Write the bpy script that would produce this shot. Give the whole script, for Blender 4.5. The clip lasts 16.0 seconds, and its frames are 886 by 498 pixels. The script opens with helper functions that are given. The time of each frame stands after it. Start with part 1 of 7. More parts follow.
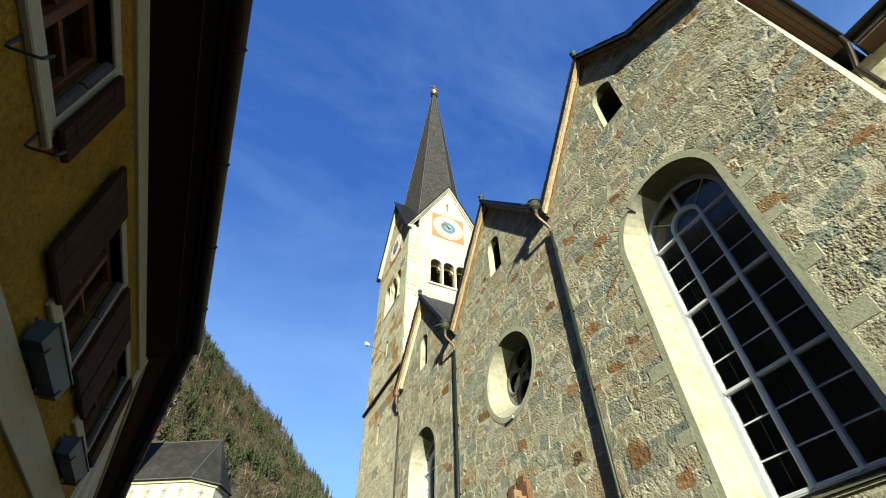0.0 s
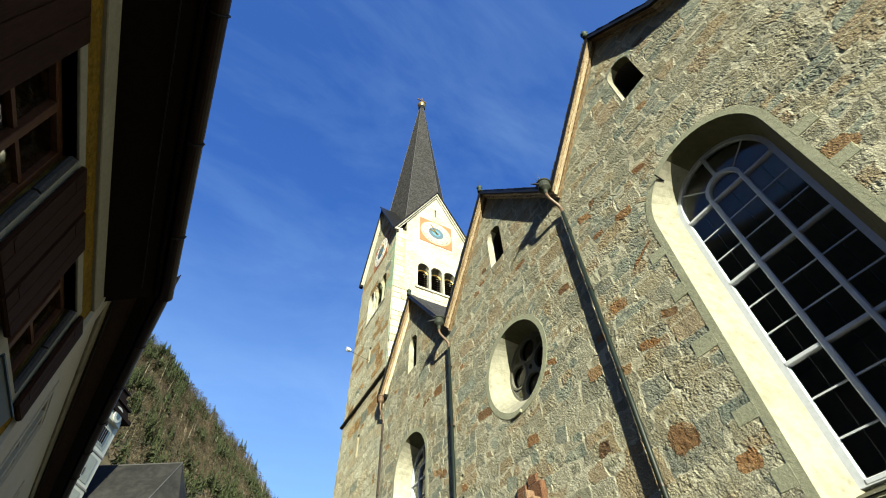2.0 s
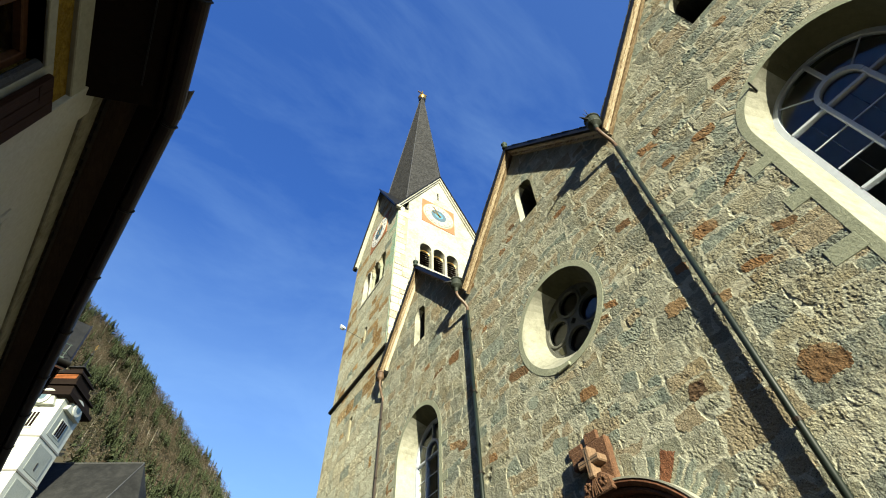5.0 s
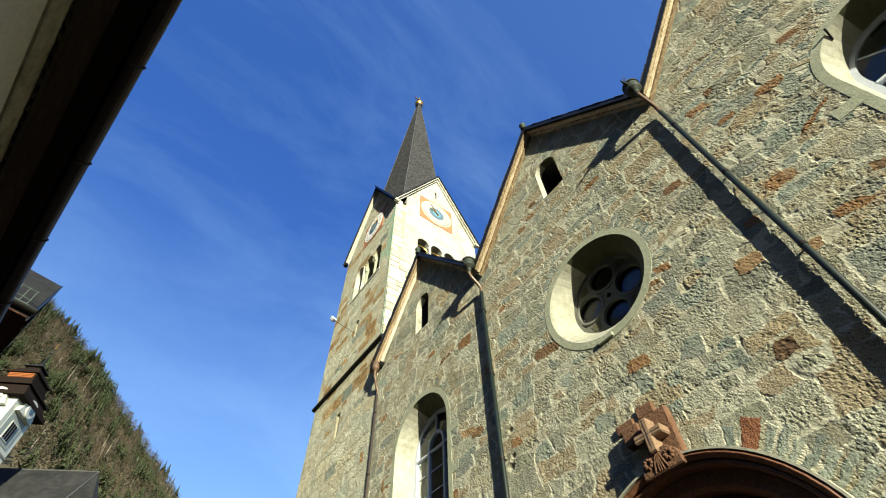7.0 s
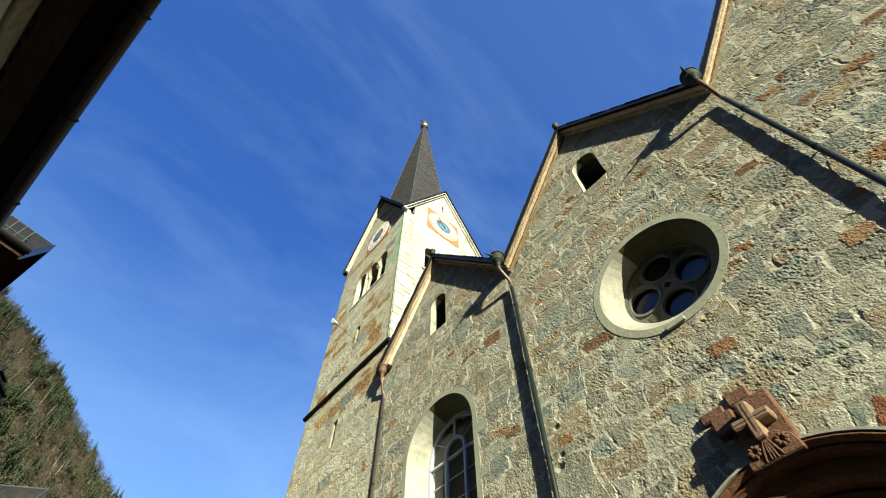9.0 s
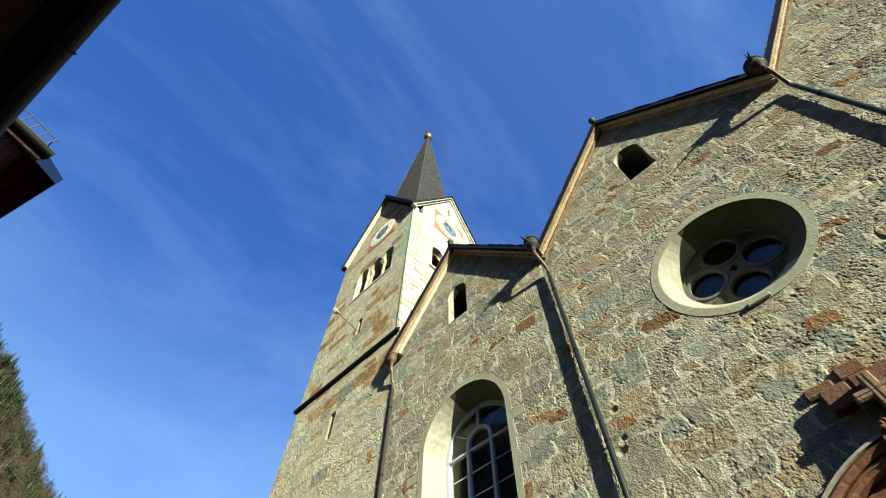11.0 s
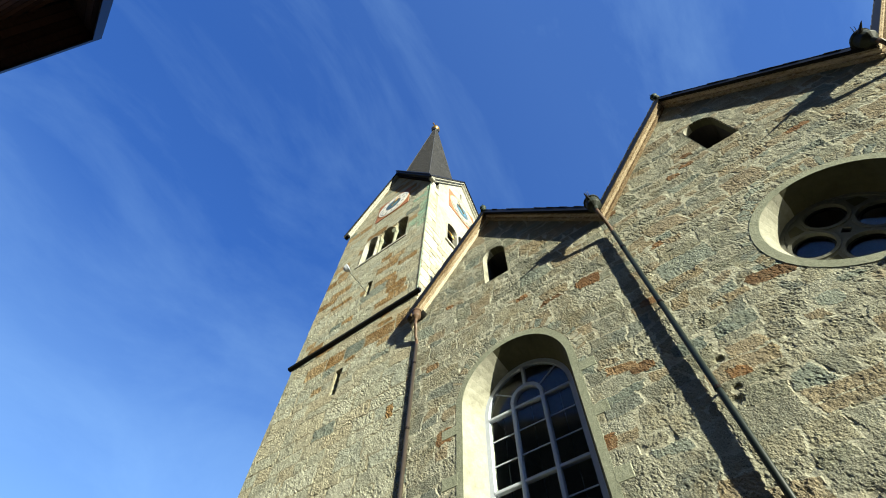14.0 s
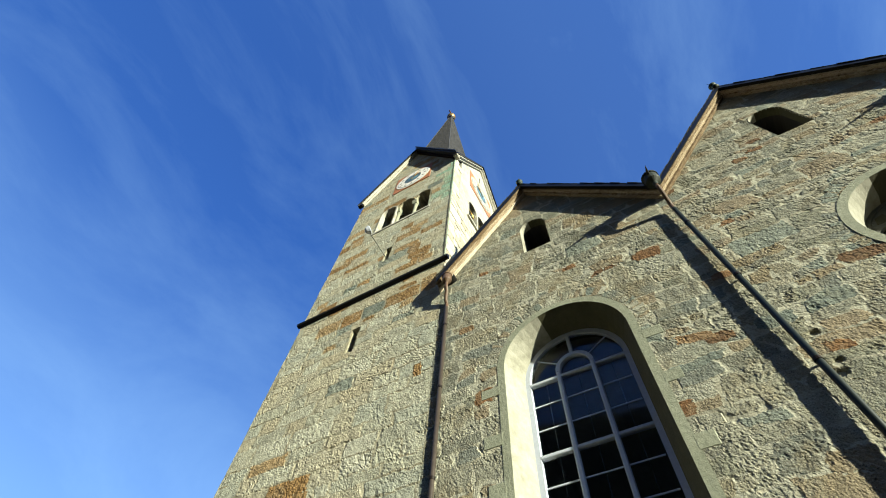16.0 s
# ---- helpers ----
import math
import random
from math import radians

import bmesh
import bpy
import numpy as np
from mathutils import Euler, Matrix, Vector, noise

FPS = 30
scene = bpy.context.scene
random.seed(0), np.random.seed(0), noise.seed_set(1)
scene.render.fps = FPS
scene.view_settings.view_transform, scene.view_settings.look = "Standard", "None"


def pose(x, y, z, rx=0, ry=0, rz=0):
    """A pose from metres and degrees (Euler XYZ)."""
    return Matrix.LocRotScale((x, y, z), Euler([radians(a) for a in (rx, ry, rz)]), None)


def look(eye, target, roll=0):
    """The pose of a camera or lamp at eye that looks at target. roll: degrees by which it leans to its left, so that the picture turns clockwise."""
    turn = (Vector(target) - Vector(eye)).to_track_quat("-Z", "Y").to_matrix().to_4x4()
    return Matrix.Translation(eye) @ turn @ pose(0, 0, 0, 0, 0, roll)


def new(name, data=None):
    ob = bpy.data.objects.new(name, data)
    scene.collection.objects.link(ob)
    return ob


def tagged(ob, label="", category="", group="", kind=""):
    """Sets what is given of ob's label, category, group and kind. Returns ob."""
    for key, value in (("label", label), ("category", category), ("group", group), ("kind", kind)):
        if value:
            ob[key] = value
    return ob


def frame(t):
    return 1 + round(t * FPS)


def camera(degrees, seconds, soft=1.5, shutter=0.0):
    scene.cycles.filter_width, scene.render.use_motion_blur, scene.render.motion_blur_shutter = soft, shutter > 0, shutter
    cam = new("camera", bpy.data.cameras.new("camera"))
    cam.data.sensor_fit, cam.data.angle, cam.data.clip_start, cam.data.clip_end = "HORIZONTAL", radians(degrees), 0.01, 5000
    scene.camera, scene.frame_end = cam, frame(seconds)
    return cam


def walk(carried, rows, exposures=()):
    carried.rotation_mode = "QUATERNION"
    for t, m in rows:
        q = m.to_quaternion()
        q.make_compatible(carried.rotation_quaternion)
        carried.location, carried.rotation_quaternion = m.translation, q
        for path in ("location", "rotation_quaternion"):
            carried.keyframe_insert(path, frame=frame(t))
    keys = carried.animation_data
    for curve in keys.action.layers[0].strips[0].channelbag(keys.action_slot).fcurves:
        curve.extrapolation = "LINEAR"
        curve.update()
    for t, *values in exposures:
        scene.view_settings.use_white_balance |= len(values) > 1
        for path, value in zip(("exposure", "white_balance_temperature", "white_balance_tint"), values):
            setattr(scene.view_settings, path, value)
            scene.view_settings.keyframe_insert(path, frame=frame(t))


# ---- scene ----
cam = camera(86.3, 16.0, 1.05)
PATH = [
    (0, (0.168, 0.199, 1.664), (0.757, 1.446, 3.111), -0.7),
    (0.5, (0.204, 0.62, 1.662), (0.794, 1.84, 3.133), -0.6),
    (1, (0.229, 1.017, 1.661), (0.836, 2.204, 3.152), -1.1),
    (1.5, (0.257, 1.447, 1.662), (0.881, 2.605, 3.168), -1.6),
    (2, (0.276, 1.866, 1.662), (0.919, 3.0, 3.179), -2.1),
    (2.5, (0.311, 2.284, 1.664), (0.963, 3.402, 3.189), -2.2),
    (3, (0.342, 2.716, 1.655), (0.983, 3.831, 3.187), -1.4),
    (3.5, (0.378, 3.142, 1.665), (1.027, 4.245, 3.202), -1.3),
    (4, (0.383, 3.572, 1.679), (1.055, 4.657, 3.219), -2.0),
    (6.5, (0.503, 5.778, 1.691), (1.21, 6.764, 3.282), -1.4),
    (7, (0.516, 6.218, 1.707), (1.236, 7.168, 3.313), -1.9),
    (7.5, (0.525, 6.655, 1.721), (1.252, 7.567, 3.346), -2.2),
    (8, (0.526, 7.089, 1.731), (1.253, 7.962, 3.377), -2.4),
    (8.5, (0.499, 7.539, 1.727), (1.213, 8.381, 3.395), -1.8),
    (9, (0.493, 7.995, 1.729), (1.19, 8.809, 3.417), -0.7),
    (11.5, (0.456, 10.19, 1.731), (1.153, 10.879, 3.475), 1.1),
    (12, (0.486, 10.614, 1.752), (1.153, 11.317, 3.502), 3.8),
    (12.5, (0.528, 11.021, 1.765), (1.179, 11.725, 3.521), 5.8),
    (13, (0.546, 11.432, 1.759), (1.21, 12.113, 3.519), 5.9),
    (13.5, (0.613, 11.849, 1.765), (1.307, 12.487, 3.529), 4.7),
    (14, (0.659, 12.245, 1.764), (1.396, 12.834, 3.527), 2.6),
    (14.5, (0.695, 12.65, 1.769), (1.472, 13.199, 3.528), 1.1),
    (15, (0.736, 13.07, 1.773), (1.53, 13.602, 3.529), 1.5),
    (15.5, (0.809, 13.461, 1.768), (1.594, 14.006, 3.525), 4.1),
    (16, (0.874, 13.849, 1.765), (1.642, 14.4, 3.527), 6.7),
]
walk(cam, [(t, look(eye, target, roll)) for t, eye, target, roll in PATH],
     [(0, 1.63, 5800, 1.5), (11.5, 1.61, 5690, 1.5), (16, 1.53, 5590, 1.5)])

# ---- light ----
SUN_TRAVEL = Vector((1.0, 3.08, -0.70)).normalized()
sun = new("sun", bpy.data.lights.new("sun", "SUN"))
sun.data.energy, sun.data.angle, sun.data.color = 5.0, radians(0.5), (1.0, 0.86, 0.60)
sun.matrix_world = look((0, -30, 40), Vector((0, -30, 40)) + SUN_TRAVEL)
world = bpy.data.worlds.new("sky")
scene.world = world
world.use_nodes = True
wn, wl = world.node_tree.nodes, world.node_tree.links
sky = wn.new("ShaderNodeTexSky")
sky.sky_type, sky.sun_disc = "NISHITA", False
sky.sun_elevation, sky.sun_rotation = radians(12.2), radians(198)
sky.air_density, sky.dust_density, sky.ozone_density = 1.0, 0.45, 4.0
# thin streaks of high cirrus
geo = wn.new("ShaderNodeTexCoord")
mp = wn.new("ShaderNodeMapping")
mp.inputs["Rotation"].default_value = (0.3, 0.5, 0.6)
mp.inputs["Scale"].default_value = (1.0, 2.6, 1.5)
wl.new(geo.outputs["Generated"], mp.inputs["Vector"])
cn = wn.new("ShaderNodeTexNoise")
cn.inputs["Scale"].default_value, cn.inputs["Detail"].default_value = 1.5, 9
cn.inputs["Roughness"].default_value, cn.inputs["Distortion"].default_value = 0.62, 0.5
wl.new(mp.outputs["Vector"], cn.inputs["Vector"])
cr = wn.new("ShaderNodeMapRange")
cr.inputs["From Min"].default_value, cr.inputs["From Max"].default_value = 0.45, 0.78
cr.inputs["To Max"].default_value = 0.10
wl.new(cn.outputs["Fac"], cr.inputs["Value"])
cm = wn.new("ShaderNodeMix")
cm.data_type = "RGBA"
cm.inputs["B"].default_value = (3.9, 5.3, 6.0, 1)
# pale haze low over the hills
sep = wn.new("ShaderNodeSeparateXYZ")
wl.new(geo.outputs["Generated"], sep.inputs["Vector"])
hz = wn.new("ShaderNodeMapRange")
hz.inputs["From Min"].default_value, hz.inputs["From Max"].default_value = 0.35, 0.76
hz.inputs["To Min"].default_value, hz.inputs["To Max"].default_value = 0.23, 0.0
wl.new(sep.outputs["Z"], hz.inputs["Value"])
veil = wn.new("ShaderNodeMath")
wl.new(cr.outputs["Result"], veil.inputs[0])
wl.new(hz.outputs["Result"], veil.inputs[1])
# a thin even veil towards the south
south = wn.new("ShaderNodeMapRange")
for key, x in zip(("From Min", "From Max", "To Min", "To Max"), (0.36, -0.06, 0.0, 0.026)):
    south.inputs[key].default_value = x
wl.new(sep.outputs["Y"], south.inputs["Value"])
both = wn.new("ShaderNodeMath")
wl.new(veil.outputs[0], both.inputs[0])
wl.new(south.outputs["Result"], both.inputs[1])
wl.new(both.outputs[0], cm.inputs["Factor"])
deep = wn.new("ShaderNodeHueSaturation")
deep.inputs["Hue"].default_value, deep.inputs["Saturation"].default_value = 0.515, 1.10
wl.new(sky.outputs["Color"], deep.inputs["Color"])
even = wn.new("ShaderNodeMix")
even.data_type = "RGBA"
even.inputs["Factor"].default_value = 0.40
even.inputs["B"].default_value = (0.27, 0.62, 2.12, 1)
wl.new(deep.outputs["Color"], even.inputs["A"])
wl.new(even.outputs["Result"], cm.inputs["A"])
bg = wn["Background"]
bg.inputs["Strength"].default_value = 0.089
wl.new(cm.outputs["Result"], bg.inputs["Color"])


# ---- materials ----
def material(name, colours, rough=0.8, metal=0.0, large=1.2, fine=30.0, bump=0.0, pits=0.0, pit_scale=18.0, per_piece=0.0,
             stain=0.25, streak=(1, 1, 1), spread=0.2, spec=0.5):
    """A worn surface: two or three base colours mixed by stains and grain, with relief; per_piece varies each piece's tone."""
    m = bpy.data.materials.new(name)
    m.use_nodes = True
    n, l = m.node_tree.nodes, m.node_tree.links
    p = n["Principled BSDF"]
    p.inputs["Roughness"].default_value, p.inputs["Metallic"].default_value = rough, metal
    p.inputs["Specular IOR Level"].default_value = spec
    where = n.new("ShaderNodeNewGeometry")
    mapping = n.new("ShaderNodeMapping")
    mapping.inputs["Scale"].default_value = streak
    l.new(where.outputs["Position"], mapping.inputs["Vector"])

    def noise_node(scale, detail=5.0, rough_=0.6):
        t = n.new("ShaderNodeTexNoise")
        t.inputs["Scale"].default_value, t.inputs["Detail"].default_value = scale, detail
        t.inputs["Roughness"].default_value = rough_
        l.new(mapping.outputs["Vector"], t.inputs["Vector"])
        return t

    big, small = noise_node(large, 4), noise_node(fine, 6, 0.7)
    ramp = n.new("ShaderNodeValToRGB")
    ramp.color_ramp.elements[0].color = (*colours[0], 1)
    ramp.color_ramp.elements[1].color = (*colours[-1], 1)
    ramp.color_ramp.elements[0].position, ramp.color_ramp.elements[1].position = 0.5 - spread, 0.5 + spread
    if len(colours) == 3:
        e = ramp.color_ramp.elements.new(0.5)
        e.color = (*colours[1], 1)
    mix = n.new("ShaderNodeMath")
    mix.operation = "MULTIPLY_ADD"
    l.new(small.outputs["Fac"], mix.inputs[0])
    mix.inputs[1].default_value = 1.0 - stain
    part_big = n.new("ShaderNodeMath")
    part_big.operation = "MULTIPLY"
    l.new(big.outputs["Fac"], part_big.inputs[0])
    part_big.inputs[1].default_value = stain
    l.new(part_big.outputs[0], mix.inputs[2])
    value = mix.outputs[0]
    if per_piece:
        info = n.new("ShaderNodeObjectInfo")
        add = n.new("ShaderNodeMath")
        l.new(info.outputs["Random"], add.inputs[0])
        l.new(where.outputs["Random Per Island"], add.inputs[1])
        fr = n.new("ShaderNodeMath")
        fr.operation = "FRACT"
        l.new(add.outputs[0], fr.inputs[0])
        ma = n.new("ShaderNodeMath")
        ma.operation = "MULTIPLY_ADD"
        l.new(fr.outputs[0], ma.inputs[0])
        ma.inputs[1].default_value = per_piece
        l.new(value, ma.inputs[2])
        sub = n.new("ShaderNodeMath")
        sub.operation = "SUBTRACT"
        l.new(ma.outputs[0], sub.inputs[0])
        sub.inputs[1].default_value = per_piece / 2
        value = sub.outputs[0]
    l.new(value, ramp.inputs["Fac"])
    l.new(ramp.outputs["Color"], p.inputs["Base Color"])
    if bump or pits:
        height = small.outputs["Fac"]
        b = n.new("ShaderNodeBump")
        b.inputs["Strength"].default_value, b.inputs["Distance"].default_value = 1.0, bump
        l.new(height, b.inputs["Height"])
        last = b
        if pits:
            warp = noise_node(pit_scale * 0.8, 3)
            va = n.new("ShaderNodeVectorMath")
            va.operation = "MULTIPLY_ADD"
            l.new(warp.outputs["Color"], va.inputs[0])
            va.inputs[1].default_value = (0.12, 0.12, 0.12)
            l.new(mapping.outputs["Vector"], va.inputs[2])
            v = n.new("ShaderNodeTexVoronoi")
            v.feature = "SMOOTH_F1"
            v.inputs["Scale"].default_value = pit_scale
            l.new(va.outputs[0], v.inputs["Vector"])
            inv = n.new("ShaderNodeMath")
            inv.operation = "SUBTRACT"
            inv.inputs[0].default_value = 1.0
            l.new(v.outputs["Distance"], inv.inputs[1])
            b2 = n.new("ShaderNodeBump")
            b2.inputs["Strength"].default_value, b2.inputs["Distance"].default_value = 1.0, pits
            l.new(inv.outputs[0], b2.inputs["Height"])
            l.new(b.outputs["Normal"], b2.inputs["Normal"])
            last = b2
        l.new(last.outputs["Normal"], p.inputs["Normal"])
    return m


def masonry(name, hues, mottle=(0.62, 1.28), grain=26.0, deep=0.016, rough=0.92, stain=None, stain_scale=0.9, stain_amount=0.55, speckle=0.42):
    """Pitted, weathered stone: each piece takes one of the hues, grain and pits break it up, stains run over several pieces."""
    m = bpy.data.materials.new(name)
    m.use_nodes = True
    n, l = m.node_tree.nodes, m.node_tree.links
    p = n["Principled BSDF"]
    p.inputs["Roughness"].default_value = rough
    p.inputs["Specular IOR Level"].default_value = 0.25
    where = n.new("ShaderNodeNewGeometry")

    def noise_node(scale, detail, rough_, shift=0.0):
        t = n.new("ShaderNodeTexNoise")
        t.inputs["Scale"].default_value, t.inputs["Detail"].default_value, t.inputs["Roughness"].default_value = scale, detail, rough_
        at = n.new("ShaderNodeVectorMath")
        at.inputs[1].default_value = (shift, shift * 0.7, shift * 1.3)
        l.new(where.outputs["Position"], at.inputs[0])
        l.new(at.outputs[0], t.inputs["Vector"])
        return t.outputs["Fac"]

    def span(value, a, b, c, d, smooth=False):
        t = n.new("ShaderNodeMapRange")
        if smooth:
            t.interpolation_type = "SMOOTHSTEP"
        for key, x in zip(("From Min", "From Max", "To Min", "To Max"), (a, b, c, d)):
            t.inputs[key].default_value = x
        l.new(value, t.inputs["Value"])
        return t.outputs["Result"]

    def math_node(op, a, b):
        t = n.new("ShaderNodeMath")
        t.operation = op
        for k, v in enumerate((a, b)):
            if isinstance(v, (int, float)):
                t.inputs[k].default_value = v
            else:
                l.new(v, t.inputs[k])
        return t.outputs[0]

    info = n.new("ShaderNodeObjectInfo")
    one = math_node("FRACT", math_node("ADD", info.outputs["Random"], where.outputs["Random Per Island"]), 0)
    ramp = n.new("ShaderNodeValToRGB")
    ramp.color_ramp.interpolation = "CONSTANT"
    els = ramp.color_ramp.elements
    while len(els) < len(hues):
        els.new(0.5)
    for k, c in enumerate(hues):
        els[k].position = k / len(hues)
    for k, c in enumerate(hues):
        els[k].color = (*c, 1)
    l.new(one, ramp.inputs["Fac"])
    colour = ramp.outputs["Color"]
    grains = noise_node(grain, 2.2, 0.5)
    fine = noise_node(grain * 1.3, 4, 0.7, 3.0)
    wide = noise_node(3.1, 4, 0.6, 7.0)

    def mix(a, b, fac, blend="MIX"):
        t = n.new("ShaderNodeMix")
        t.data_type, t.blend_type = "RGBA", blend
        for key, v in (("A", a), ("B", b)):
            if isinstance(v, tuple):
                t.inputs[key].default_value = (*v, 1)
            else:
                l.new(v, t.inputs[key])
        if isinstance(fac, (int, float)):
            t.inputs["Factor"].default_value = fac
        else:
            l.new(fac, t.inputs["Factor"])
        return t.outputs["Result"]

    for k, (c, lo, hi) in enumerate(stain or ()):
        f = span(noise_node(stain_scale * (1 + 0.6 * k), 6, 0.68, 11.0 + 9 * k), lo, hi, 0, stain_amount)
        colour = mix(colour, c, f)
    tone = math_node("MULTIPLY", span(fine, 0.3, 0.7, *mottle), span(wide, 0.3, 0.7, 0.82, 1.16))
    # dark specks of uneven size, the shade of pits put into the colour
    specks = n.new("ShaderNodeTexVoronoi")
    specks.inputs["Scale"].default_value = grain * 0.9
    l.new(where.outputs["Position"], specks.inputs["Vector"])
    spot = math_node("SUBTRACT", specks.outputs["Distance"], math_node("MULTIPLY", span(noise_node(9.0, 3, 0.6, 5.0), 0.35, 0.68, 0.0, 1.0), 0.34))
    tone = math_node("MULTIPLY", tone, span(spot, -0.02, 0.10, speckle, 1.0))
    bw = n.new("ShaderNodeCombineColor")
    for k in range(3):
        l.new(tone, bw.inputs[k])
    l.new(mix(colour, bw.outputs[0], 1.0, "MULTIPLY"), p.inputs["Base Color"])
    # round pits of uneven size in a granular surface
    warp = n.new("ShaderNodeTexNoise")
    warp.inputs["Scale"].default_value = grain * 0.7
    l.new(where.outputs["Position"], warp.inputs["Vector"])
    bent = n.new("ShaderNodeVectorMath")
    bent.operation = "MULTIPLY_ADD"
    bent.inputs[1].default_value = (0.7 / grain,) * 3
    l.new(warp.outputs["Color"], bent.inputs[0])
    l.new(where.outputs["Position"], bent.inputs[2])
    cells = n.new("ShaderNodeTexVoronoi")
    cells.inputs["Scale"].default_value = grain * 0.8
    l.new(bent.outputs[0], cells.inputs["Vector"])
    holes = span(cells.outputs["Distance"], 0.05, 0.40, 0.0, 1.0, True)
    height = math_node("ADD", math_node("MULTIPLY", grains, 1.5), math_node("MULTIPLY", holes, 0.42))
    height = math_node("ADD", height, math_node("MULTIPLY", fine, 0.5))
    height = math_node("ADD", height, math_node("MULTIPLY", noise_node(grain * 2.4, 2, 0.5, 23.0), 0.55))
    # some pieces are smoother than others, and so are patches of them
    coarse = math_node("MULTIPLY", span(math_node("FRACT", math_node("MULTIPLY", one, 7.13), 0), 0.0, 1.0, 0.6, 1.2), span(noise_node(4.0, 3, 0.6, 17.0), 0.35, 0.65, 0.65, 1.2))
    height = math_node("MULTIPLY", height, coarse)
    height = math_node("ADD", height, math_node("MULTIPLY", wide, 1.2))
    b = n.new("ShaderNodeBump")
    b.inputs["Strength"].default_value, b.inputs["Distance"].default_value = 1.0, deep
    l.new(height, b.inputs["Height"])
    l.new(b.outputs["Normal"], p.inputs["Normal"])
    return m


def glass_material(name, tint=(0.9, 0.95, 1.0), rough=0.03):
    m = bpy.data.materials.new(name)
    m.use_nodes = True
    p = m.node_tree.nodes["Principled BSDF"]
    p.inputs["Base Color"].default_value = (*tint, 1)
    p.inputs["Roughness"].default_value = rough
    p.inputs["Transmission Weight"].default_value = 1.0
    p.inputs["IOR"].default_value = 1.28
    return m


M_MORTAR = masonry("lime_mortar", [(0.371, 0.359, 0.274)], (0.76, 1.2), 44, 0.007, 0.95, [((0.250, 0.205, 0.119), 0.49, 0.70), ((0.200, 0.211, 0.165), 0.52, 0.74)], stain_scale=1.2, stain_amount=0.55, speckle=0.65)
M_OLDMORTAR = masonry("weathered_mortar", [(0.30, 0.28, 0.196)], (0.7, 1.25), 40, 0.006, 0.95, [((0.21, 0.155, 0.08), 0.49, 0.70), ((0.18, 0.185, 0.135), 0.52, 0.74)], stain_scale=1.0, stain_amount=0.6, speckle=0.65)
M_STONE = masonry("grey_rubble", [(0.241, 0.235, 0.177), (0.187, 0.186, 0.142), (0.273, 0.268, 0.202), (0.235, 0.197, 0.127), (0.169, 0.178, 0.146), (0.299, 0.294, 0.226), (0.219, 0.215, 0.162), (0.247, 0.206, 0.136), (0.202, 0.201, 0.147), (0.260, 0.244, 0.171)], (0.56, 1.42), 42, 0.014,
                  stain=[((0.238, 0.190, 0.102), 0.49, 0.68), ((0.173, 0.188, 0.150), 0.53, 0.74), ((0.328, 0.318, 0.239), 0.55, 0.72)], stain_scale=1.3, stain_amount=0.6)
M_RUST = masonry("rust_stone", [(0.174, 0.096, 0.040), (0.132, 0.077, 0.036), (0.196, 0.112, 0.050), (0.222, 0.146, 0.074), (0.155, 0.083, 0.034)], (0.45, 1.55), 40, 0.010, stain=[((0.268, 0.234, 0.150), 0.52, 0.70)], stain_scale=3.6, stain_amount=0.4)
M_REDSTONE = masonry("red_sandstone_block", [(0.165, 0.070, 0.034)], (0.55, 1.4), 40, 0.010, stain=[((0.24, 0.16, 0.10), 0.55, 0.72)], stain_scale=3.6, stain_amount=0.4)
M_UMBER = masonry("dark_brown_stone", [(0.088, 0.055, 0.030)], (0.5, 1.5), 40, 0.010, stain=[((0.16, 0.11, 0.06), 0.5, 0.70)], stain_scale=3.6, stain_amount=0.5)
M_BLUE = masonry("blue_grey_stone", [(0.166, 0.186, 0.152), (0.188, 0.207, 0.168), (0.144, 0.164, 0.137), (0.205, 0.224, 0.182)], (0.6, 1.35), 42, 0.010, stain=[((0.270, 0.277, 0.210), 0.48, 0.68)], stain_scale=3.6, stain_amount=0.8)
M_ASHLAR = masonry("tower_ashlar", [(0.378, 0.370, 0.279), (0.345, 0.340, 0.254), (0.398, 0.390, 0.299), (0.366, 0.342, 0.246), (0.330, 0.336, 0.263), (0.353, 0.318, 0.216), (0.316, 0.312, 0.235), (0.373, 0.345, 0.242)], (0.66, 1.32), grain=36, deep=0.011,
                   stain=[((0.300, 0.245, 0.150), 0.54, 0.74), ((0.262, 0.275, 0.222), 0.55, 0.75)], stain_scale=0.7, stain_amount=0.34)
M_BAND = material("dressed_surround", [(0.180, 0.189, 0.131), (0.239, 0.248, 0.174), (0.297, 0.304, 0.221)], 0.85, large=2.5, fine=22, bump=0.012, stain=0.4, spread=0.17)
# one reveal stone in two tones: light and shade go into the colour
M_REVEAL = material("sunlit_reveal", [(0.14, 0.136, 0.096), (0.25, 0.244, 0.19), (0.335, 0.328, 0.265)], 0.85, large=1.1, fine=7, bump=0.012, stain=0.5, spread=0.17)
M_SOFFIT = material("shaded_reveal", [(0.036, 0.034, 0.014), (0.085, 0.08, 0.04)], 0.9, large=1.6, fine=9, bump=0.012, stain=0.5, streak=(1, 1, 0.45))
M_WHITE = material("white_plaster", [(0.20, 0.19, 0.14), (0.33, 0.318, 0.262), (0.42, 0.408, 0.355)], 0.85, large=0.9, fine=6, bump=0.05, stain=0.5, spread=0.15)
M_SANDSTONE = material("brown_sandstone", [(0.058, 0.025, 0.010), (0.105, 0.048, 0.021), (0.18, 0.095, 0.045)], 0.88, large=2, fine=22, bump=0.03)
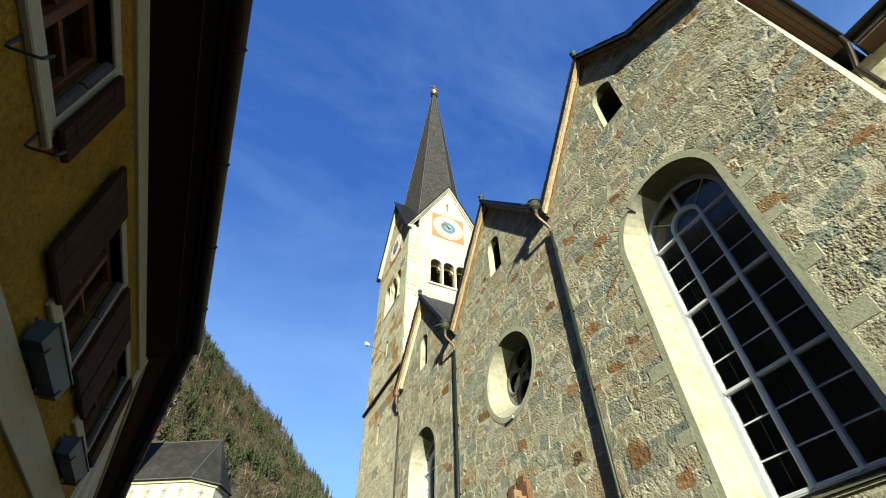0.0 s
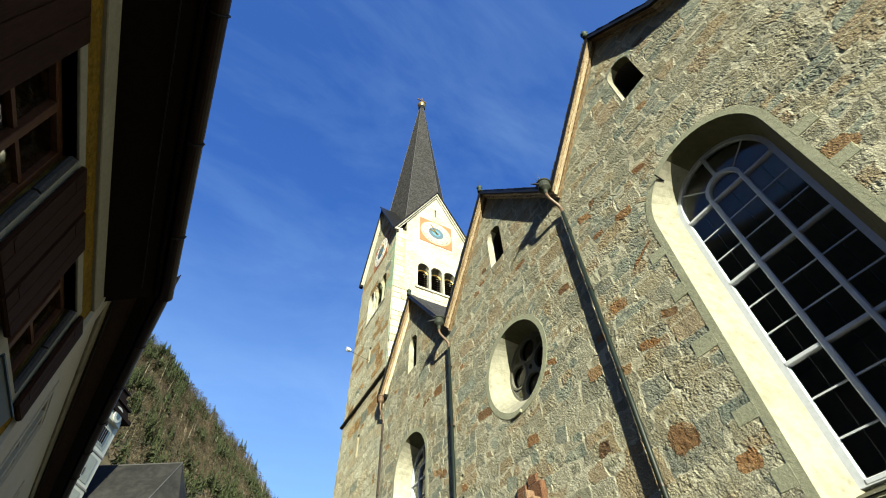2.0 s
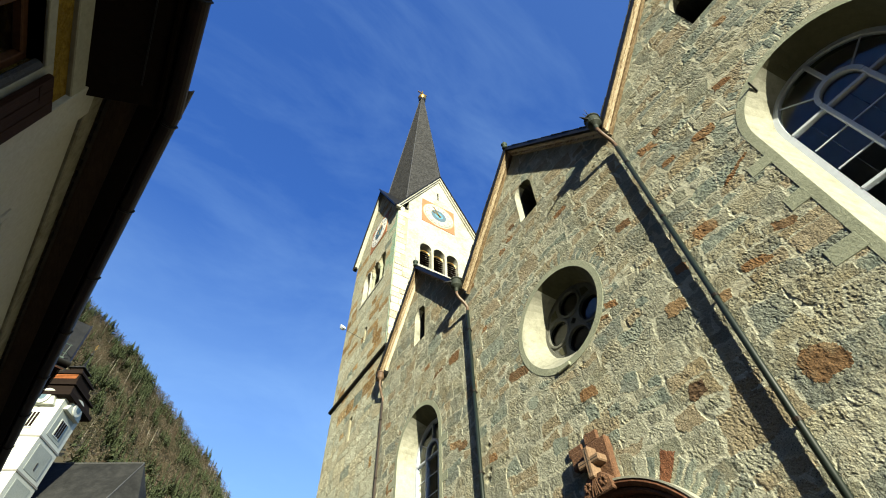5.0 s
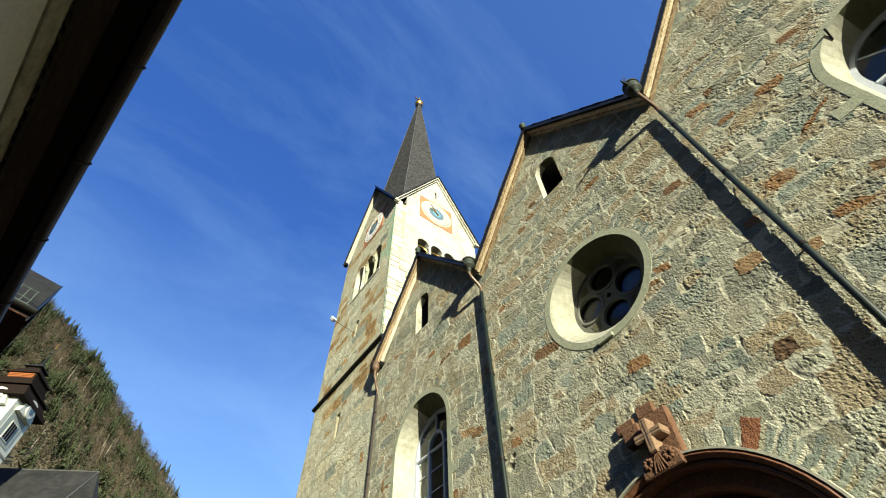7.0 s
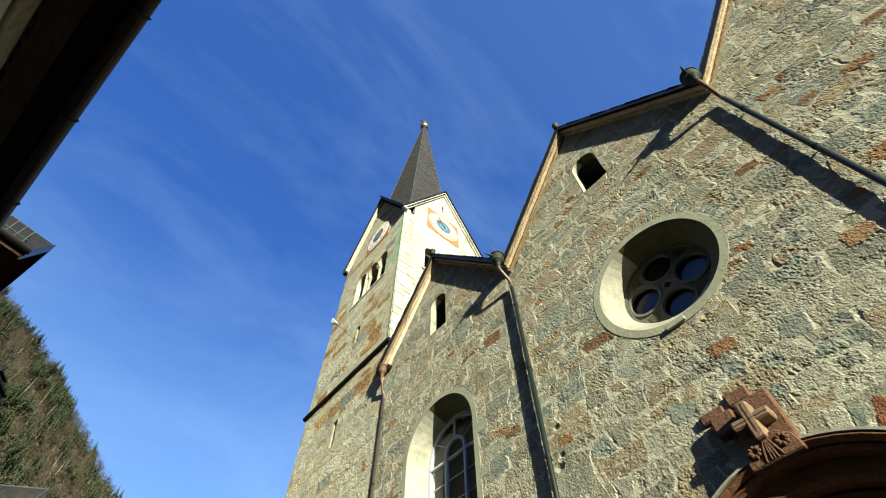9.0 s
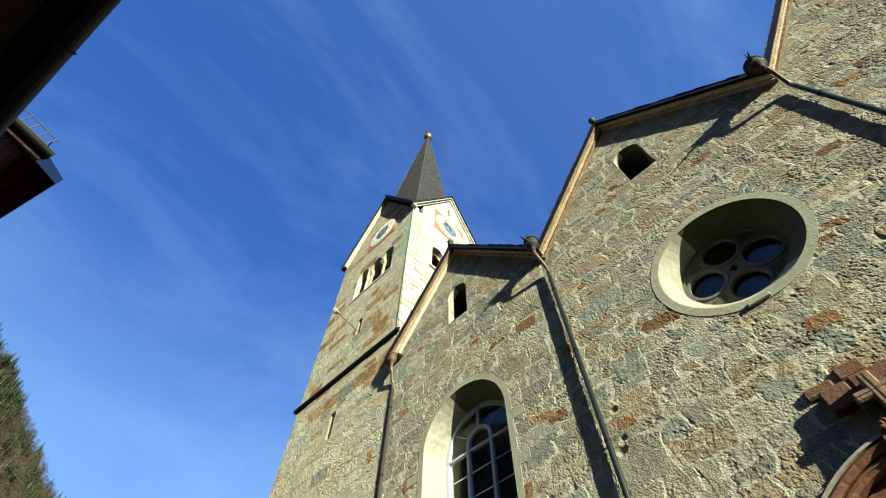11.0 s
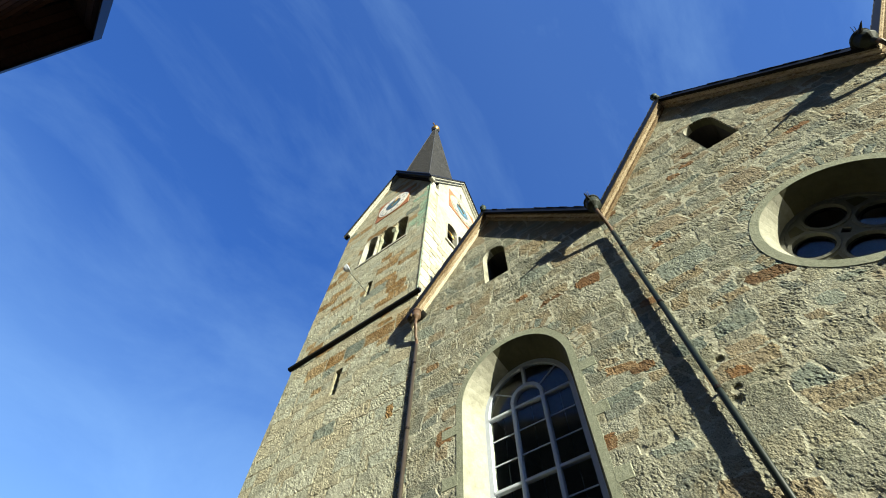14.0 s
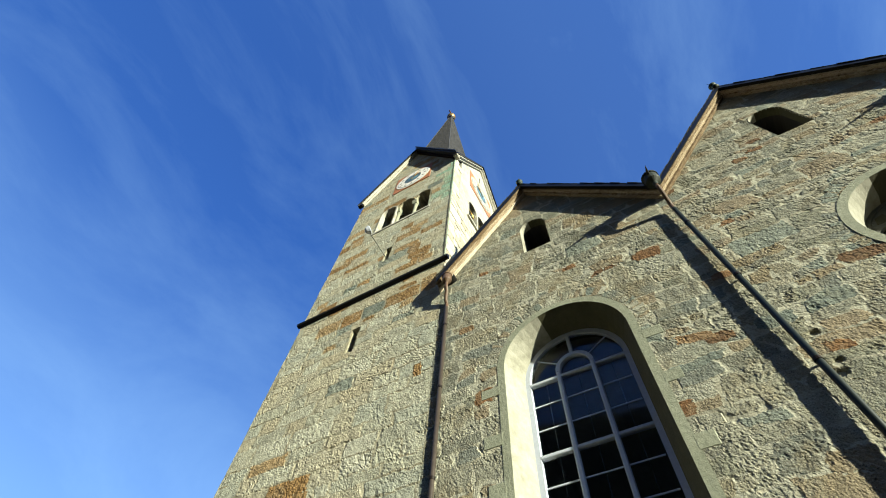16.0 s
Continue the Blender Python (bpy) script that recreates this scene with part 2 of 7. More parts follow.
M_SHINGLE = material("dark_slate", [(0.009, 0.0088, 0.0092), (0.019, 0.0186, 0.0192), (0.038, 0.037, 0.038)], 0.85, large=2.5, fine=7, bump=0.05, per_piece=0.1, spread=0.10, spec=0.25)
M_HIP = material("grey_hip_metal", [(0.035, 0.035, 0.036), (0.075, 0.074, 0.074)], 0.6, large=1, fine=6)
M_WOOD = material("weathered_larch", [(0.10, 0.066, 0.034), (0.31, 0.245, 0.155), (0.58, 0.50, 0.38)], 0.8, large=2, fine=14, bump=0.012, streak=(9, 1.0, 1.0), per_piece=0.25, spread=0.12, spec=0.12)
# near-black, so the deep shade under the eaves is in the colour
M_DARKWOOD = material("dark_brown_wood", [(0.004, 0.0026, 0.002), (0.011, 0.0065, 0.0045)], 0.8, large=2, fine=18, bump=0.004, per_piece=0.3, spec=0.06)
M_SHUTTER = material("brown_shutter_paint", [(0.017, 0.0075, 0.0042), (0.034, 0.016, 0.009)], 0.8, large=2, fine=14, bump=0.004, streak=(6, 6, 0.8), spec=0.08)
M_COPPER = material("aged_copper", [(0.006, 0.0055, 0.0045), (0.020, 0.0135, 0.0095)], 0.4, metal=0.0, large=4, fine=20, spec=0.18)
M_PIPE = material("green_brown_pipe", [(0.004, 0.0075, 0.0055), (0.010, 0.0155, 0.0115)], 0.5, metal=0.0, large=3, fine=15, spec=0.3)
M_FUNNEL = material("blackened_copper", [(0.014, 0.017, 0.013), (0.034, 0.04, 0.03)], 0.6, large=5, fine=24, spec=0.25)
M_NECK = material("brown_copper", [(0.065, 0.038, 0.022), (0.13, 0.085, 0.053)], 0.45, metal=0.0, large=4, fine=20, spec=0.3)
M_OLDPIPE = material("old_copper_pipe", [(0.028, 0.022, 0.016), (0.058, 0.046, 0.035)], 0.45, large=3, fine=15, spec=0.3)
M_SHEET = material("dark_sheet_metal", [(0.0045, 0.0045, 0.004), (0.011, 0.0105, 0.0095)], 0.38, metal=0.0, large=3, fine=15, spec=0.2)
M_FRAME = material("white_window_paint", [(0.38, 0.41, 0.48), (0.50, 0.53, 0.60)], 0.5, large=3, fine=20)
M_GLASS = glass_material("window_glass")
# near-black stand-in for the shade of unlit rooms and openings
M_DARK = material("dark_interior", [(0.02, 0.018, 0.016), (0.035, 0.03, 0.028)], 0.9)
M_INNER = material("old_interior_plaster", [(0.26, 0.235, 0.18), (0.36, 0.33, 0.27)], 0.9, large=0.7, fine=6)
M_YELLOW = material("ochre_render", [(0.165, 0.10, 0.010), (0.33, 0.21, 0.026)], 0.95, large=1.2, fine=22, bump=0.05, pits=0.03, pit_scale=14, stain=0.35, spread=0.16, spec=0.1)
M_CREAM = material("cream_render", [(0.22, 0.207, 0.155), (0.31, 0.293, 0.225)], 0.85, large=1.5, fine=20, bump=0.006, spec=0.2)
M_GREYCREAM = material("pale_grey_render", [(0.32, 0.305, 0.25), (0.42, 0.40, 0.335)], 0.85, large=1.0, fine=20, bump=0.006)
M_BOX = material("blue_grey_planter", [(0.014, 0.028, 0.034), (0.03, 0.05, 0.06)], 0.5, large=3, fine=15, spec=0.3)
M_IRON = material("black_iron", [(0.015, 0.015, 0.016), (0.04, 0.04, 0.04)], 0.5, metal=0.6)
M_GOLD = material("gilding", [(0.36, 0.21, 0.045), (0.55, 0.35, 0.09)], 0.38, metal=0.9)
M_ORANGE = material("terracotta_fresco", [(0.26, 0.095, 0.036), (0.34, 0.135, 0.058)], 0.8, large=2, fine=10)
M_CLOCKBLUE = material("clock_blue", [(0.045, 0.08, 0.11), (0.08, 0.12, 0.155)], 0.6, large=2, fine=10)
M_GROUND = material("ground", [(0.050, 0.046, 0.026), (0.09, 0.074, 0.048)], 0.95, large=0.05, fine=0.8, spec=0.1)
M_PAVING = material("paving", [(0.06, 0.055, 0.05), (0.11, 0.10, 0.09)], 0.85, large=0.8, fine=15, bump=0.01)
M_CONIFER = material("conifer_needles", [(0.020, 0.027, 0.013), (0.058, 0.068, 0.032)], 0.95, large=0.03, fine=0.3, per_piece=0.3, spec=0.1)
M_BARE = material("bare_twigs", [(0.050, 0.050, 0.028), (0.098, 0.084, 0.055), (0.135, 0.098, 0.072)], 0.95, large=0.02, fine=0.06, per_piece=0.26, stain=0.5, spread=0.15, spec=0.1)
M_TRUNK = material("pale_bark", [(0.13, 0.115, 0.088), (0.22, 0.20, 0.155)], 0.9, large=0.1, fine=2)
M_BROWNWOOD = material("red_brown_soffit", [(0.042, 0.026, 0.017), (0.094, 0.06, 0.041)], 0.8, large=2, fine=14, streak=(5, 0.6, 5), spec=0.06)
M_HOUSEGLASS = glass_material("house_glass")
M_HOUSEGLASS.node_tree.nodes["Principled BSDF"].inputs["IOR"].default_value = 1.5
M_SNOWGUARD = material("green_snow_guard", [(0.018, 0.032, 0.026), (0.035, 0.055, 0.044)], 0.6)
M_SLATEFAR = material("grey_slate", [(0.008, 0.008, 0.0078), (0.021, 0.021, 0.020)], 0.85, large=0.8, fine=5, bump=0.04, spread=0.13, spec=0.2)
M_SUNLOUVRE = material("sunlit_louvre_orange", [(0.16, 0.052, 0.018), (0.25, 0.09, 0.03)], 0.8, large=1, fine=5, spec=0.1)


# ---- mesh helpers ----
def finish(name, bm, mat, smooth=False):
    bmesh.ops.recalc_face_normals(bm, faces=bm.faces)
    me = bpy.data.meshes.new(name)
    bm.to_mesh(me)
    bm.free()
    me.materials.append(mat)
    if smooth:
        for f in me.polygons:
            f.use_smooth = True
    return new(name, me)


def part(name, bm, mat, parent, label="", smooth=False):
    ob = finish(name, bm, mat, smooth)
    ob.parent = parent
    ob.matrix_parent_inverse = Matrix.Translation(-parent.location)
    if label:
        tagged(ob, label)
    return ob


def thing(name, at, label, category, group="", kind=""):
    ob = new(name)
    ob.location, ob.empty_display_size = at, 0.2
    return tagged(ob, label, category, group, kind)


def box(bm, x0, x1, y0, y1, z0, z1, m=None):
    r = bmesh.ops.create_cube(bm, size=1, matrix=Matrix.LocRotScale(((x0 + x1) / 2, (y0 + y1) / 2, (z0 + z1) / 2), None, (x1 - x0, y1 - y0, z1 - z0)))
    if m is not None:
        bmesh.ops.transform(bm, matrix=m, verts=r["verts"])
    return r["verts"]


def bevelled(bm, width=0.01):
    bmesh.ops.bevel(bm, geom=list(bm.edges), offset=width, segments=1, affect="EDGES", clamp_overlap=True)
    return bm


def prism(bm, loop_a, loop_b):
    """A solid between two loops of equal length."""
    a, b = [bm.verts.new(p) for p in loop_a], [bm.verts.new(p) for p in loop_b]
    n = len(a)
    bm.faces.new(a)
    bm.faces.new(b[::-1])
    for i in range(n):
        bm.faces.new((a[i], b[i], b[(i + 1) % n], a[(i + 1) % n]))


def ring(bm, rows, closed=True):
    """Skins a grid of loops: each row joins the next."""
    vs = [[bm.verts.new(p) for p in row] for row in rows]
    for r0, r1 in zip(vs, vs[1:]):
        n = len(r0)
        for i in range(n if closed else n - 1):
            bm.faces.new((r0[i], r1[i], r1[(i + 1) % n], r0[(i + 1) % n]))
    return vs


def tube(bm, points, radius, sides=10, cap=True):
    rows = []
    pts = [Vector(p) for p in points]
    for i, p in enumerate(pts):
        d = (pts[min(i + 1, len(pts) - 1)] - pts[max(i - 1, 0)]).normalized()
        u = d.cross(Vector((0.31, 0.83, 0.46))).normalized()
        v = d.cross(u)
        r = radius[i] if isinstance(radius, (list, tuple)) else radius
        rows.append([p + (u * math.cos(a) + v * math.sin(a)) * r for a in (2 * math.pi * k / sides for k in range(sides))])
    vs = ring(bm, rows)
    if cap:
        bm.faces.new(vs[0][::-1])
        bm.faces.new(vs[-1])


def lathe(bm, centre, profile, sides=16):
    c = Vector(centre)
    vs = ring(bm, [[c + Vector((r * math.cos(2 * math.pi * k / sides), r * math.sin(2 * math.pi * k / sides), z)) for k in range(sides)] for r, z in profile])
    bm.faces.new(vs[0][::-1])
    bm.faces.new(vs[-1])


def plate(bm, outer, holes, near, far, outer_far=None, holes_far=None):
    """A slab with holes between two offsets; loops are 2D, near and far map 2D to 3D. Hole edges may splay."""
    def sheet(loops, to3d):
        edges, rows = [], []
        for loop in loops:
            vs = [bm.verts.new(to3d(*p)) for p in loop]
            rows.append(vs)
            edges += [bm.edges.new((vs[i], vs[(i + 1) % len(vs)])) for i in range(len(vs))]
        bmesh.ops.triangle_fill(bm, edges=edges, use_beauty=True, use_dissolve=False)
        return rows
    a = sheet([outer, *holes], near)
    b = sheet([outer_far or outer, *(holes_far or holes)], far)
    for ra, rb in zip(a, b):
        n = len(ra)
        for i in range(n):
            bm.faces.new((ra[i], ra[(i + 1) % n], rb[(i + 1) % n], rb[i]))


def circle(cy, cz, r, n=40):
    return [(cy + r * math.cos(2 * math.pi * k / n), cz + r * math.sin(2 * math.pi * k / n)) for k in range(n)]


def arch(cy, half, sill, spring, n=20):
    """The outline of a round-headed opening."""
    return [(cy + half, sill)] + [(cy + half * math.cos(math.pi * k / n), spring + half * math.sin(math.pi * k / n)) for k in range(n + 1)] + [(cy - half, sill)]


# ---- ground and hill ----
# the unseen part west of -17 is added to block sky light
RIDGE = [(-180, 0), (-172, 0), (-150, 9), (-138, 28), (-110, 42), (-60, 42), (-35, 37), (-16.6, 35.6), (-14.5, 34.8), (-10.7, 33.6), (-6.7, 32.0), (-3.5, 30.0), (1.2, 27.2), (5.7, 24.0), (12.1, 18.0),
         (20, 11), (30, 3), (40, 0), (180, 0)]


def ridge_height(az):
    el = float(np.interp(az, [a for a, _ in RIDGE], [e for _, e in RIDGE], left=0, right=0))
    return 520 * math.tan(radians(el))


def ground_height(az, r):
    if r < 35:
        return 0.0
    top = ridge_height(az)
    if top <= 0:
        return 0.0
    fore = min(25.0, top * 0.2) * min(1, max(0, (r - 35) / 60)) if az > -45 else 0.0
    s = min(1.0, max(0.0, (r - 95) / 425))
    rise = fore + (top - fore) * (0.75 * s + 0.25 * s * s)
    if r > 520:
        rise = top * max(0.0, 1 - (r - 520) / 900)
    return max(0.0, rise + (4 * noise.noise((az * 0.3, r * 0.02, 0)) if r > 120 and top > 40 else 0))


def build_ground():
    bm = bmesh.new()
    radii = [0, 12, 24, 35, 50, 65, 80, 95, 120, 150, 190, 230, 280, 330, 380, 430, 480, 520, 560, 700, 1000, 1420, 2400]
    azs = [-180 + 2 * k for k in range(180)]
    rows = [[(r * math.sin(radians(a)), r * math.cos(radians(a)), ground_height(a, r)) for a in azs] for r in radii[1:]]
    vs = ring(bm, rows)
    c = bm.verts.new((0, 0, 0))
    for i in range(len(azs)):
        bm.faces.new((c, vs[0][i], vs[0][(i + 1) % len(azs)]))
    return tagged(finish("ground", bm, M_GROUND, True), "brown winter ground rising into a steep hillside", "ground", kind="structure")


build_ground()


def build_woods():
    rng = np.random.default_rng(5)
    cv, cf, bv, bf, tv, tf = [], [], [], [], [], []
    for k in range(8200):
        az = rng.uniform(-34, 22)
        r = 150 + 375 * rng.uniform() ** 0.6
        z = ground_height(az, r)
        if z < 20:
            continue
        x, y = r * math.sin(radians(az)), r * math.cos(radians(az))
        grove = 1.1 * noise.noise((az * 0.30, r * 0.011, 3.0)) + 0.7 * noise.noise((az * 0.9, r * 0.024, 9.0)) + rng.normal() * 0.07
        near = min(1.0, 0.35 + r / 800)
        if grove > 0.08 or rng.uniform() < 0.05 or (r > 505 and rng.uniform() < 0.08):
            h = rng.uniform(8, 18) * near
            w = h * rng.uniform(0.15, 0.23)
            # drooping sprays of needles round the stem
            for s in range(54):
                up = rng.uniform(0.0, 1.0) ** 0.8
                a, out = rng.uniform(0, 2 * math.pi), w * (1.04 - up) * rng.uniform(0.7, 1.15)
                zz, dz = z + h * (0.06 + 0.9 * up), h * rng.uniform(0.03, 0.10)
                ca, sa = math.cos(a), math.sin(a)
                half = max(0.16, out * rng.uniform(0.3, 0.6))
                base = len(cv)
                cv.extend([(x, y, zz + dz), (x + out * ca - half * sa, y + out * sa + half * ca, zz - dz * 0.4), (x + out * ca + half * sa, y + out * sa - half * ca, zz - dz * 0.5)])
                cf.append((base, base + 1, base + 2))
        else:
            h = rng.uniform(6, 13) * near
            if rng.uniform() < 0.13 and r < 490:
                lean, hh = rng.normal() * 0.8, h * (rng.uniform(0.7, 1.15) if rng.uniform() < 0.88 else rng.uniform(1.3, 2.0))
                wide = 0.012 * hh + 0.06
                base = len(tv)
                tv.extend([(x - wide, y, z), (x + wide, y, z), (x + lean, y, z + hh * 1.1)])
                tf.append((base, base + 1, base + 2))
            for s in range(84):
                a, up = rng.uniform(0, 2 * math.pi), rng.uniform(0.12, 1.0)
                out = h * 0.36 * math.sin(min(1, up * 1.1) * 2.7) * rng.uniform(0.2, 1.1)
                q = (x + out * math.cos(a), y + out * math.sin(a), z + h * up * 0.92)
                ln, b, rise = rng.uniform(0.5, 1.5), rng.uniform(0, 2 * math.pi), rng.uniform(-0.2, 0.9)
                p = (q[0] + ln * math.cos(b) * (1 - 0.4 * rise), q[1] + ln * math.sin(b) * (1 - 0.4 * rise), q[2] + ln * rise)
                wd = rng.uniform(0.07, 0.22)
                base = len(bv)
                bv.extend([q, (p[0] - wd * math.sin(b), p[1] + wd * math.cos(b), p[2] + wd * 0.6), (p[0] + wd * math.sin(b), p[1] - wd * math.cos(b), p[2] - wd * 0.6)])
                bf.append((base, base + 1, base + 2))
    for name, v, f, mat, label in (("conifer_wood", cv, cf, M_CONIFER, "dark green conifers scattered over the steep hillside"),
                                   ("bare_wood", bv, bf, M_BARE, "leafless brown deciduous trees covering the hillside"),
                                   ("pale_trunk_wood", tv, tf, M_TRUNK, "pale slender trunks among the bare trees")):
        me = bpy.data.meshes.new(name)
        me.from_pydata(v, [], f)
        me.materials.append(mat)
        tagged(new(name, me), label, "woods", kind="stuff")


build_woods()

bm = bmesh.new()
box(bm, -7.0, 30.0, -30.0, 30.0, -0.3, 0.012)
tagged(finish("pavement", bm, M_PAVING), "grey paved lane between the houses and the church", "pavement", kind="structure")

# ---- church ----
FX = 6.25            # the facade's plane
AXES = (3.46, 9.20, 14.96)
SPACING = 2.88       # half a bay
APEX, PITCH = 15.22, 1.28
CORNER, TOWER_Y = 0.36, 17.62
VALLEY = APEX - PITCH * SPACING
BACK = 6.90
WIN1 = dict(cy=3.46, half=1.125, inner=0.87, sill=3.74, spring=8.3, ispring=8.41, level=8.26, step=1.50)
WIN3 = dict(cy=14.97, half=1.12, inner=0.88, sill=3.74, spring=8.16, ispring=8.13, level=8.07, step=1.475)
ROSE = (9.22, 8.27, 1.11)
LIGHTS = (9.25, 8.41, 6.77)     # centre and plane of the tracery
SLITS = ((3.45, 12.0), (9.20, 11.9), (14.98, 11.78))
PORTAL = (9.20, 3.06, 1.60)


def gable_line():
    """The facade's outline, from the near corner round."""
    b1 = AXES[0] - 1.45
    pts = [(CORNER, 0.0), (CORNER, APEX - PITCH * 1.45 - 0.55 * (b1 - CORNER)), (b1, APEX - PITCH * 1.45), (AXES[0], APEX)]
    for a, b in zip(AXES, AXES[1:]):
        pts += [((a + b) / 2, VALLEY), (b, APEX)]
    pts += [(TOWER_Y, APEX - PITCH * (TOWER_Y - AXES[-1])), (TOWER_Y, 0.0)]
    return pts


church = thing("church_nave", (FX, CORNER, 0), "rubble stone church nave with three gables", "church")


def build_facade():
    bm = bmesh.new()
    holes, inner = [], []
    for w in (WIN1, WIN3):
        holes.append(arch(w["cy"], w["half"], w["sill"] - 0.25, w["spring"]))
        inner.append(arch(w["cy"], w["inner"], w["sill"], w["ispring"]))
    holes.append(circle(*ROSE))
    inner.append(circle(LIGHTS[0], LIGHTS[1], 0.98))
    for cy, z0 in SLITS:
        holes.append(arch(cy, 0.345, z0, z0 + 1.15, 12))
        inner.append(arch(cy, 0.33, z0 + 0.02, z0 + 1.15, 12))
    cy, zs, r = PORTAL
    holes.append(arch(cy, r, 0.02, zs))
    inner.append(arch(cy, r - 0.12, 0.02, zs))
    plate(bm, gable_line(), holes, lambda y, z: (FX + 0.04, y, z), lambda y, z: (BACK, y, z), holes_far=inner)
    return part("facade", bm, M_MORTAR, church, "rough lime mortar between rubble stones")


facade = build_facade()


def build_reveals():
    """Linings of the openings, a hair proud of the wall's own cut."""
    for name, o, i in [("window_reveal", arch(w["cy"], w["half"] - 0.004, w["sill"] - 0.25, w["spring"]), arch(w["cy"], w["inner"] - 0.004, w["sill"], w["ispring"])) for w in (WIN1, WIN3)] + \
            [("rose_reveal", circle(ROSE[0], ROSE[1], ROSE[2] - 0.004), circle(LIGHTS[0], LIGHTS[1], 0.86))] + \
            [("slit_reveal", arch(cy, 0.341, z0, z0 + 1.15, 12), arch(cy, 0.326, z0 + 0.02, z0 + 1.15, 12)) for cy, z0 in SLITS]:
        outer, inside = [(FX - 0.004, *p) for p in o], [({"slit_reveal": FX + 0.2, "rose_reveal": LIGHTS[2] + 0.03}.get(name, BACK + 0.01), *p) for p in i]
        n = len(o)
        mid = sum(p[0] for p in o) / n
        # sunlit jamb in a light colour, soffit and other jamb in a shaded one
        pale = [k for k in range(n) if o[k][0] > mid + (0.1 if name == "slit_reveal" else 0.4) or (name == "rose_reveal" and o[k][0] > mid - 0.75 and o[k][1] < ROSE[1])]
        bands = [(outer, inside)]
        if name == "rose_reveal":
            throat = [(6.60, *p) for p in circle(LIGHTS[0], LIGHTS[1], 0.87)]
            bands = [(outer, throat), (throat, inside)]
        for label, mat, keep in (("splayed reveal with the sunlit side's lightness in its colour", M_REVEAL, True), ("arch soffit and jamb with shade put into the colour", M_SOFFIT, False)):
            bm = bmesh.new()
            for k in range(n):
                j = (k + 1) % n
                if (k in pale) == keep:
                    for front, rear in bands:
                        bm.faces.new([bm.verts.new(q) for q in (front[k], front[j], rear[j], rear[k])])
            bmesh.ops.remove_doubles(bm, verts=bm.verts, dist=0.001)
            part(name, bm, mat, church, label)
        if name == "slit_reveal":
            # the slit's inner shade is put into a near-black lining
            bm = bmesh.new()
            ring(bm, [[(FX + 0.2, *p) for p in i], [(BACK + 0.8, *p) for p in i]])
            part("slit_depth", bm, M_DARK, church, "near-black lining for the shade of the attic")


build_reveals()

# the body behind the facade: flank, back, tower side and ceiling
for name, dims, mat in (("flank_wall", (BACK + 0.002, 18.0, CORNER, CORNER + 0.6, 0, 12.3), M_MORTAR), ("back_wall", (17.4, 18.0, CORNER + 0.6, TOWER_Y - 0.02, 0, VALLEY - 0.3), M_INNER),
                        ("tower_side_wall", (BACK + 0.002, 17.4, TOWER_Y - 0.5, TOWER_Y - 0.02, 0, VALLEY - 0.3), M_INNER),
                        ("nave_ceiling", (BACK + 0.002, 17.4, CORNER + 0.6, TOWER_Y - 0.5, VALLEY - 0.9, VALLEY - 0.7), M_INNER)):
    bm = bmesh.new()
    box(bm, *dims)
    part(name, bm, mat, church)


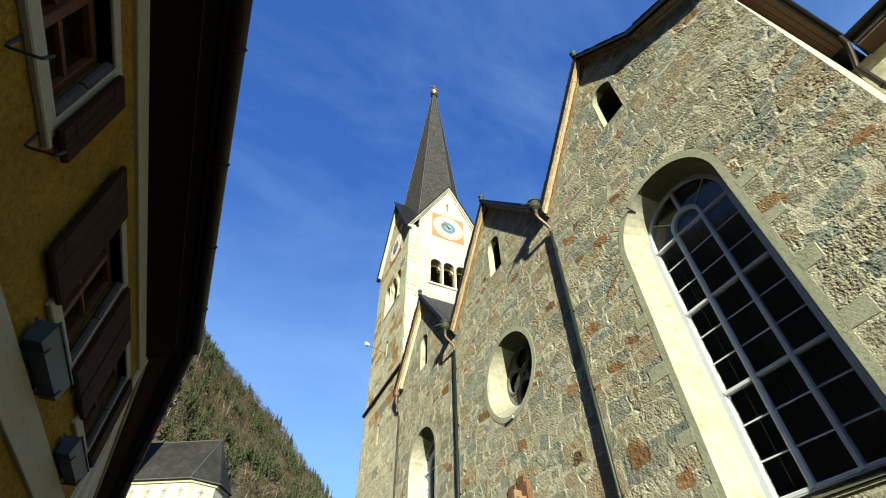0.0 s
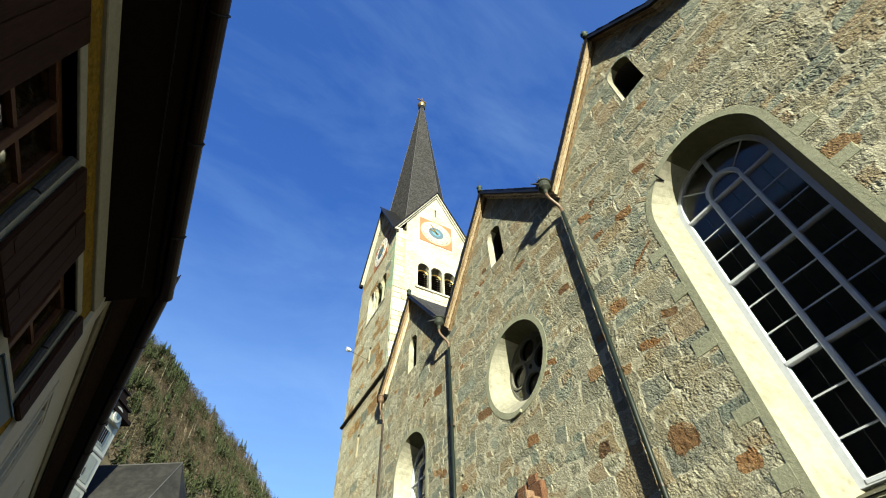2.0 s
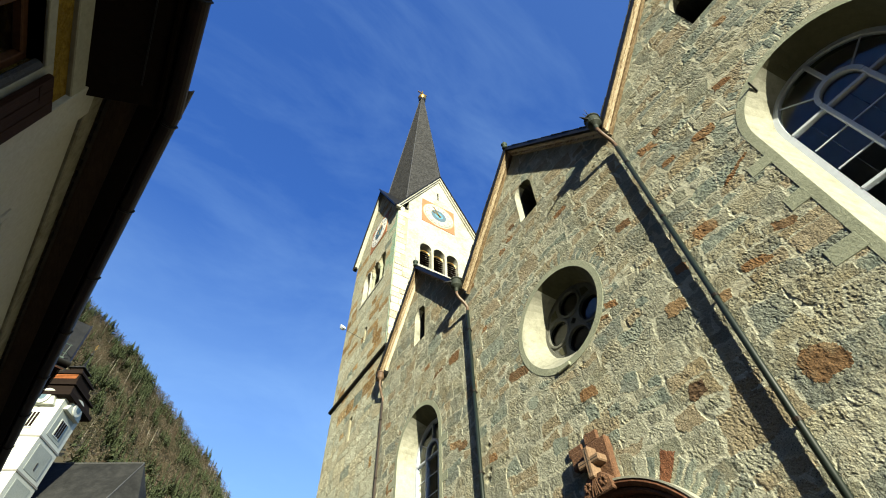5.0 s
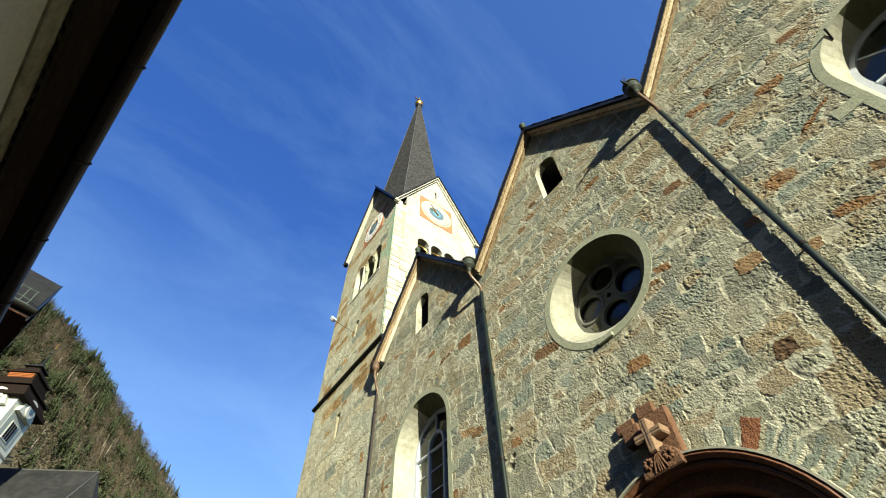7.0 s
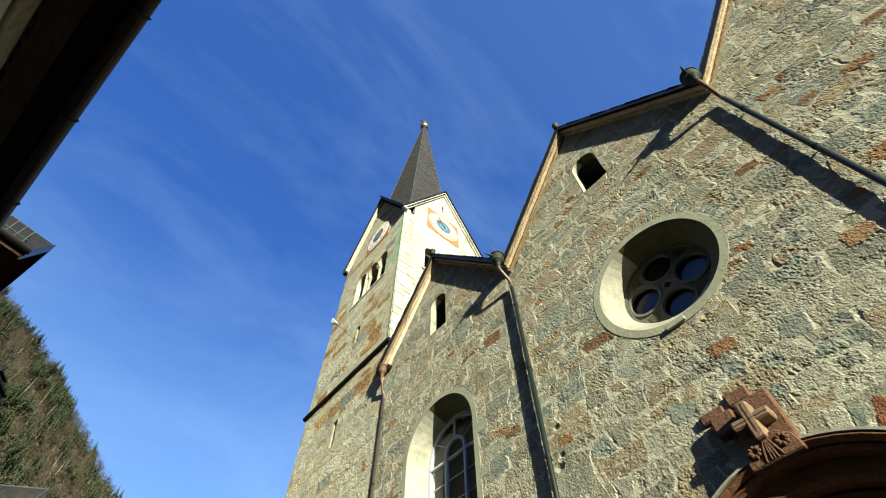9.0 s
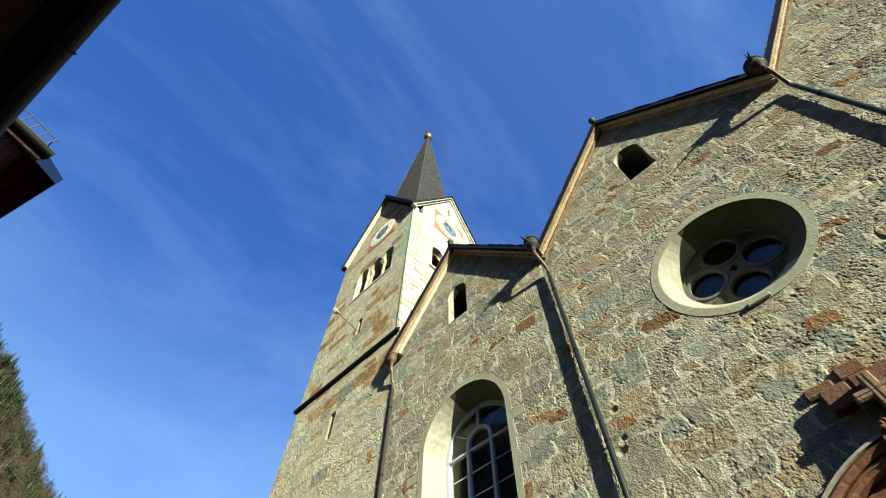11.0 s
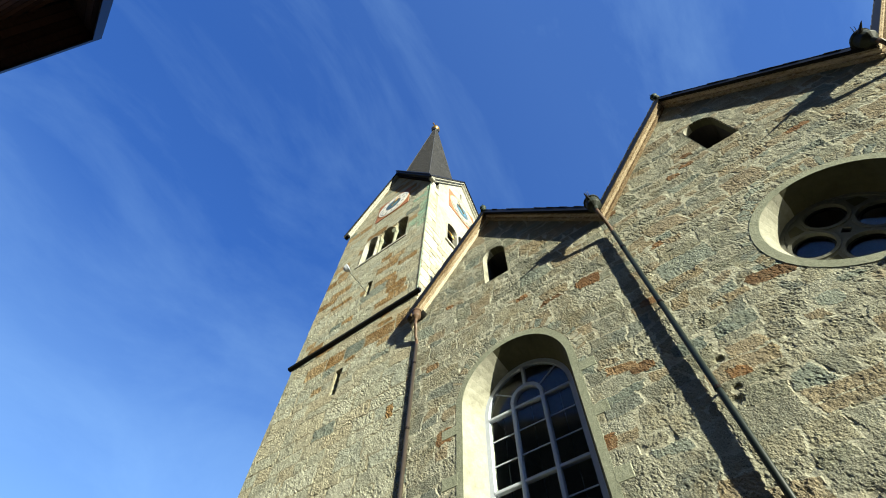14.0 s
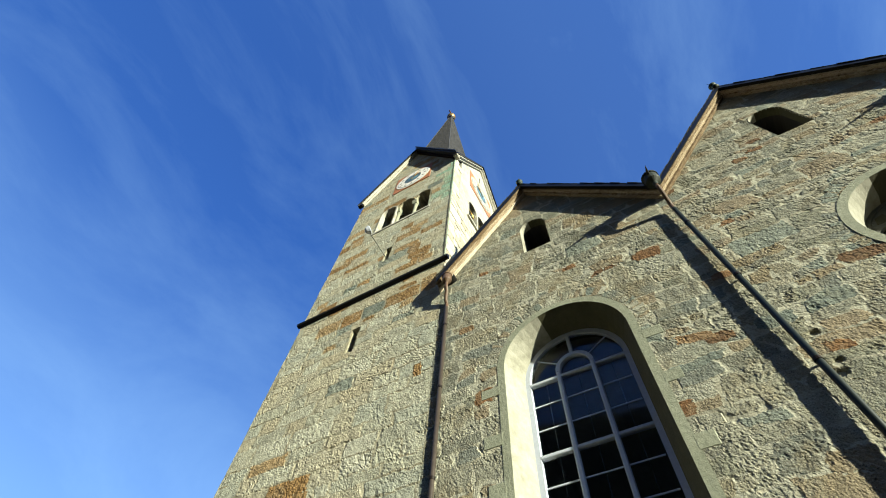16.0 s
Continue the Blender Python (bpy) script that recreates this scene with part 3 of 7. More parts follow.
def build_roofs():
    for k, ay in enumerate(AXES):
        over, depth = FX - 0.25, 18.4
        for side in (-1, 1):
            end = SPACING
            if k == 2 and side == 1:
                end = TOWER_Y - ay
            path = [(ay, APEX + 0.17), (ay + side * end, APEX + 0.17 - PITCH * end)]
            if k == 0 and side == -1:
                path = [(ay, APEX + 0.17), (ay - 1.45, APEX + 0.17 - PITCH * 1.45), (CORNER - 0.38, APEX + 0.17 - PITCH * 1.45 - 0.55 * (ay - 1.45 - CORNER + 0.38))]
            low = [(y, z - 0.13) for y, z in path]
            bm = bmesh.new()
            prism(bm, [(over, *p) for p in path + low[::-1]], [(depth, *p) for p in path + low[::-1]])
            roof = part("roof_slope", bm, M_SHINGLE, church, "dark slate roof slope")
            # boarded verge under the overhang
            for b in range(2):
                x0, x1 = over + 0.012 + b * 0.13, over + 0.135 + b * 0.13
                for (y0, z0), (y1, z1) in zip(low, low[1:]):
                    bm = bmesh.new()
                    t = 0.05
                    q = [(y0, z0 - 0.004), (y1, z1 - 0.004), (y1, z1 - t), (y0, z0 - t)]
                    # shaded slopes only: a dark strip puts shade into the verge's outer edge
                    strip = 0.05 if b == 0 and side == -1 else 0.0
                    prism(bm, [(x0 + strip, *p) for p in q], [(x1, *p) for p in q])
                    part("verge_board", bm, M_WOOD, roof, "weathered larch verge board")
                    if strip:
                        bm = bmesh.new()
                        prism(bm, [(x0, *p) for p in q], [(x0 + strip - 0.003, *p) for p in q])
                        part("drip_strip", bm, M_SHEET, roof, "dark strip for the shade under the verge")
            # uneven slates along the edge
            slates = random.Random(int(ay * 10) + side)
            for (y0, z0), (y1, z1) in zip(path, path[1:]):
                count = max(1, int(math.hypot(y1 - y0, z1 - z0) / 0.24))
                for c in range(count):
                    t0, t1 = c / count, min(1.0, (c + 1.12) / count)
                    up, out = slates.uniform(-0.006, 0.008), slates.uniform(0.028, 0.05)
                    bm = bmesh.new()
                    q = [(y0 + (y1 - y0) * t0, z0 + (z1 - z0) * t0 + up + 0.018), (y0 + (y1 - y0) * t1, z0 + (z1 - z0) * t1 + up), (y0 + (y1 - y0) * t1, z0 + (z1 - z0) * t1 + up + 0.016), (y0 + (y1 - y0) * t0, z0 + (z1 - z0) * t0 + up + 0.034)]
                    prism(bm, [(over - out, *p) for p in q], [(over + 0.3, *p) for p in q])
                    part("slate", bm, M_SHINGLE, roof)
            # stepped boards against the wall
            for x0, x1, top, t in ((FX - 0.165, FX + 0.02, 0.052, 0.085), (FX - 0.085, FX + 0.02, 0.087, 0.18)):
                for (y0, z0), (y1, z1) in zip(low, low[1:]):
                    bm = bmesh.new()
                    q = [(y0, z0 - top), (y1, z1 - top), (y1, z1 - t), (y0, z0 - t)]
                    prism(bm, [(x0, *p) for p in q], [(x1, *p) for p in q])
                    part("cornice_board", bm, M_WOOD, roof, "weathered larch board against the wall")
            for (y0, z0), (y1, z1) in zip(path, path[1:]):
                bm = bmesh.new()
                q = [(y0, z0 + 0.02), (y1, z1 + 0.02), (y1, z1 - 0.18), (y0, z0 - 0.18)]
                prism(bm, [(over - 0.025, *p) for p in q], [(over - 0.003, *p) for p in q])
                part("verge_flashing", bm, M_SHEET, roof, "dark sheet metal verge")


build_roofs()

# ---- tower ----
TX0, TX1, TY0, TY1 = FX, 11.35, TOWER_Y, 22.74
TCX, TCY = (TX0 + TX1) / 2, (TY0 + TY1) / 2
T_EAVE, T_TOP, BAND_Z = 23.0, 27.83, 13.30
tower = thing("church_tower", (TX0, TY0, 0), "square stone church tower with a slate spire", "tower")


def tower_holes(face):
    if face == "west":
        c = TCY - 0.28
        heads = [p for d in (0.83, 0, -0.83) for p in arch(c + d, 0.385, 18.45, 20.16, 10)[1:-1]]
        trio = [(c + 0.83 + 0.385, 18.45)] + heads + [(c - 0.83 - 0.385, 18.45)]
        return [trio] + [[(20.12, 10.85), (20.38, 10.85), (20.38, 11.8), (20.12, 11.8)], [(19.9, 15.35), (20.14, 15.35), (20.14, 16.25), (19.9, 16.25)]]
    c = TCX - 0.05
    return [arch(c + d, 0.345, 18.95, 20.47, 10) for d in (-0.8, 0, 0.8)] + [[(c - 0.06, 25.55), (c + 0.06, 25.55), (c + 0.06, 26.3), (c - 0.06, 26.3)]]


def build_tower():
    low = [(TY0, 0), (TY1, 0), (TY1, T_EAVE), (TCY, T_TOP), (TY0, T_EAVE)]
    bm = bmesh.new()
    plate(bm, low, tower_holes("west"), lambda y, z: (TX0 + 0.04, y, z), lambda y, z: (TX0 + 0.6, y, z))
    global tower_west, tower_south
    tower_west = part("tower_wall", bm, M_OLDMORTAR, tower)
    bm = bmesh.new()
    plate(bm, [(TX0 + 0.6, 0), (TX1, 0), (TX1, T_EAVE), (TCX, T_TOP), (TX0 + 0.6, T_EAVE + (0.6) * (T_TOP - T_EAVE) / (TCX - TX0))], tower_holes("south"),
          lambda x, z: (x, TY0, z), lambda x, z: (x, TY0 + 0.6, z))
    tower_south = part("tower_wall", bm, M_WHITE, tower, "white plastered belfry wall")
    bm = bmesh.new()
    box(bm, TX0 + 0.6, TX1, TY1 - 0.6, TY1, 0, T_EAVE)
    part("tower_wall", bm, M_MORTAR, tower)
    bm = bmesh.new()
    box(bm, TX1 - 0.6, TX1, TY0 + 0.6, TY1 - 0.6, 0, T_EAVE)
    part("tower_wall", bm, M_MORTAR, tower)
    bm = bmesh.new()
    box(bm, TX0 + 0.6, TX1 - 0.6, TY0 + 0.6, TY1 - 0.6, 17.6, 17.9)
    part("belfry_floor", bm, M_DARK, tower)
    # cross gabled roof and spire
    o = -0.02
    rise = (T_TOP - T_EAVE) / (TCY - TY0)
    for axis in "xy":
        bm = bmesh.new()
        c, h = (TCY, TY1 - TCY - 0.05) if axis == "x" else (TCX, TX1 - TCX - 0.05)
        tri = [(c - h, T_TOP + 0.22 - rise * h), (c, T_TOP + 0.22), (c + h, T_TOP + 0.22 - rise * h), (c + h - 0.12, T_TOP + 0.06 - rise * h), (c, T_TOP + 0.03), (c - h + 0.12, T_TOP + 0.06 - rise * h)]
        if axis == "x":
            prism(bm, [(TX0 - o, *p) for p in tri], [(TX1 + o, *p) for p in tri])
        else:
            prism(bm, [(p[0], TY0 - o, p[1]) for p in tri], [(p[0], TY1 + o, p[1]) for p in tri])
        part("gable_roof", bm, M_SHEET, tower, "dark sheet metal gable roof")
    sx, sy = TCX + 0.14, TCY + 0.31
    corner = lambda r, j, z: (sx + r * math.cos(radians(225 + 60 * j)), sy + r * math.sin(radians(225 + 60 * j)), z)
    bm = bmesh.new()
    rows = []
    for k in range(75):
        z = 25.0 + 22.58 * k / 74
        r = 2.52 + (0.18 - 2.52) * (z - 25.0) / 22.58
        if k:
            rows.append([corner(r + 0.055, j, z) for j in range(6)])
        rows.append([corner(r, j, z) for j in range(6)])
    vs = ring(bm, rows)
    bm.faces.new(vs[-1])
    bm.faces.new(vs[0][::-1])
    spire = part("spire", bm, M_SHINGLE, tower, "tall faceted dark slate spire")
    for j in range(6):
        bm = bmesh.new()
        tube(bm, [corner(2.565, j, 25.0), corner(0.22, j, 47.55)], 0.02, 5)
        part("hip_flashing", bm, M_HIP, spire, "thin grey metal hip")
    bm = bmesh.new()
    lathe(bm, (sx, sy, 47.48), [(0.2, 0), (0.3, 0.15), (0.2, 0.3), (0.12, 0.4), (0.33, 0.6), (0.42, 0.85), (0.33, 1.1), (0.1, 1.25)])
    part("ball", bm, M_GOLD, tower, "gilded ball", True)
    bm = bmesh.new()
    lathe(bm, (sx, sy, 47.28), [(0.26, 0), (0.34, 0.1), (0.34, 0.45), (0.24, 0.55)])
    part("collar", bm, M_SHEET, tower, "dark metal collar")
    bm = bmesh.new()
    box(bm, sx - 0.05, sx + 0.05, sy - 0.05, sy + 0.05, 48.68, 50.08)
    box(bm, sx - 0.5, sx + 0.5, sy - 0.05, sy + 0.05, 49.38, 49.5)
    part("cross", bm, M_GOLD, tower, "gilded cross")
    # string course
    bm = bmesh.new()
    q = [(0, 0), (-0.11, 0.03), (-0.13, 0.10), (0, 0.22)]
    prism(bm, [(TX0 + p, TY0 - 0.16, BAND_Z + z) for p, z in q], [(TX0 + p, TY1 + 0.1, BAND_Z + z) for p, z in q])
    part("string_course", bm, M_SHEET, tower, "dark weathered string course")


build_tower()


M_CLOCKGREY = material("grey_numerals", [(0.16, 0.155, 0.14), (0.21, 0.20, 0.185)], 0.7)
M_TRACERY = material("grey_tracery_stone", [(0.09, 0.09, 0.075), (0.145, 0.143, 0.12)], 0.88, large=3, fine=20, bump=0.012)


# ---- church windows ----
def bar(bm, y0, z0, y1, z1, half, x0, x1):
    """A straight bar in the window's plane, from one point to another."""
    d = Vector((y1 - y0, z1 - z0)).normalized()
    n = Vector((-d.y, d.x)) * half
    q = [(y0 + n.x, z0 + n.y), (y1 + n.x, z1 + n.y), (y1 - n.x, z1 - n.y), (y0 - n.x, z0 - n.y)]
    prism(bm, [(x0, *p) for p in q], [(x1, *p) for p in q])


def arc_bar(bm, cy, cz, r, a0, a1, half, x0, x1, n=18):
    rows = []
    for k in range(n + 1):
        a = a0 + (a1 - a0) * k / n
        c, s = math.cos(a), math.sin(a)
        rows.append([(x0, cy + (r - half) * c, cz + (r - half) * s), (x0, cy + (r + half) * c, cz + (r + half) * s),
                     (x1, cy + (r + half) * c, cz + (r + half) * s), (x1, cy + (r - half) * c, cz + (r - half) * s)])
    vs = ring(bm, rows)
    bm.faces.new(vs[0][::-1])
    bm.faces.new(vs[-1])


def church_window(w):
    cy, half, sill, spring = w["cy"], w["inner"], w["sill"], w["ispring"]
    xf, xb = 6.74, 6.82
    win = thing("arched_window", (xf, cy, sill), "tall round-headed church window with white glazing bars", "window", "arched windows of the nave")
    bm = bmesh.new()
    o = arch(cy, half + 0.085, sill - 0.02, spring)
    i = arch(cy, half - 0.03, sill + 0.05, spring)
    ring(bm, [[(xb, *p) for p in o], [(xf, *p) for p in o], [(xf, *p) for p in i], [(xb, *p) for p in i]])
    part("window_frame", bm, M_FRAME, win, "white painted frame")
    m = 0.31
    levels = [w["level"] - w["step"] * k for k in range(4)]
    for s in (-1, 1):
        bm = bmesh.new()
        bar(bm, cy + s * m, sill, cy + s * m, levels[0] + 0.1, 0.036, xf - 0.02, xb)
        part("mullion", bevelled(bm, 0.012), M_FRAME, win)
    for z in levels:
        bm = bmesh.new()
        bar(bm, cy - half + 0.03, z, cy + half - 0.03, z, 0.03, xf - 0.008, xb)
        part("transom", bevelled(bm, 0.01), M_FRAME, win)
    bm = bmesh.new()
    arc_bar(bm, cy, levels[0] + 0.1, m, 0, math.pi, 0.036, xf - 0.02, xb)
    part("arched_bar", bm, M_FRAME, win)
    bm = bmesh.new()
    bar(bm, cy, levels[0] + 0.1 + m, cy, spring + half - 0.03, 0.034, xf - 0.008, xb)
    part("mullion", bevelled(bm, 0.01), M_FRAME, win)
    for a in (38, 142):
        bm = bmesh.new()
        c, s = math.cos(radians(a)), math.sin(radians(a))
        bar(bm, cy + m * c, levels[0] + 0.1 + m * s, cy + (half - 0.03) * c, spring + (half - 0.03) * s, 0.011, xb - 0.052, xb - 0.036)
        part("glazing_bar", bm, M_FRAME, win)
    xs = [cy - half + 0.05, cy - m - 0.04, cy - m + 0.04, cy + m - 0.04, cy + m + 0.04, cy + half - 0.05]
    rows = [z for z in levels if z > sill + 0.3] + [sill]
    for z1, z0 in zip(rows, rows[1:]):
        for k in (1, 2):
            z = z0 + (z1 - z0) * k / 3
            for j in range(3):
                bm = bmesh.new()
                bar(bm, xs[2 * j], z, xs[2 * j + 1], z, 0.011, xb - 0.052, xb - 0.036)
                part("glazing_bar", bm, M_FRAME, win)
        for j in range(3):
            bm = bmesh.new()
            box(bm, xb - 0.035, xb - 0.029, xs[2 * j] - 0.03, xs[2 * j + 1] + 0.03, z0 + 0.02, z1 - 0.02)
            part("pane", bm, M_GLASS, win).visible_shadow = False
    bm = bmesh.new()
    zt = levels[0] + 0.01
    loop = [(cy + half - 0.04, zt)] + [(cy + (half - 0.04) * math.cos(math.pi * k / 20), spring + (half - 0.04) * math.sin(math.pi * k / 20)) for k in range(21)] + [(cy - half + 0.04, zt)]
    prism(bm, [(xb - 0.035, *p) for p in loop], [(xb - 0.029, *p) for p in loop])
    part("pane", bm, M_GLASS, win).visible_shadow = False
    # fine iron grid behind the glass
    for j in range(3):
        for f in (0.5,):
            bm = bmesh.new()
            y = xs[2 * j] + (xs[2 * j + 1] - xs[2 * j]) * f
            bar(bm, y, sill, y, levels[0], 0.005, xb + 0.03, xb + 0.04)
            part("saddle_bar", bm, M_IRON, win)
    bm = bmesh.new()
    prism(bm, [(FX - 0.03, cy - w["half"], sill - 0.30), (BACK, cy - w["half"], sill - 0.02), (BACK, cy - w["half"], sill - 0.32)],
          [(FX - 0.03, cy + w["half"], sill - 0.30), (BACK, cy + w["half"], sill - 0.02), (BACK, cy + w["half"], sill - 0.32)])
    part("sloping_sill", bm, M_BAND, win)
    return win


church_window(WIN1)
church_window(WIN3)


def build_rose():
    cy, cz, x = LIGHTS
    rose = thing("rose_window", (x, cy, cz), "round stone tracery window with four circular lights", "window")
    bm = bmesh.new()
    spots = [(cy + 0.485 * math.cos(k * math.pi / 2), cz + 0.485 * math.sin(k * math.pi / 2)) for k in range(4)]
    holes = [circle(a, b, 0.285, 26) for a, b in spots]
    centre = [(cy + 0.085 * math.cos(a), cz + 0.085 * math.sin(a)) for a in (k * math.pi / 2 for k in range(4))]
    plate(bm, circle(cy, cz, 0.875), holes + [centre], lambda y, z: (x, y, z), lambda y, z: (x + 0.11, y, z))
    part("tracery", bm, M_TRACERY, rose, "dark grey carved stone tracery")
    for k in range(4):
        bm = bmesh.new()
        arc_bar(bm, *spots[k], 0.315, 0, 2 * math.pi, 0.026, x - 0.022, x + 0.03, 28)
        part("roll_moulding", bm, M_TRACERY, rose)
        bm = bmesh.new()
        arc_bar(bm, *spots[k], 0.27, 0, 2 * math.pi, 0.016, x + 0.05, x + 0.10, 24)
        part("pane_frame", bm, M_SHEET, rose, "dark iron pane frame")
        bm = bmesh.new()
        prism(bm, [(x + 0.08, *p) for p in holes[k]], [(x + 0.086, *p) for p in holes[k]])
        part("pane", bm, M_GLASS, rose).visible_shadow = False
        # dark plates between lights and rim; sunk spandrels' shade is their colour
        b = math.pi / 4 + k * math.pi / 2
        bm = bmesh.new()
        tri = [(cy + r * math.cos(b + d), cz + r * math.sin(b + d)) for r, d in ((0.54, 0), (0.72, -0.20), (0.77, 0), (0.72, 0.20))]
        prism(bm, [(x - 0.006, *p) for p in tri], [(x + 0.004, *p) for p in tri])
        part("spandrel", bm, M_SOFFIT, rose, "dark plate with a sunk spandrel's shade in its colour")
    bm = bmesh.new()
    arc_bar(bm, cy, cz, 0.83, 0, 2 * math.pi, 0.03, x - 0.02, x + 0.02, 44)
    part("rim", bm, M_TRACERY, rose)
    bm = bmesh.new()
    arc_bar(bm, ROSE[0], ROSE[1], ROSE[2] + 0.065, 0, 2 * math.pi, 0.069, FX - 0.007, FX + 0.05, 48)
    part("surround", bm, M_BAND, rose, "smooth dressed stone ring")
    # small water spout under the sill
    bm = bmesh.new()
    box(bm, FX - 0.05, FX + 0.1, ROSE[0] - 0.02, ROSE[0] + 0.30, ROSE[1] - 1.23, ROSE[1] - 1.15)
    part("drip_stone", bevelled(bm, 0.01), M_BAND, rose)


build_rose()

# ---- surrounds with toothed quoins ----
def surround(w):
    cy, half, sill, spring = w["cy"], w["half"], w["sill"] - 0.25, w["spring"]
    bm = bmesh.new()
    o, i = arch(cy, half + 0.13, sill, spring, 28), arch(cy, half - 0.006, sill, spring, 28)
    ring(bm, [[(FX + 0.05, *p) for p in i], [(FX - 0.004, *p) for p in i], [(FX - 0.004, *p) for p in o], [(FX + 0.05, *p) for p in o]])
    ob = part("window_surround", bm, M_BAND, church, "smooth grey dressed window surround")
    rng = random.Random(int(cy * 10))
    for s in (-1, 1):
        z = sill + 0.3
        while z < spring + 0.25:
            h, length = rng.uniform(0.2, 0.28), rng.uniform(0.22, 0.38)
            bm = bmesh.new()
            a, b = sorted((cy + s * (half + 0.1), cy + s * (half + 0.13 + length)))
            box(bm, FX - 0.006, FX + 0.04, a, b, z, z + h)
            part("quoin", bevelled(bm, 0.012), M_BAND, ob)
            z += rng.uniform(0.80, 1.15)


surround(WIN1)
bm = bmesh.new()
tube(bm, [(FX + 0.14, 4.10, 9.17), (FX - 0.09, 4.09, 9.20)], 0.016, 6)
part("iron_hook", bm, M_IRON, church, "small iron hook in the reveal")
surround(WIN3)


# ---- rough masonry ----
def clip(poly, px, pz, nx, nz):
    """Keeps what lies on the side away from the normal."""
    out = []
    for k in range(len(poly)):
        a, b = poly[k], poly[(k + 1) % len(poly)]
        da, db = (a[0] - px) * nx + (a[1] - pz) * nz, (b[0] - px) * nx + (b[1] - pz) * nz
        if da <= 0:
            out.append(a)
        if (da < 0 < db) or (db < 0 < da):
            t = da / (da - db)
            out.append((a[0] + (b[0] - a[0]) * t, a[1] + (b[1] - a[1]) * t))
    return out


def area(poly):
    return abs(sum(a[0] * b[1] - b[0] * a[1] for a, b in zip(poly, poly[1:] + poly[:1]))) / 2


def stone_mesh(poly, gap, proud, rng, wall, soft=0.2):
    """Vertices and faces of one stone: rounded corners, a chamfered rim and a slightly tilted face. wall maps (across, up, out) to 3D."""
    cy, cz = sum(p[0] for p in poly) / len(poly), sum(p[1] for p in poly) / len(poly)
    size = math.sqrt(area(poly))
    k = max(0.5, 1 - 2.2 * gap / size)
    poly = [(cy + (p[0] - cy) * k, cz + (p[1] - cz) * k) for p in poly]
    cut = []
    for j in range(len(poly)):
        a, b = poly[j], poly[(j + 1) % len(poly)]
        if math.hypot(a[0] - b[0], a[1] - b[1]) < 0.025:
            continue
        for t in (soft, 1 - soft):
            cut.append((a[0] + (b[0] - a[0]) * t + rng.uniform(-0.007, 0.007), a[1] + (b[1] - a[1]) * t + rng.uniform(-0.007, 0.007)))
    if len(cut) < 3:
        return None
    ty, tz = rng.uniform(-0.009, 0.009), rng.uniform(-0.009, 0.009)
    n = len(cut)
    inset = 1 - 0.022 / size
    v = [wall(y, z, -0.02) for y, z in cut]
    v += [wall(y, z, proud * 0.35) for y, z in cut]
    v += [wall(cy + (y - cy) * inset, cz + (z - cz) * inset, proud + (y - cy) * ty + (z - cz) * tz + rng.uniform(-0.003, 0.003)) for y, z in cut]
    f = []
    for r in (0, 1):
        f += [(r * n + j, r * n + (j + 1) % n, (r + 1) * n + (j + 1) % n, (r + 1) * n + j) for j in range(n)]
    f.append(tuple(range(2 * n, 3 * n)))
    return v, f


def smooth_noise(y, z, cell, seed):
    """Value noise over the wall's plane, from -1 to 1."""
    table = np.random.default_rng(seed).random((256, 256)) * 2 - 1
    u, v = y / cell, z / cell
    i, j = np.floor(u).astype(int), np.floor(v).astype(int)
    fu, fv = u - i, v - j
    fu, fv = fu * fu * (3 - 2 * fu), fv * fv * (3 - 2 * fv)
    i0, i1, j0, j1 = i % 256, (i + 1) % 256, j % 256, (j + 1) % 256
    return (table[i0, j0] * (1 - fu) + table[i1, j0] * fu) * (1 - fv) + (table[i0, j1] * (1 - fu) + table[i1, j1] * fu) * fv


def nearest_grain(y, z, cell, seed):
    """Distance to the nearest of the scattered grains, in cells."""
    rng = np.random.default_rng(seed)
    ja, jb = rng.random((256, 256)), rng.random((256, 256))
    u, v = y / cell, z / cell
    i, j = np.floor(u).astype(int), np.floor(v).astype(int)
    best = np.full(u.shape, 9.0)
    for di in (-1, 0, 1):
        for dj in (-1, 0, 1):
            a, b = (i + di) % 256, (j + dj) % 256
            best = np.minimum(best, (i + di + ja[a, b] - u) ** 2 + (j + dj + jb[a, b] - v) ** 2)
    return np.sqrt(best)


def sponge(y, z):
    """Relief of hacked, weathered stone: lumps of a few centimetres with pits between them."""
    by, bz = y + 0.012 * smooth_noise(y, z, 0.04, 31), z + 0.012 * smooth_noise(y, z, 0.04, 32)
    lumps = 0.55 - np.clip(nearest_grain(by, bz, 0.040, 33) / 0.8, 0, 1.1)
    pits = np.clip((0.44 - nearest_grain(by, bz, 0.05, 34)) / 0.3, 0, 1) * np.clip(smooth_noise(y, z, 0.31, 35) * 1.6 + 0.5, 0, 1)
    fine = 0.45 * smooth_noise(y, z, 0.11, 36) + 0.42 * smooth_noise(y, z, 0.045, 37) + 0.42 * smooth_noise(y, z, 0.026, 38)
    cavities = np.clip((0.40 - nearest_grain(by, bz, 0.115, 39)) / 0.2, 0, 1) * np.clip(smooth_noise(y, z, 0.4, 40) * 1.8 + 0.35, 0, 1)
    broad = smooth_noise(y, z, 0.085, 41)
    return 0.0046 * lumps + 0.0038 * fine + 0.0026 * broad - 0.0088 * pits - 0.006 * cavities


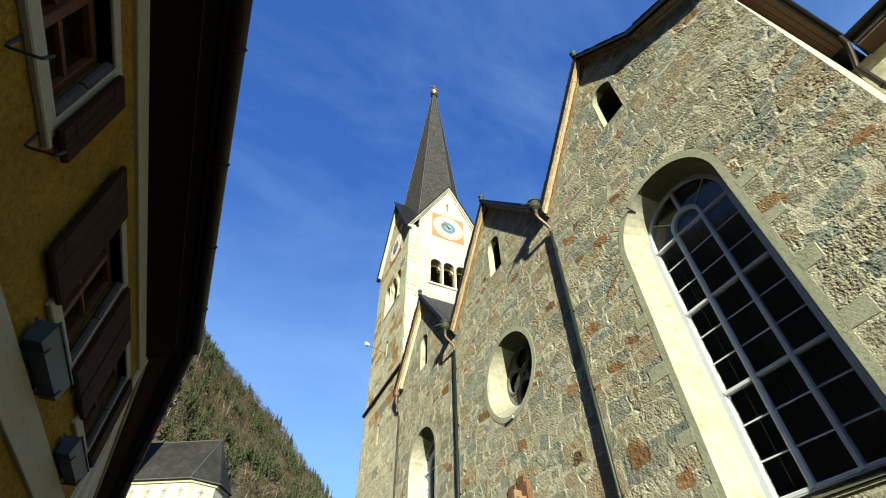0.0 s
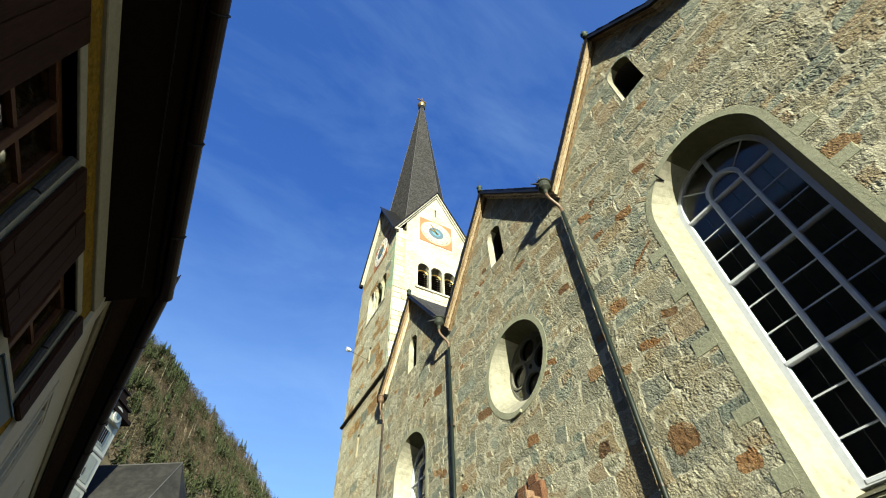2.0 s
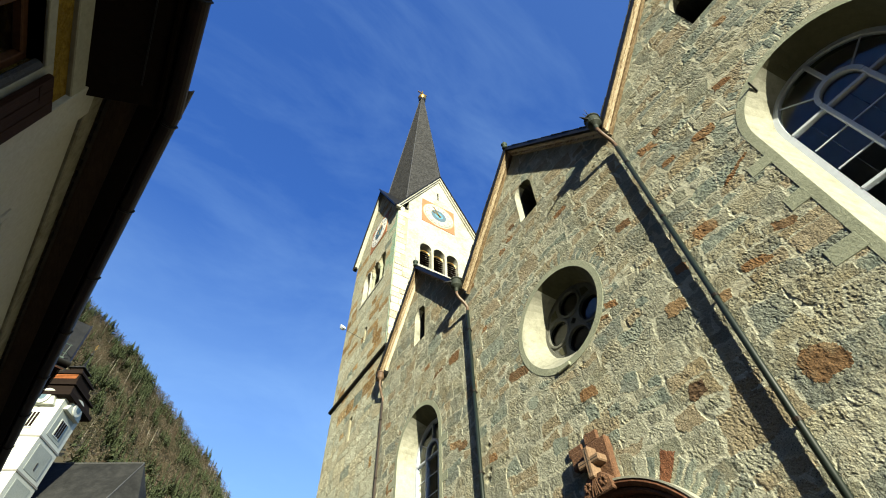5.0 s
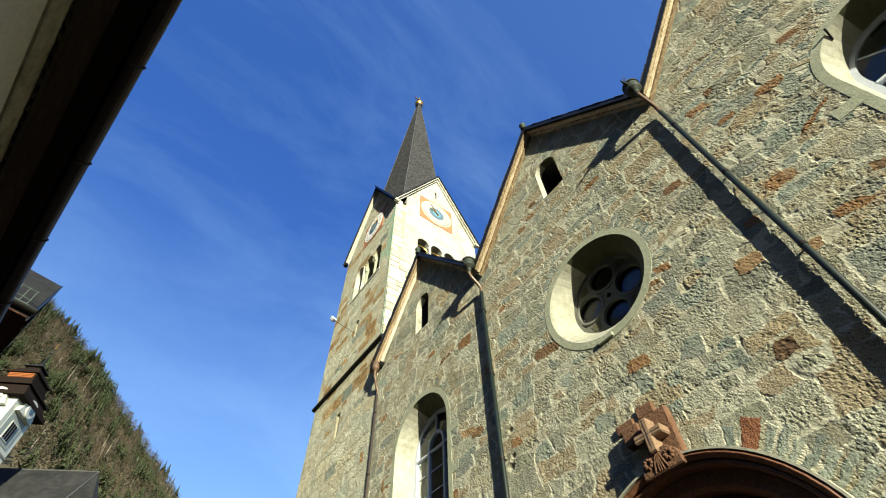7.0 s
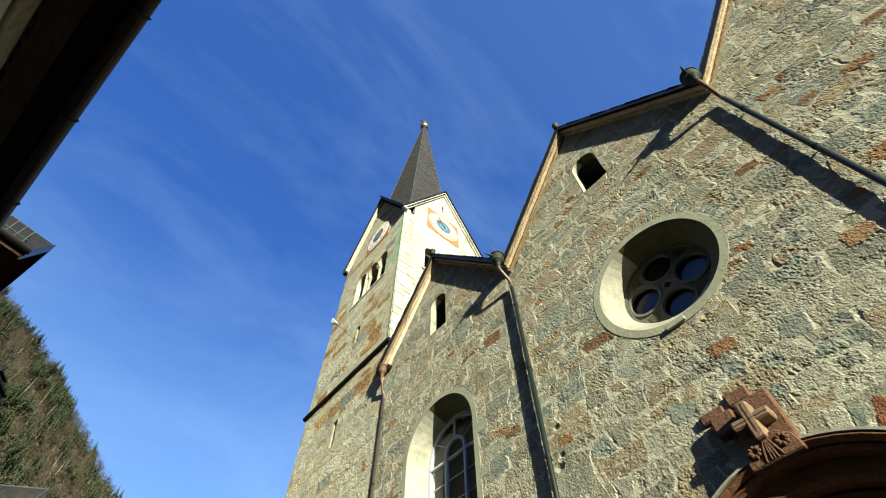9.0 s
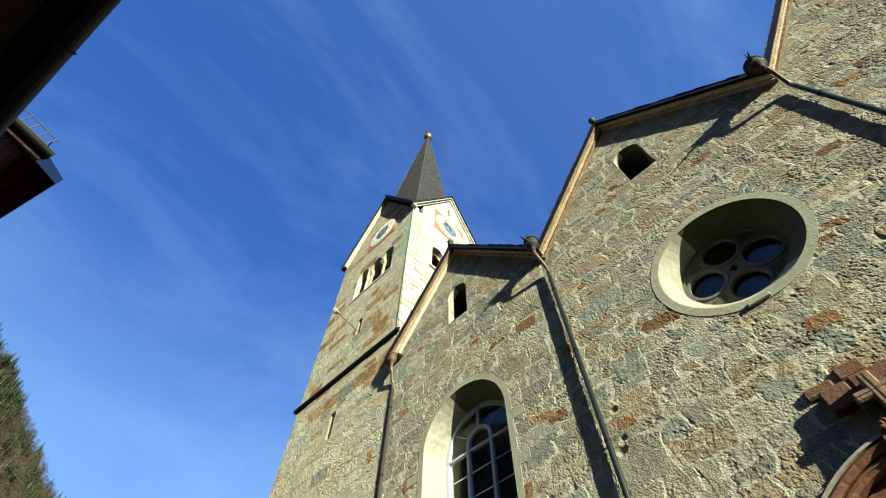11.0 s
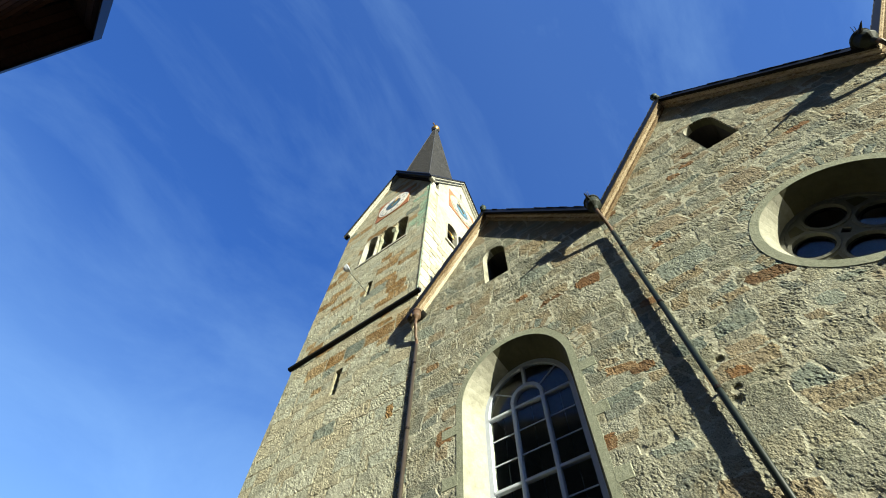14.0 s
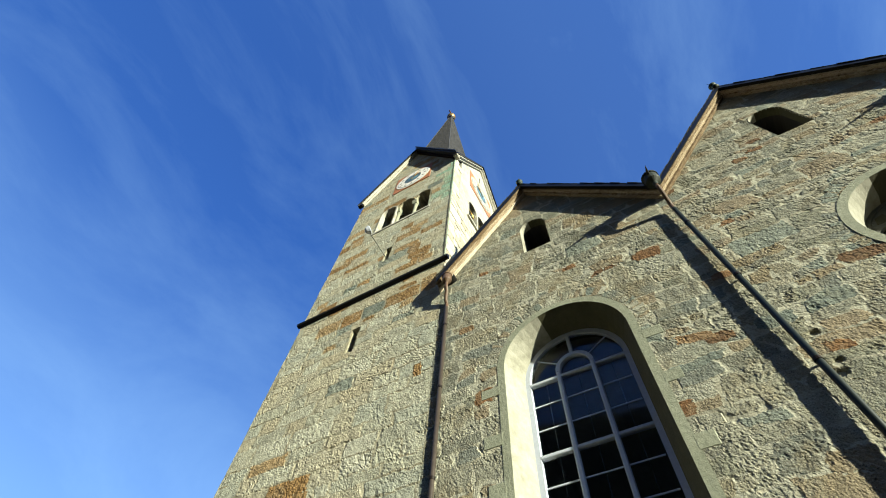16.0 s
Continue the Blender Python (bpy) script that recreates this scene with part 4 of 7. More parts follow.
def rough_wall(owner, ys, zs, inside, snap, stones, to3d, mortar, seed, picked, relief=1.0, joint=0.014, hollows=()):
    """A wall's face of stones in flush mortar, as one unbroken relief: stones are (outline, material, name, proud, roughness).
    Picked stones are parts of their own, the others are joined by material, and what lies between them is mortar."""
    rng = np.random.default_rng(seed)
    Y, Z = np.meshgrid(ys, zs, indexing="ij")
    dy, dz = np.gradient(ys)[:, None], np.gradient(zs)[None, :]
    free = np.ones(Y.shape)
    free[[0, -1], :] = 0
    free[:, [0, -1]] = 0
    Y, Z = Y + free * dy * rng.uniform(-0.32, 0.32, Y.shape), Z + free * dz * rng.uniform(-0.32, 0.32, Y.shape)
    yc = (Y[:-1, :-1] + Y[1:, :-1] + Y[1:, 1:] + Y[:-1, 1:]) / 4
    zc = (Z[:-1, :-1] + Z[1:, :-1] + Z[1:, 1:] + Z[:-1, 1:]) / 4
    keep = inside(yc, zc)
    Y, Z = snap(Y, Z)
    wy = yc + 0.030 * smooth_noise(yc, zc, 0.16, seed + 1) + 0.014 * smooth_noise(yc, zc, 0.06, seed + 2)
    wz = zc + 0.026 * smooth_noise(yc, zc, 0.15, seed + 3) + 0.014 * smooth_noise(yc, zc, 0.06, seed + 4)
    label = np.full(yc.shape, -1)
    for k, (poly, mat, name, proud, rough) in enumerate(stones):
        cy, cz = sum(p[0] for p in poly) / len(poly), sum(p[1] for p in poly) / len(poly)
        shrink = max(0.6, 1 - 2.2 * joint / math.sqrt(max(area(poly), 1e-4)))
        q = [(cy + (a - cy) * shrink, cz + (b - cz) * shrink) for a, b in poly]
        i0, i1 = np.searchsorted(ys, [min(p[0] for p in q) - 0.07, max(p[0] for p in q) + 0.07])
        j0, j1 = np.searchsorted(zs, [min(p[1] for p in q) - 0.07, max(p[1] for p in q) + 0.07])
        i0, j0 = max(0, i0 - 1), max(0, j0 - 1)
        a, b = wy[i0:i1, j0:j1], wz[i0:i1, j0:j1]
        if a.size == 0:
            continue
        odd = np.zeros(a.shape, bool)
        for (y0, z0), (y1, z1) in zip(q, q[1:] + q[:1]):
            if z0 != z1:
                odd ^= ((z0 > b) != (z1 > b)) & (a < (y1 - y0) * (b - z0) / (z1 - z0) + y0)
        label[i0:i1, j0:j1][odd] = k
    # crumbs cut off from a stone become mortar
    label[~keep] = -1
    for k, stone in enumerate(stones):
        if not picked(stone[2], k):
            continue
        i0, i1 = np.searchsorted(ys, [min(p[0] for p in stone[0]) - 0.08, max(p[0] for p in stone[0]) + 0.08])
        j0, j1 = np.searchsorted(zs, [min(p[1] for p in stone[0]) - 0.08, max(p[1] for p in stone[0]) + 0.08])
        i0, j0 = max(0, i0 - 1), max(0, j0 - 1)
        todo = set(map(tuple, np.argwhere(label[i0:i1, j0:j1] == k).tolist()))
        best = set()
        while todo:
            front = [todo.pop()]
            piece = set(front)
            while front:
                a, b = front.pop()
                for c in ((a + 1, b), (a - 1, b), (a, b + 1), (a, b - 1)):
                    if c in todo:
                        todo.remove(c)
                        piece.add(c)
                        front.append(c)
            best, loose = (piece, best) if len(piece) > len(best) else (best, piece)
            for a, b in loose:
                label[i0 + a, j0 + b] = -1
    proud = np.array([s[3] for s in stones] + [-0.0032])
    rough = np.array([s[4] for s in stones] + [0.5]) * relief
    at = np.pad(label, ((0, 1), (0, 1)), mode="edge")
    H = proud[at] + rough[at] * sponge(Y, Z)
    # open joints here and there
    gap = np.clip(smooth_noise(Y, Z, 0.23, seed + 5) * 1.5 + smooth_noise(Y, Z, 0.07, seed + 6) * 0.8 - 0.75, 0, 1)
    H = np.where(at < 0, H - 0.015 * gap, H)
    for y, z, r in hollows:
        H = H - 0.055 * np.exp(-(((Y - y) / r) ** 2 + ((Z - z) / (0.7 * r)) ** 2) ** 2)
    idx = np.arange(Y.size).reshape(Y.shape)
    quads = np.stack([idx[:-1, :-1], idx[1:, :-1], idx[1:, 1:], idx[:-1, 1:]], -1)[keep]
    lab = label[keep]
    fy, fz, fh = Y.ravel(), Z.ravel(), H.ravel()

    def rim(faces):
        e = np.concatenate([faces[:, [k, (k + 1) % 4]] for k in range(4)])
        key = np.sort(e, 1)
        _, first, count = np.unique(key[:, 0].astype(np.int64) * Y.size + key[:, 1], return_index=True, return_counts=True)
        return e[first[count == 1]]

    def build(name, groups, mat, skirts):
        verts, faces, base = [], [], 0
        for g, e in zip(groups, skirts):
            ids, inv = np.unique(g, return_inverse=True)
            inv = inv.reshape(g.shape)
            verts += [to3d(a, b, c) for a, b, c in zip(fy[ids].tolist(), fz[ids].tolist(), fh[ids].tolist())]
            faces += (inv + base).tolist()
            base += len(ids)
            if e is not None and len(e):
                back, einv = np.unique(e, return_inverse=True)
                einv = einv.reshape(e.shape)
                where = {int(v): k for k, v in enumerate(ids)}
                front = [where.get(int(v)) for v in back]
                extra = []
                for k, v in enumerate(back):
                    if front[k] is None:
                        front[k] = len(verts) - (base - len(ids)) + len(extra)
                        extra.append(to3d(fy[v], fz[v], fh[v]))
                verts += extra
                start = len(verts)
                verts += [to3d(fy[v], fz[v], -0.045) for v in back]
                lo = base - len(ids)
                faces += [(front[j] + lo, front[i] + lo, start + i, start + j) for i, j in einv.tolist()]
                base = len(verts)
        me = bpy.data.meshes.new(name)
        me.from_pydata(verts, [], faces)
        me.materials.append(mat)
        ob = new(name, me)
        ob.parent = owner
        return ob

    order = np.argsort(lab, kind="stable")
    sl, sq_ = lab[order], quads[order]
    cuts = np.flatnonzero(np.diff(sl)) + 1
    joined = {}
    for g, k in zip(np.split(sq_, cuts), sl[np.r_[0, cuts]]):
        if k < 0:
            ob = build("mortar", [g], mortar, [rim(quads)])
            tagged(ob, "rough lime mortar between the stones", kind="stuff")
            continue
        poly, mat, name, _, _ = stones[k]
        if len(g) > 5 and picked(name, k):
            build(name, [g], mat, [rim(g)])
        else:
            joined.setdefault(mat, []).append(g)
    for mat, groups in joined.items():
        tagged(build("rubble", groups, mat, [None] * len(groups)), "irregular rubble stones set in mortar", kind="stuff")


# rust-brown stones that stand out in each bay: across, up, length, height, lean
RUST_SOUTH = [(0.75, 6.88, 0.36, 0.2, 0.1), (0.98, 11.99, 0.4, 0.2, 0.2), (2.07, 6.98, 0.52, 0.36, 0.1), (2.74, 13.2, 0.3, 0.16, 0.1), (3.56, 11.28, 0.3, 0.24, 0.0), (4.32, 9.85, 0.34, 0.22, 0.3),
              (5.06, 9.19, 0.5, 0.24, 0.2), (5.12, 8.02, 0.62, 0.12, -0.5), (5.11, 4.23, 0.4, 0.3, 0.1), (5.13, 6.66, 0.36, 0.2, 0.3), (5.6, 10.27, 0.26, 0.2, 0.0), (5.7, 6.42, 0.46, 0.22, 0.3),
              (5.75, 9.32, 0.34, 0.16, 0.1), (5.81, 4.86, 0.52, 0.46, 0.0), (5.93, 10.09, 0.44, 0.3, 0.3), (5.97, 7.47, 0.4, 0.3, 0.1)]
RUST_MIDDLE = [(6.29, 6.29, 0.3, 0.2, 0.2), (6.59, 7.17, 0.28, 0.2, 0.2), (6.97, 6.65, 0.46, 0.3, 0.0), (7.1, 8.9, 0.42, 0.22, 0.2), (7.97, 7.55, 0.36, 0.18, 0.3),
               (8.2, 7.42, 0.24, 0.14, 0.3), (8.32, 10.86, 0.5, 0.18, 0.1), (9.02, 6.34, 0.5, 0.26, 0.1), (9.92, 12.13, 0.3, 0.2, 0.1), (10.08, 11.78, 0.36, 0.18, 0.1), (10.45, 11.64, 0.34, 0.2, 0.1),
               (10.62, 7.76, 0.74, 0.28, 0.15), (11.59, 9.71, 0.3, 0.2, 0.1), (11.8, 6.46, 0.36, 0.2, 0.1), (11.93, 11.6, 0.34, 0.2, 0.0), (9.27, 5.66, 0.3, 0.2, 0.2)]
RUST_NORTH = [(12.26, 8.4, 0.36, 0.2, 0.1), (12.82, 7.19, 0.4, 0.22, 0.0), (13.02, 9.77, 0.56, 0.36, 0.1), (13.1, 7.34, 0.62, 0.22, 0.2), (13.67, 6.25, 0.28, 0.28, 0.0), (14.44, 10.38, 0.36, 0.2, 0.1),
              (16.49, 7.7, 0.4, 0.36, 0.0), (16.87, 9.76, 0.42, 0.24, 0.1), (16.4, 11.66, 0.34, 0.2, 0.1)]
UMBER = [(7.25, 5.37, 0.36, 0.28, 0.0)]
BLUE = [(7.44, 7.18, 0.3, 0.2, 0.0), (10.35, 6.9, 0.34, 0.26, 0.1), (8.64, 5.81, 0.3, 0.24, 0.0), (9.04, 5.98, 0.3, 0.34, 0.2), (8.15, 6.11, 0.34, 0.2, 0.2), (8.07, 5.58, 0.4, 0.14, 0.1),
        (9.98, 7.09, 0.36, 0.14, 0.2), (9.89, 5.82, 0.4, 0.3, 0.1), (8.44, 7.09, 0.24, 0.12, 0.3), (8.78, 5.45, 0.3, 0.24, 0.0), (7.77, 5.81, 0.3, 0.2, 0.1)]


def lump(y, z, w, h, lean, rng):
    """The outline of a stone with rounded, uneven corners."""
    out = []
    for k in range(14):
        a = 2 * math.pi * k / 14
        c, s = math.cos(a), math.sin(a)
        r = rng.uniform(0.84, 1.04)
        u, v = w / 2 * r * math.copysign(abs(c) ** 0.45, c), h / 2 * r * math.copysign(abs(s) ** 0.45, s)
        out.append((y + u, z + v + lean * u))
    return out


def gable_top(y):
    """Height of the roof's underside over the facade."""
    top = np.full(np.shape(y), -9.0)
    for k, ay in enumerate(AXES):
        line = APEX - PITCH * np.abs(y - ay)
        top = np.maximum(top, line)
    b1 = AXES[0] - 1.45
    return np.where(y < b1, APEX - PITCH * 1.45 - 0.55 * (b1 - y), top)


def build_rubble():
    rng = random.Random(11)
    stones = []
    # wavy courses of uneven height; a stone now and then is split in two
    z = 0.05
    wave = lambda y, q: 0.20 * noise.noise((y * 0.5, q * 0.4, 2.0)) + 0.09 * noise.noise((y * 1.7, q * 2.1, 5.0)) + q
    while z < APEX:
        h = rng.choice((0.17, 0.22, 0.27, 0.33, 0.40, 0.47))
        y = CORNER - rng.uniform(0, 0.4)
        while y < TOWER_Y:
            w = rng.uniform(0.7, 2.1) * h + 0.07
            jj = lambda d=0.035: rng.uniform(-d, d)
            s0, s1 = jj(0.06), jj(0.06)
            q = [(y + s0, wave(y, z) + jj()), (y + w * 0.5, wave(y + w / 2, z) + jj()), (y + w + s1, wave(y + w, z) + jj()), (y + w - s1, wave(y + w, z + h) + jj()), (y + w * 0.5, wave(y + w / 2, z + h) + jj()), (y - s0, wave(y, z + h) + jj())]
            pieces = [q]
            if h > 0.30 and rng.random() < 0.45:
                m0, m1 = ((q[0][0] + q[5][0]) / 2, (q[0][1] + q[5][1]) / 2 + jj(0.07)), ((q[2][0] + q[3][0]) / 2, (q[2][1] + q[3][1]) / 2 + jj(0.07))
                pieces = [[q[0], q[1], q[2], m1, m0], [m0, m1, q[3], q[4], q[5]]]
            for p in pieces:
                u = rng.random()
                mat = M_RUST if u < 0.05 and area(p) < 0.05 else M_BLUE if 0.1 < u < (0.27 if y < 5.6 else 0.16) else M_STONE
                if rng.random() < 0.05:
                    p = lump(sum(a for a, _ in p) / len(p), sum(b for _, b in p) / len(p), w * 0.8, h * 0.7, jj(0.2), rng)
                stones.append((p, mat, "stone", rng.uniform(-0.003, 0.003), rng.choice((0.6, 0.8, 0.95, 1.0, 1.1, 1.2))))
            y += w
        z += h
    # slim stones set on edge round the arches
    for cy, cz, r, a0, a1 in ((WIN1["cy"], WIN1["spring"], WIN1["half"] + 0.135, 0.0, math.pi), (WIN3["cy"], WIN3["spring"], WIN3["half"] + 0.135, 0.0, math.pi), (ROSE[0], ROSE[1], ROSE[2] + 0.135, -0.6, math.pi + 0.6)):
        a = a0
        while a < a1:
            b = min(a1, a + rng.uniform(0.08, 0.15) / r)
            r1 = r + rng.uniform(0.17, 0.32)
            stones.append(([(cy + q * math.cos(t), cz + q * math.sin(t)) for q, t in ((r, a), (r1, a), (r1, b), (r, b))], rng.choice((M_STONE, M_STONE, M_BLUE, M_MORTAR)), "voussoir", rng.uniform(-0.002, 0.005), 0.6))
            a = b
    # radiating stones over the portal's hood
    cy, cz, r = PORTAL[0], PORTAL[1], 1.70
    a, red = 0.15, math.atan2(4.72 - PORTAL[1], 8.12 - PORTAL[0])
    while a < math.pi - 0.1:
        wide = a < red and rng.random() < 0.45
        wd = (rng.uniform(0.16, 0.22) if wide else rng.uniform(0.07, 0.12)) / r
        is_red = a < red <= a + wd + 0.08
        if is_red:
            a, wd = red - 0.055, 0.115
        b = a + wd
        r1 = r + (0.46 if is_red else rng.uniform(0.36, 0.52))
        stones.append(([(cy + q * math.cos(t), cz + q * math.sin(t)) for q, t in ((r, a), (r1, a), (r1, b), (r, b))], M_REDSTONE if is_red else M_STONE if wide else M_BLUE, "voussoir", 0.004, 0.5))
        a = b + (0.0 if wide else rng.uniform(0.008, 0.03))
    for rows, mat in ((BLUE, M_BLUE), (RUST_SOUTH, M_RUST), (RUST_MIDDLE, M_RUST), (RUST_NORTH, M_RUST), (UMBER, M_UMBER)):
        for y, z, w, h, lean in rows:
            stones.append((lump(y, z, w, h, lean, rng), mat, "stone", rng.uniform(0.0, 0.005), rng.uniform(0.8, 1.2)))
    arches = [(w["cy"], w["half"] + 0.12, w["sill"] - 0.28, w["spring"]) for w in (WIN1, WIN3)] + [(cy, 0.338, z0, z0 + 1.15) for cy, z0 in SLITS] + [(PORTAL[0], 1.71, -1.0, PORTAL[1])]
    ring_at = (ROSE[0], ROSE[1], ROSE[2] + 0.12)

    def inside(y, z):
        ok = (z < gable_top(y) + 0.03) & (np.hypot(y - ring_at[0], z - ring_at[1]) > ring_at[2])
        for cy, half, sill, spring in arches:
            ok &= ~(((np.abs(y - cy) < half) & (z > sill) & (z < spring)) | ((np.hypot(y - cy, z - spring) < half) & (z >= spring)))
        return ok

    def snap(y, z):
        d = np.hypot(y - ring_at[0], z - ring_at[1])
        k = np.where(d < ring_at[2], ring_at[2] / np.maximum(d, 1e-6), 1.0)
        y, z = ring_at[0] + (y - ring_at[0]) * k, ring_at[1] + (z - ring_at[1]) * k
        for cy, half, sill, spring in arches:
            d = np.hypot(y - cy, z - spring)
            k = np.where((d < half) & (z >= spring), half / np.maximum(d, 1e-6), 1.0)
            y, z = cy + (y - cy) * k, spring + (z - spring) * k
            low = (np.abs(y - cy) < half) & (z > sill) & (z < spring)
            y = np.where(low & (z - sill > half - np.abs(y - cy)), cy + np.sign(y - cy) * half, y)
            z = np.where(low & (np.abs(y - cy) < half) & (z - sill < 0.1), sill, z)
        return y, z

    ys = np.linspace(CORNER, TOWER_Y - 0.002, 1010)
    zs = np.concatenate([np.linspace(0, 3.0, 55)[:-1], np.linspace(3.0, 9.2, 365)[:-1], np.linspace(9.2, APEX + 0.05, 290)])
    ranked = sorted((k for k, q in enumerate(stones) if q[2] == "stone"), key=lambda k: abs(sum(p[0] for p in stones[k][0]) / len(stones[k][0]) - 8.0) / 1.5 + abs(sum(p[1] for p in stones[k][0]) / len(stones[k][0]) - 6.3))
    chosen = set(ranked[:300])
    rough_wall(facade, ys, zs, inside, snap, stones, lambda a, b, o: (FX - o, a, b), M_MORTAR, 50, lambda name, k: name == "voussoir" or k in chosen, hollows=((11.89, 6.74, 0.06), (12.0, 6.08, 0.08), (11.91, 6.25, 0.05)))


M_HOOD = material("sooty_sandstone", [(0.050, 0.021, 0.010), (0.105, 0.045, 0.021), (0.17, 0.085, 0.045)], 0.5, large=2.5, fine=20, bump=0.014, spec=0.4)
M_CROSS = material("pale_brown_stone", [(0.10, 0.055, 0.028), (0.175, 0.11, 0.064), (0.24, 0.165, 0.10)], 0.88, large=3, fine=24, bump=0.012)


# ---- portal ----
def build_portal():
    cy, zs, r = PORTAL
    portal = thing("church_portal", (FX, cy, 0), "round-arched portal of moulded brown sandstone with a carved cross", "portal")
    for name, r0, r1, x0, x1 in (("hood_mould", 1.645, 1.74, FX - 0.21, FX + 0.05), ("hood_fillet", 1.58, 1.65, FX - 0.14, FX + 0.05), ("arch_ring", 1.36, 1.62, FX + 0.04, FX + 0.3), ("inner_ring", 1.20, 1.37, FX + 0.22, FX + 0.44)):
        n = 26
        rows = []
        for k in range(n + 1):
            a = math.pi * k / n
            c, s = math.cos(a), math.sin(a)
            prof = [(x0 + 0.05, r0), (x0, r0 + 0.05), (x0, r1 - 0.05), (x0 + 0.05, r1), (x1, r1), (x1, r0)]
            rows.append([(x, cy + q * c, zs + q * s) for x, q in prof])
        bm = bmesh.new()
        low = [[(x, y, 0.02) for x, y, z in rows[0]]]
        high = [[(x, y, 0.02) for x, y, z in rows[-1]]]
        vs = ring(bm, low + rows + high)
        bm.faces.new(vs[0][::-1])
        bm.faces.new(vs[-1])
        part(name, bm, M_HOOD, portal, "moulded dark brown sandstone arch")
    # a pale strip stands for the sunlit edge along the hood's top
    bm = bmesh.new()
    arc_bar(bm, cy, zs, 1.748, 0.05, math.pi - 0.05, 0.014, FX - 0.20, FX + 0.02, 40)
    part("hood_weathering", bm, M_REVEAL, portal, "pale strip for the sunlit top edge of the hood")
    bm = bmesh.new()
    for s in (-1, 1):
        box(bm, FX + 0.46, FX + 0.54, cy + (0.01 if s > 0 else -1.24), cy + (1.24 if s > 0 else -0.01), 0.05, 2.95)
    part("door", bevelled(bm, 0.015), M_DARKWOOD, portal, "dark wooden double door")
    bm = bmesh.new()
    loop = [(cy + 1.25 * math.cos(math.pi * k / 20), zs + 1.25 * math.sin(math.pi * k / 20)) for k in range(21)]
    prism(bm, [(FX + 0.47, *p) for p in loop], [(FX + 0.54, *p) for p in loop])
    part("tympanum", bm, M_SANDSTONE, portal)
    # plaque with cross and rosettes
    bm = bmesh.new()
    box(bm, FX - 0.11, FX + 0.05, 8.88, 9.30, 4.76, 5.50)
    pl = part("plaque", bevelled(bm, 0.02), M_SANDSTONE, portal, "brown sandstone plaque")
    bm = bmesh.new()
    for a, b, c, d, o in ((9.11, 9.24, 4.90, 5.37, 0.285), (8.95, 9.395, 5.09, 5.205, 0.281)):
        box(bm, FX - o, FX - 0.05, a, b, c, d)
    part("carved_cross", bevelled(bm, 0.02), M_CROSS, pl, "pale brown carved stone cross")
    # raised near-black strips: the grooves' shade put into the colour
    bm = bmesh.new()
    box(bm, FX - 0.289, FX - 0.28, 9.170, 9.180, 4.98, 5.35)
    box(bm, FX - 0.285, FX - 0.275, 8.97, 9.37, 5.142, 5.152)
    part("cross_groove", bm, M_DARK, pl)
    bm = bmesh.new()
    key = ((8.87, 4.72), (8.90, 4.84), (9.04, 4.96), (9.17, 4.93), (9.30, 4.97), (9.40, 4.86), (9.46, 4.74), (9.46, 4.66), (8.87, 4.66))
    prism(bm, [(FX - 0.235, *p) for p in key], [(FX + 0.02, *p) for p in key])
    part("keystone", bevelled(bm, 0.015), M_SANDSTONE, pl, "carved keystone with two rosettes")
    for c in (9.02, 9.33):
        for k in range(8):
            a = k * math.pi / 4
            bm = bmesh.new()
            py, pz = c + 0.05 * math.cos(a), 4.82 + 0.05 * math.sin(a)
            lathe(bm, (0, 0, 0), [(0.006, -0.03), (0.024, -0.01), (0.024, 0.01), (0.006, 0.03)], 8)
            bmesh.ops.transform(bm, matrix=pose(FX - 0.238, py, pz, math.degrees(a) - 90, 0, 0), verts=bm.verts)
            part("petal", bm, M_SANDSTONE, pl)
    for dy in (-0.03, 0.03, -0.08, 0.08, 0.0):
        bm = bmesh.new()
        tube(bm, [(FX - 0.24, 9.175 + dy * 1.2, 4.68), (FX - 0.245, 9.175 + dy * 0.8, 4.78), (FX - 0.24, 9.175 + dy * 0.3, 4.90)], [0.006, 0.016, 0.008], 6)
        part("leaf", bm, M_SANDSTONE, pl)
    # rough stone blocks beside the plaque
    for k, (y0, y1, z0, z1) in enumerate(((9.33, 9.62, 5.20, 5.47), (9.06, 9.35, 5.52, 5.70), (9.42, 9.74, 5.48, 5.62))):
        bm = bmesh.new()
        box(bm, FX - (0.14 if k == 0 else 0.05), FX + 0.02, y0, y1, z0, z1)
        part("rough_block", bevelled(bm, 0.02), M_SANDSTONE, portal)


build_portal()


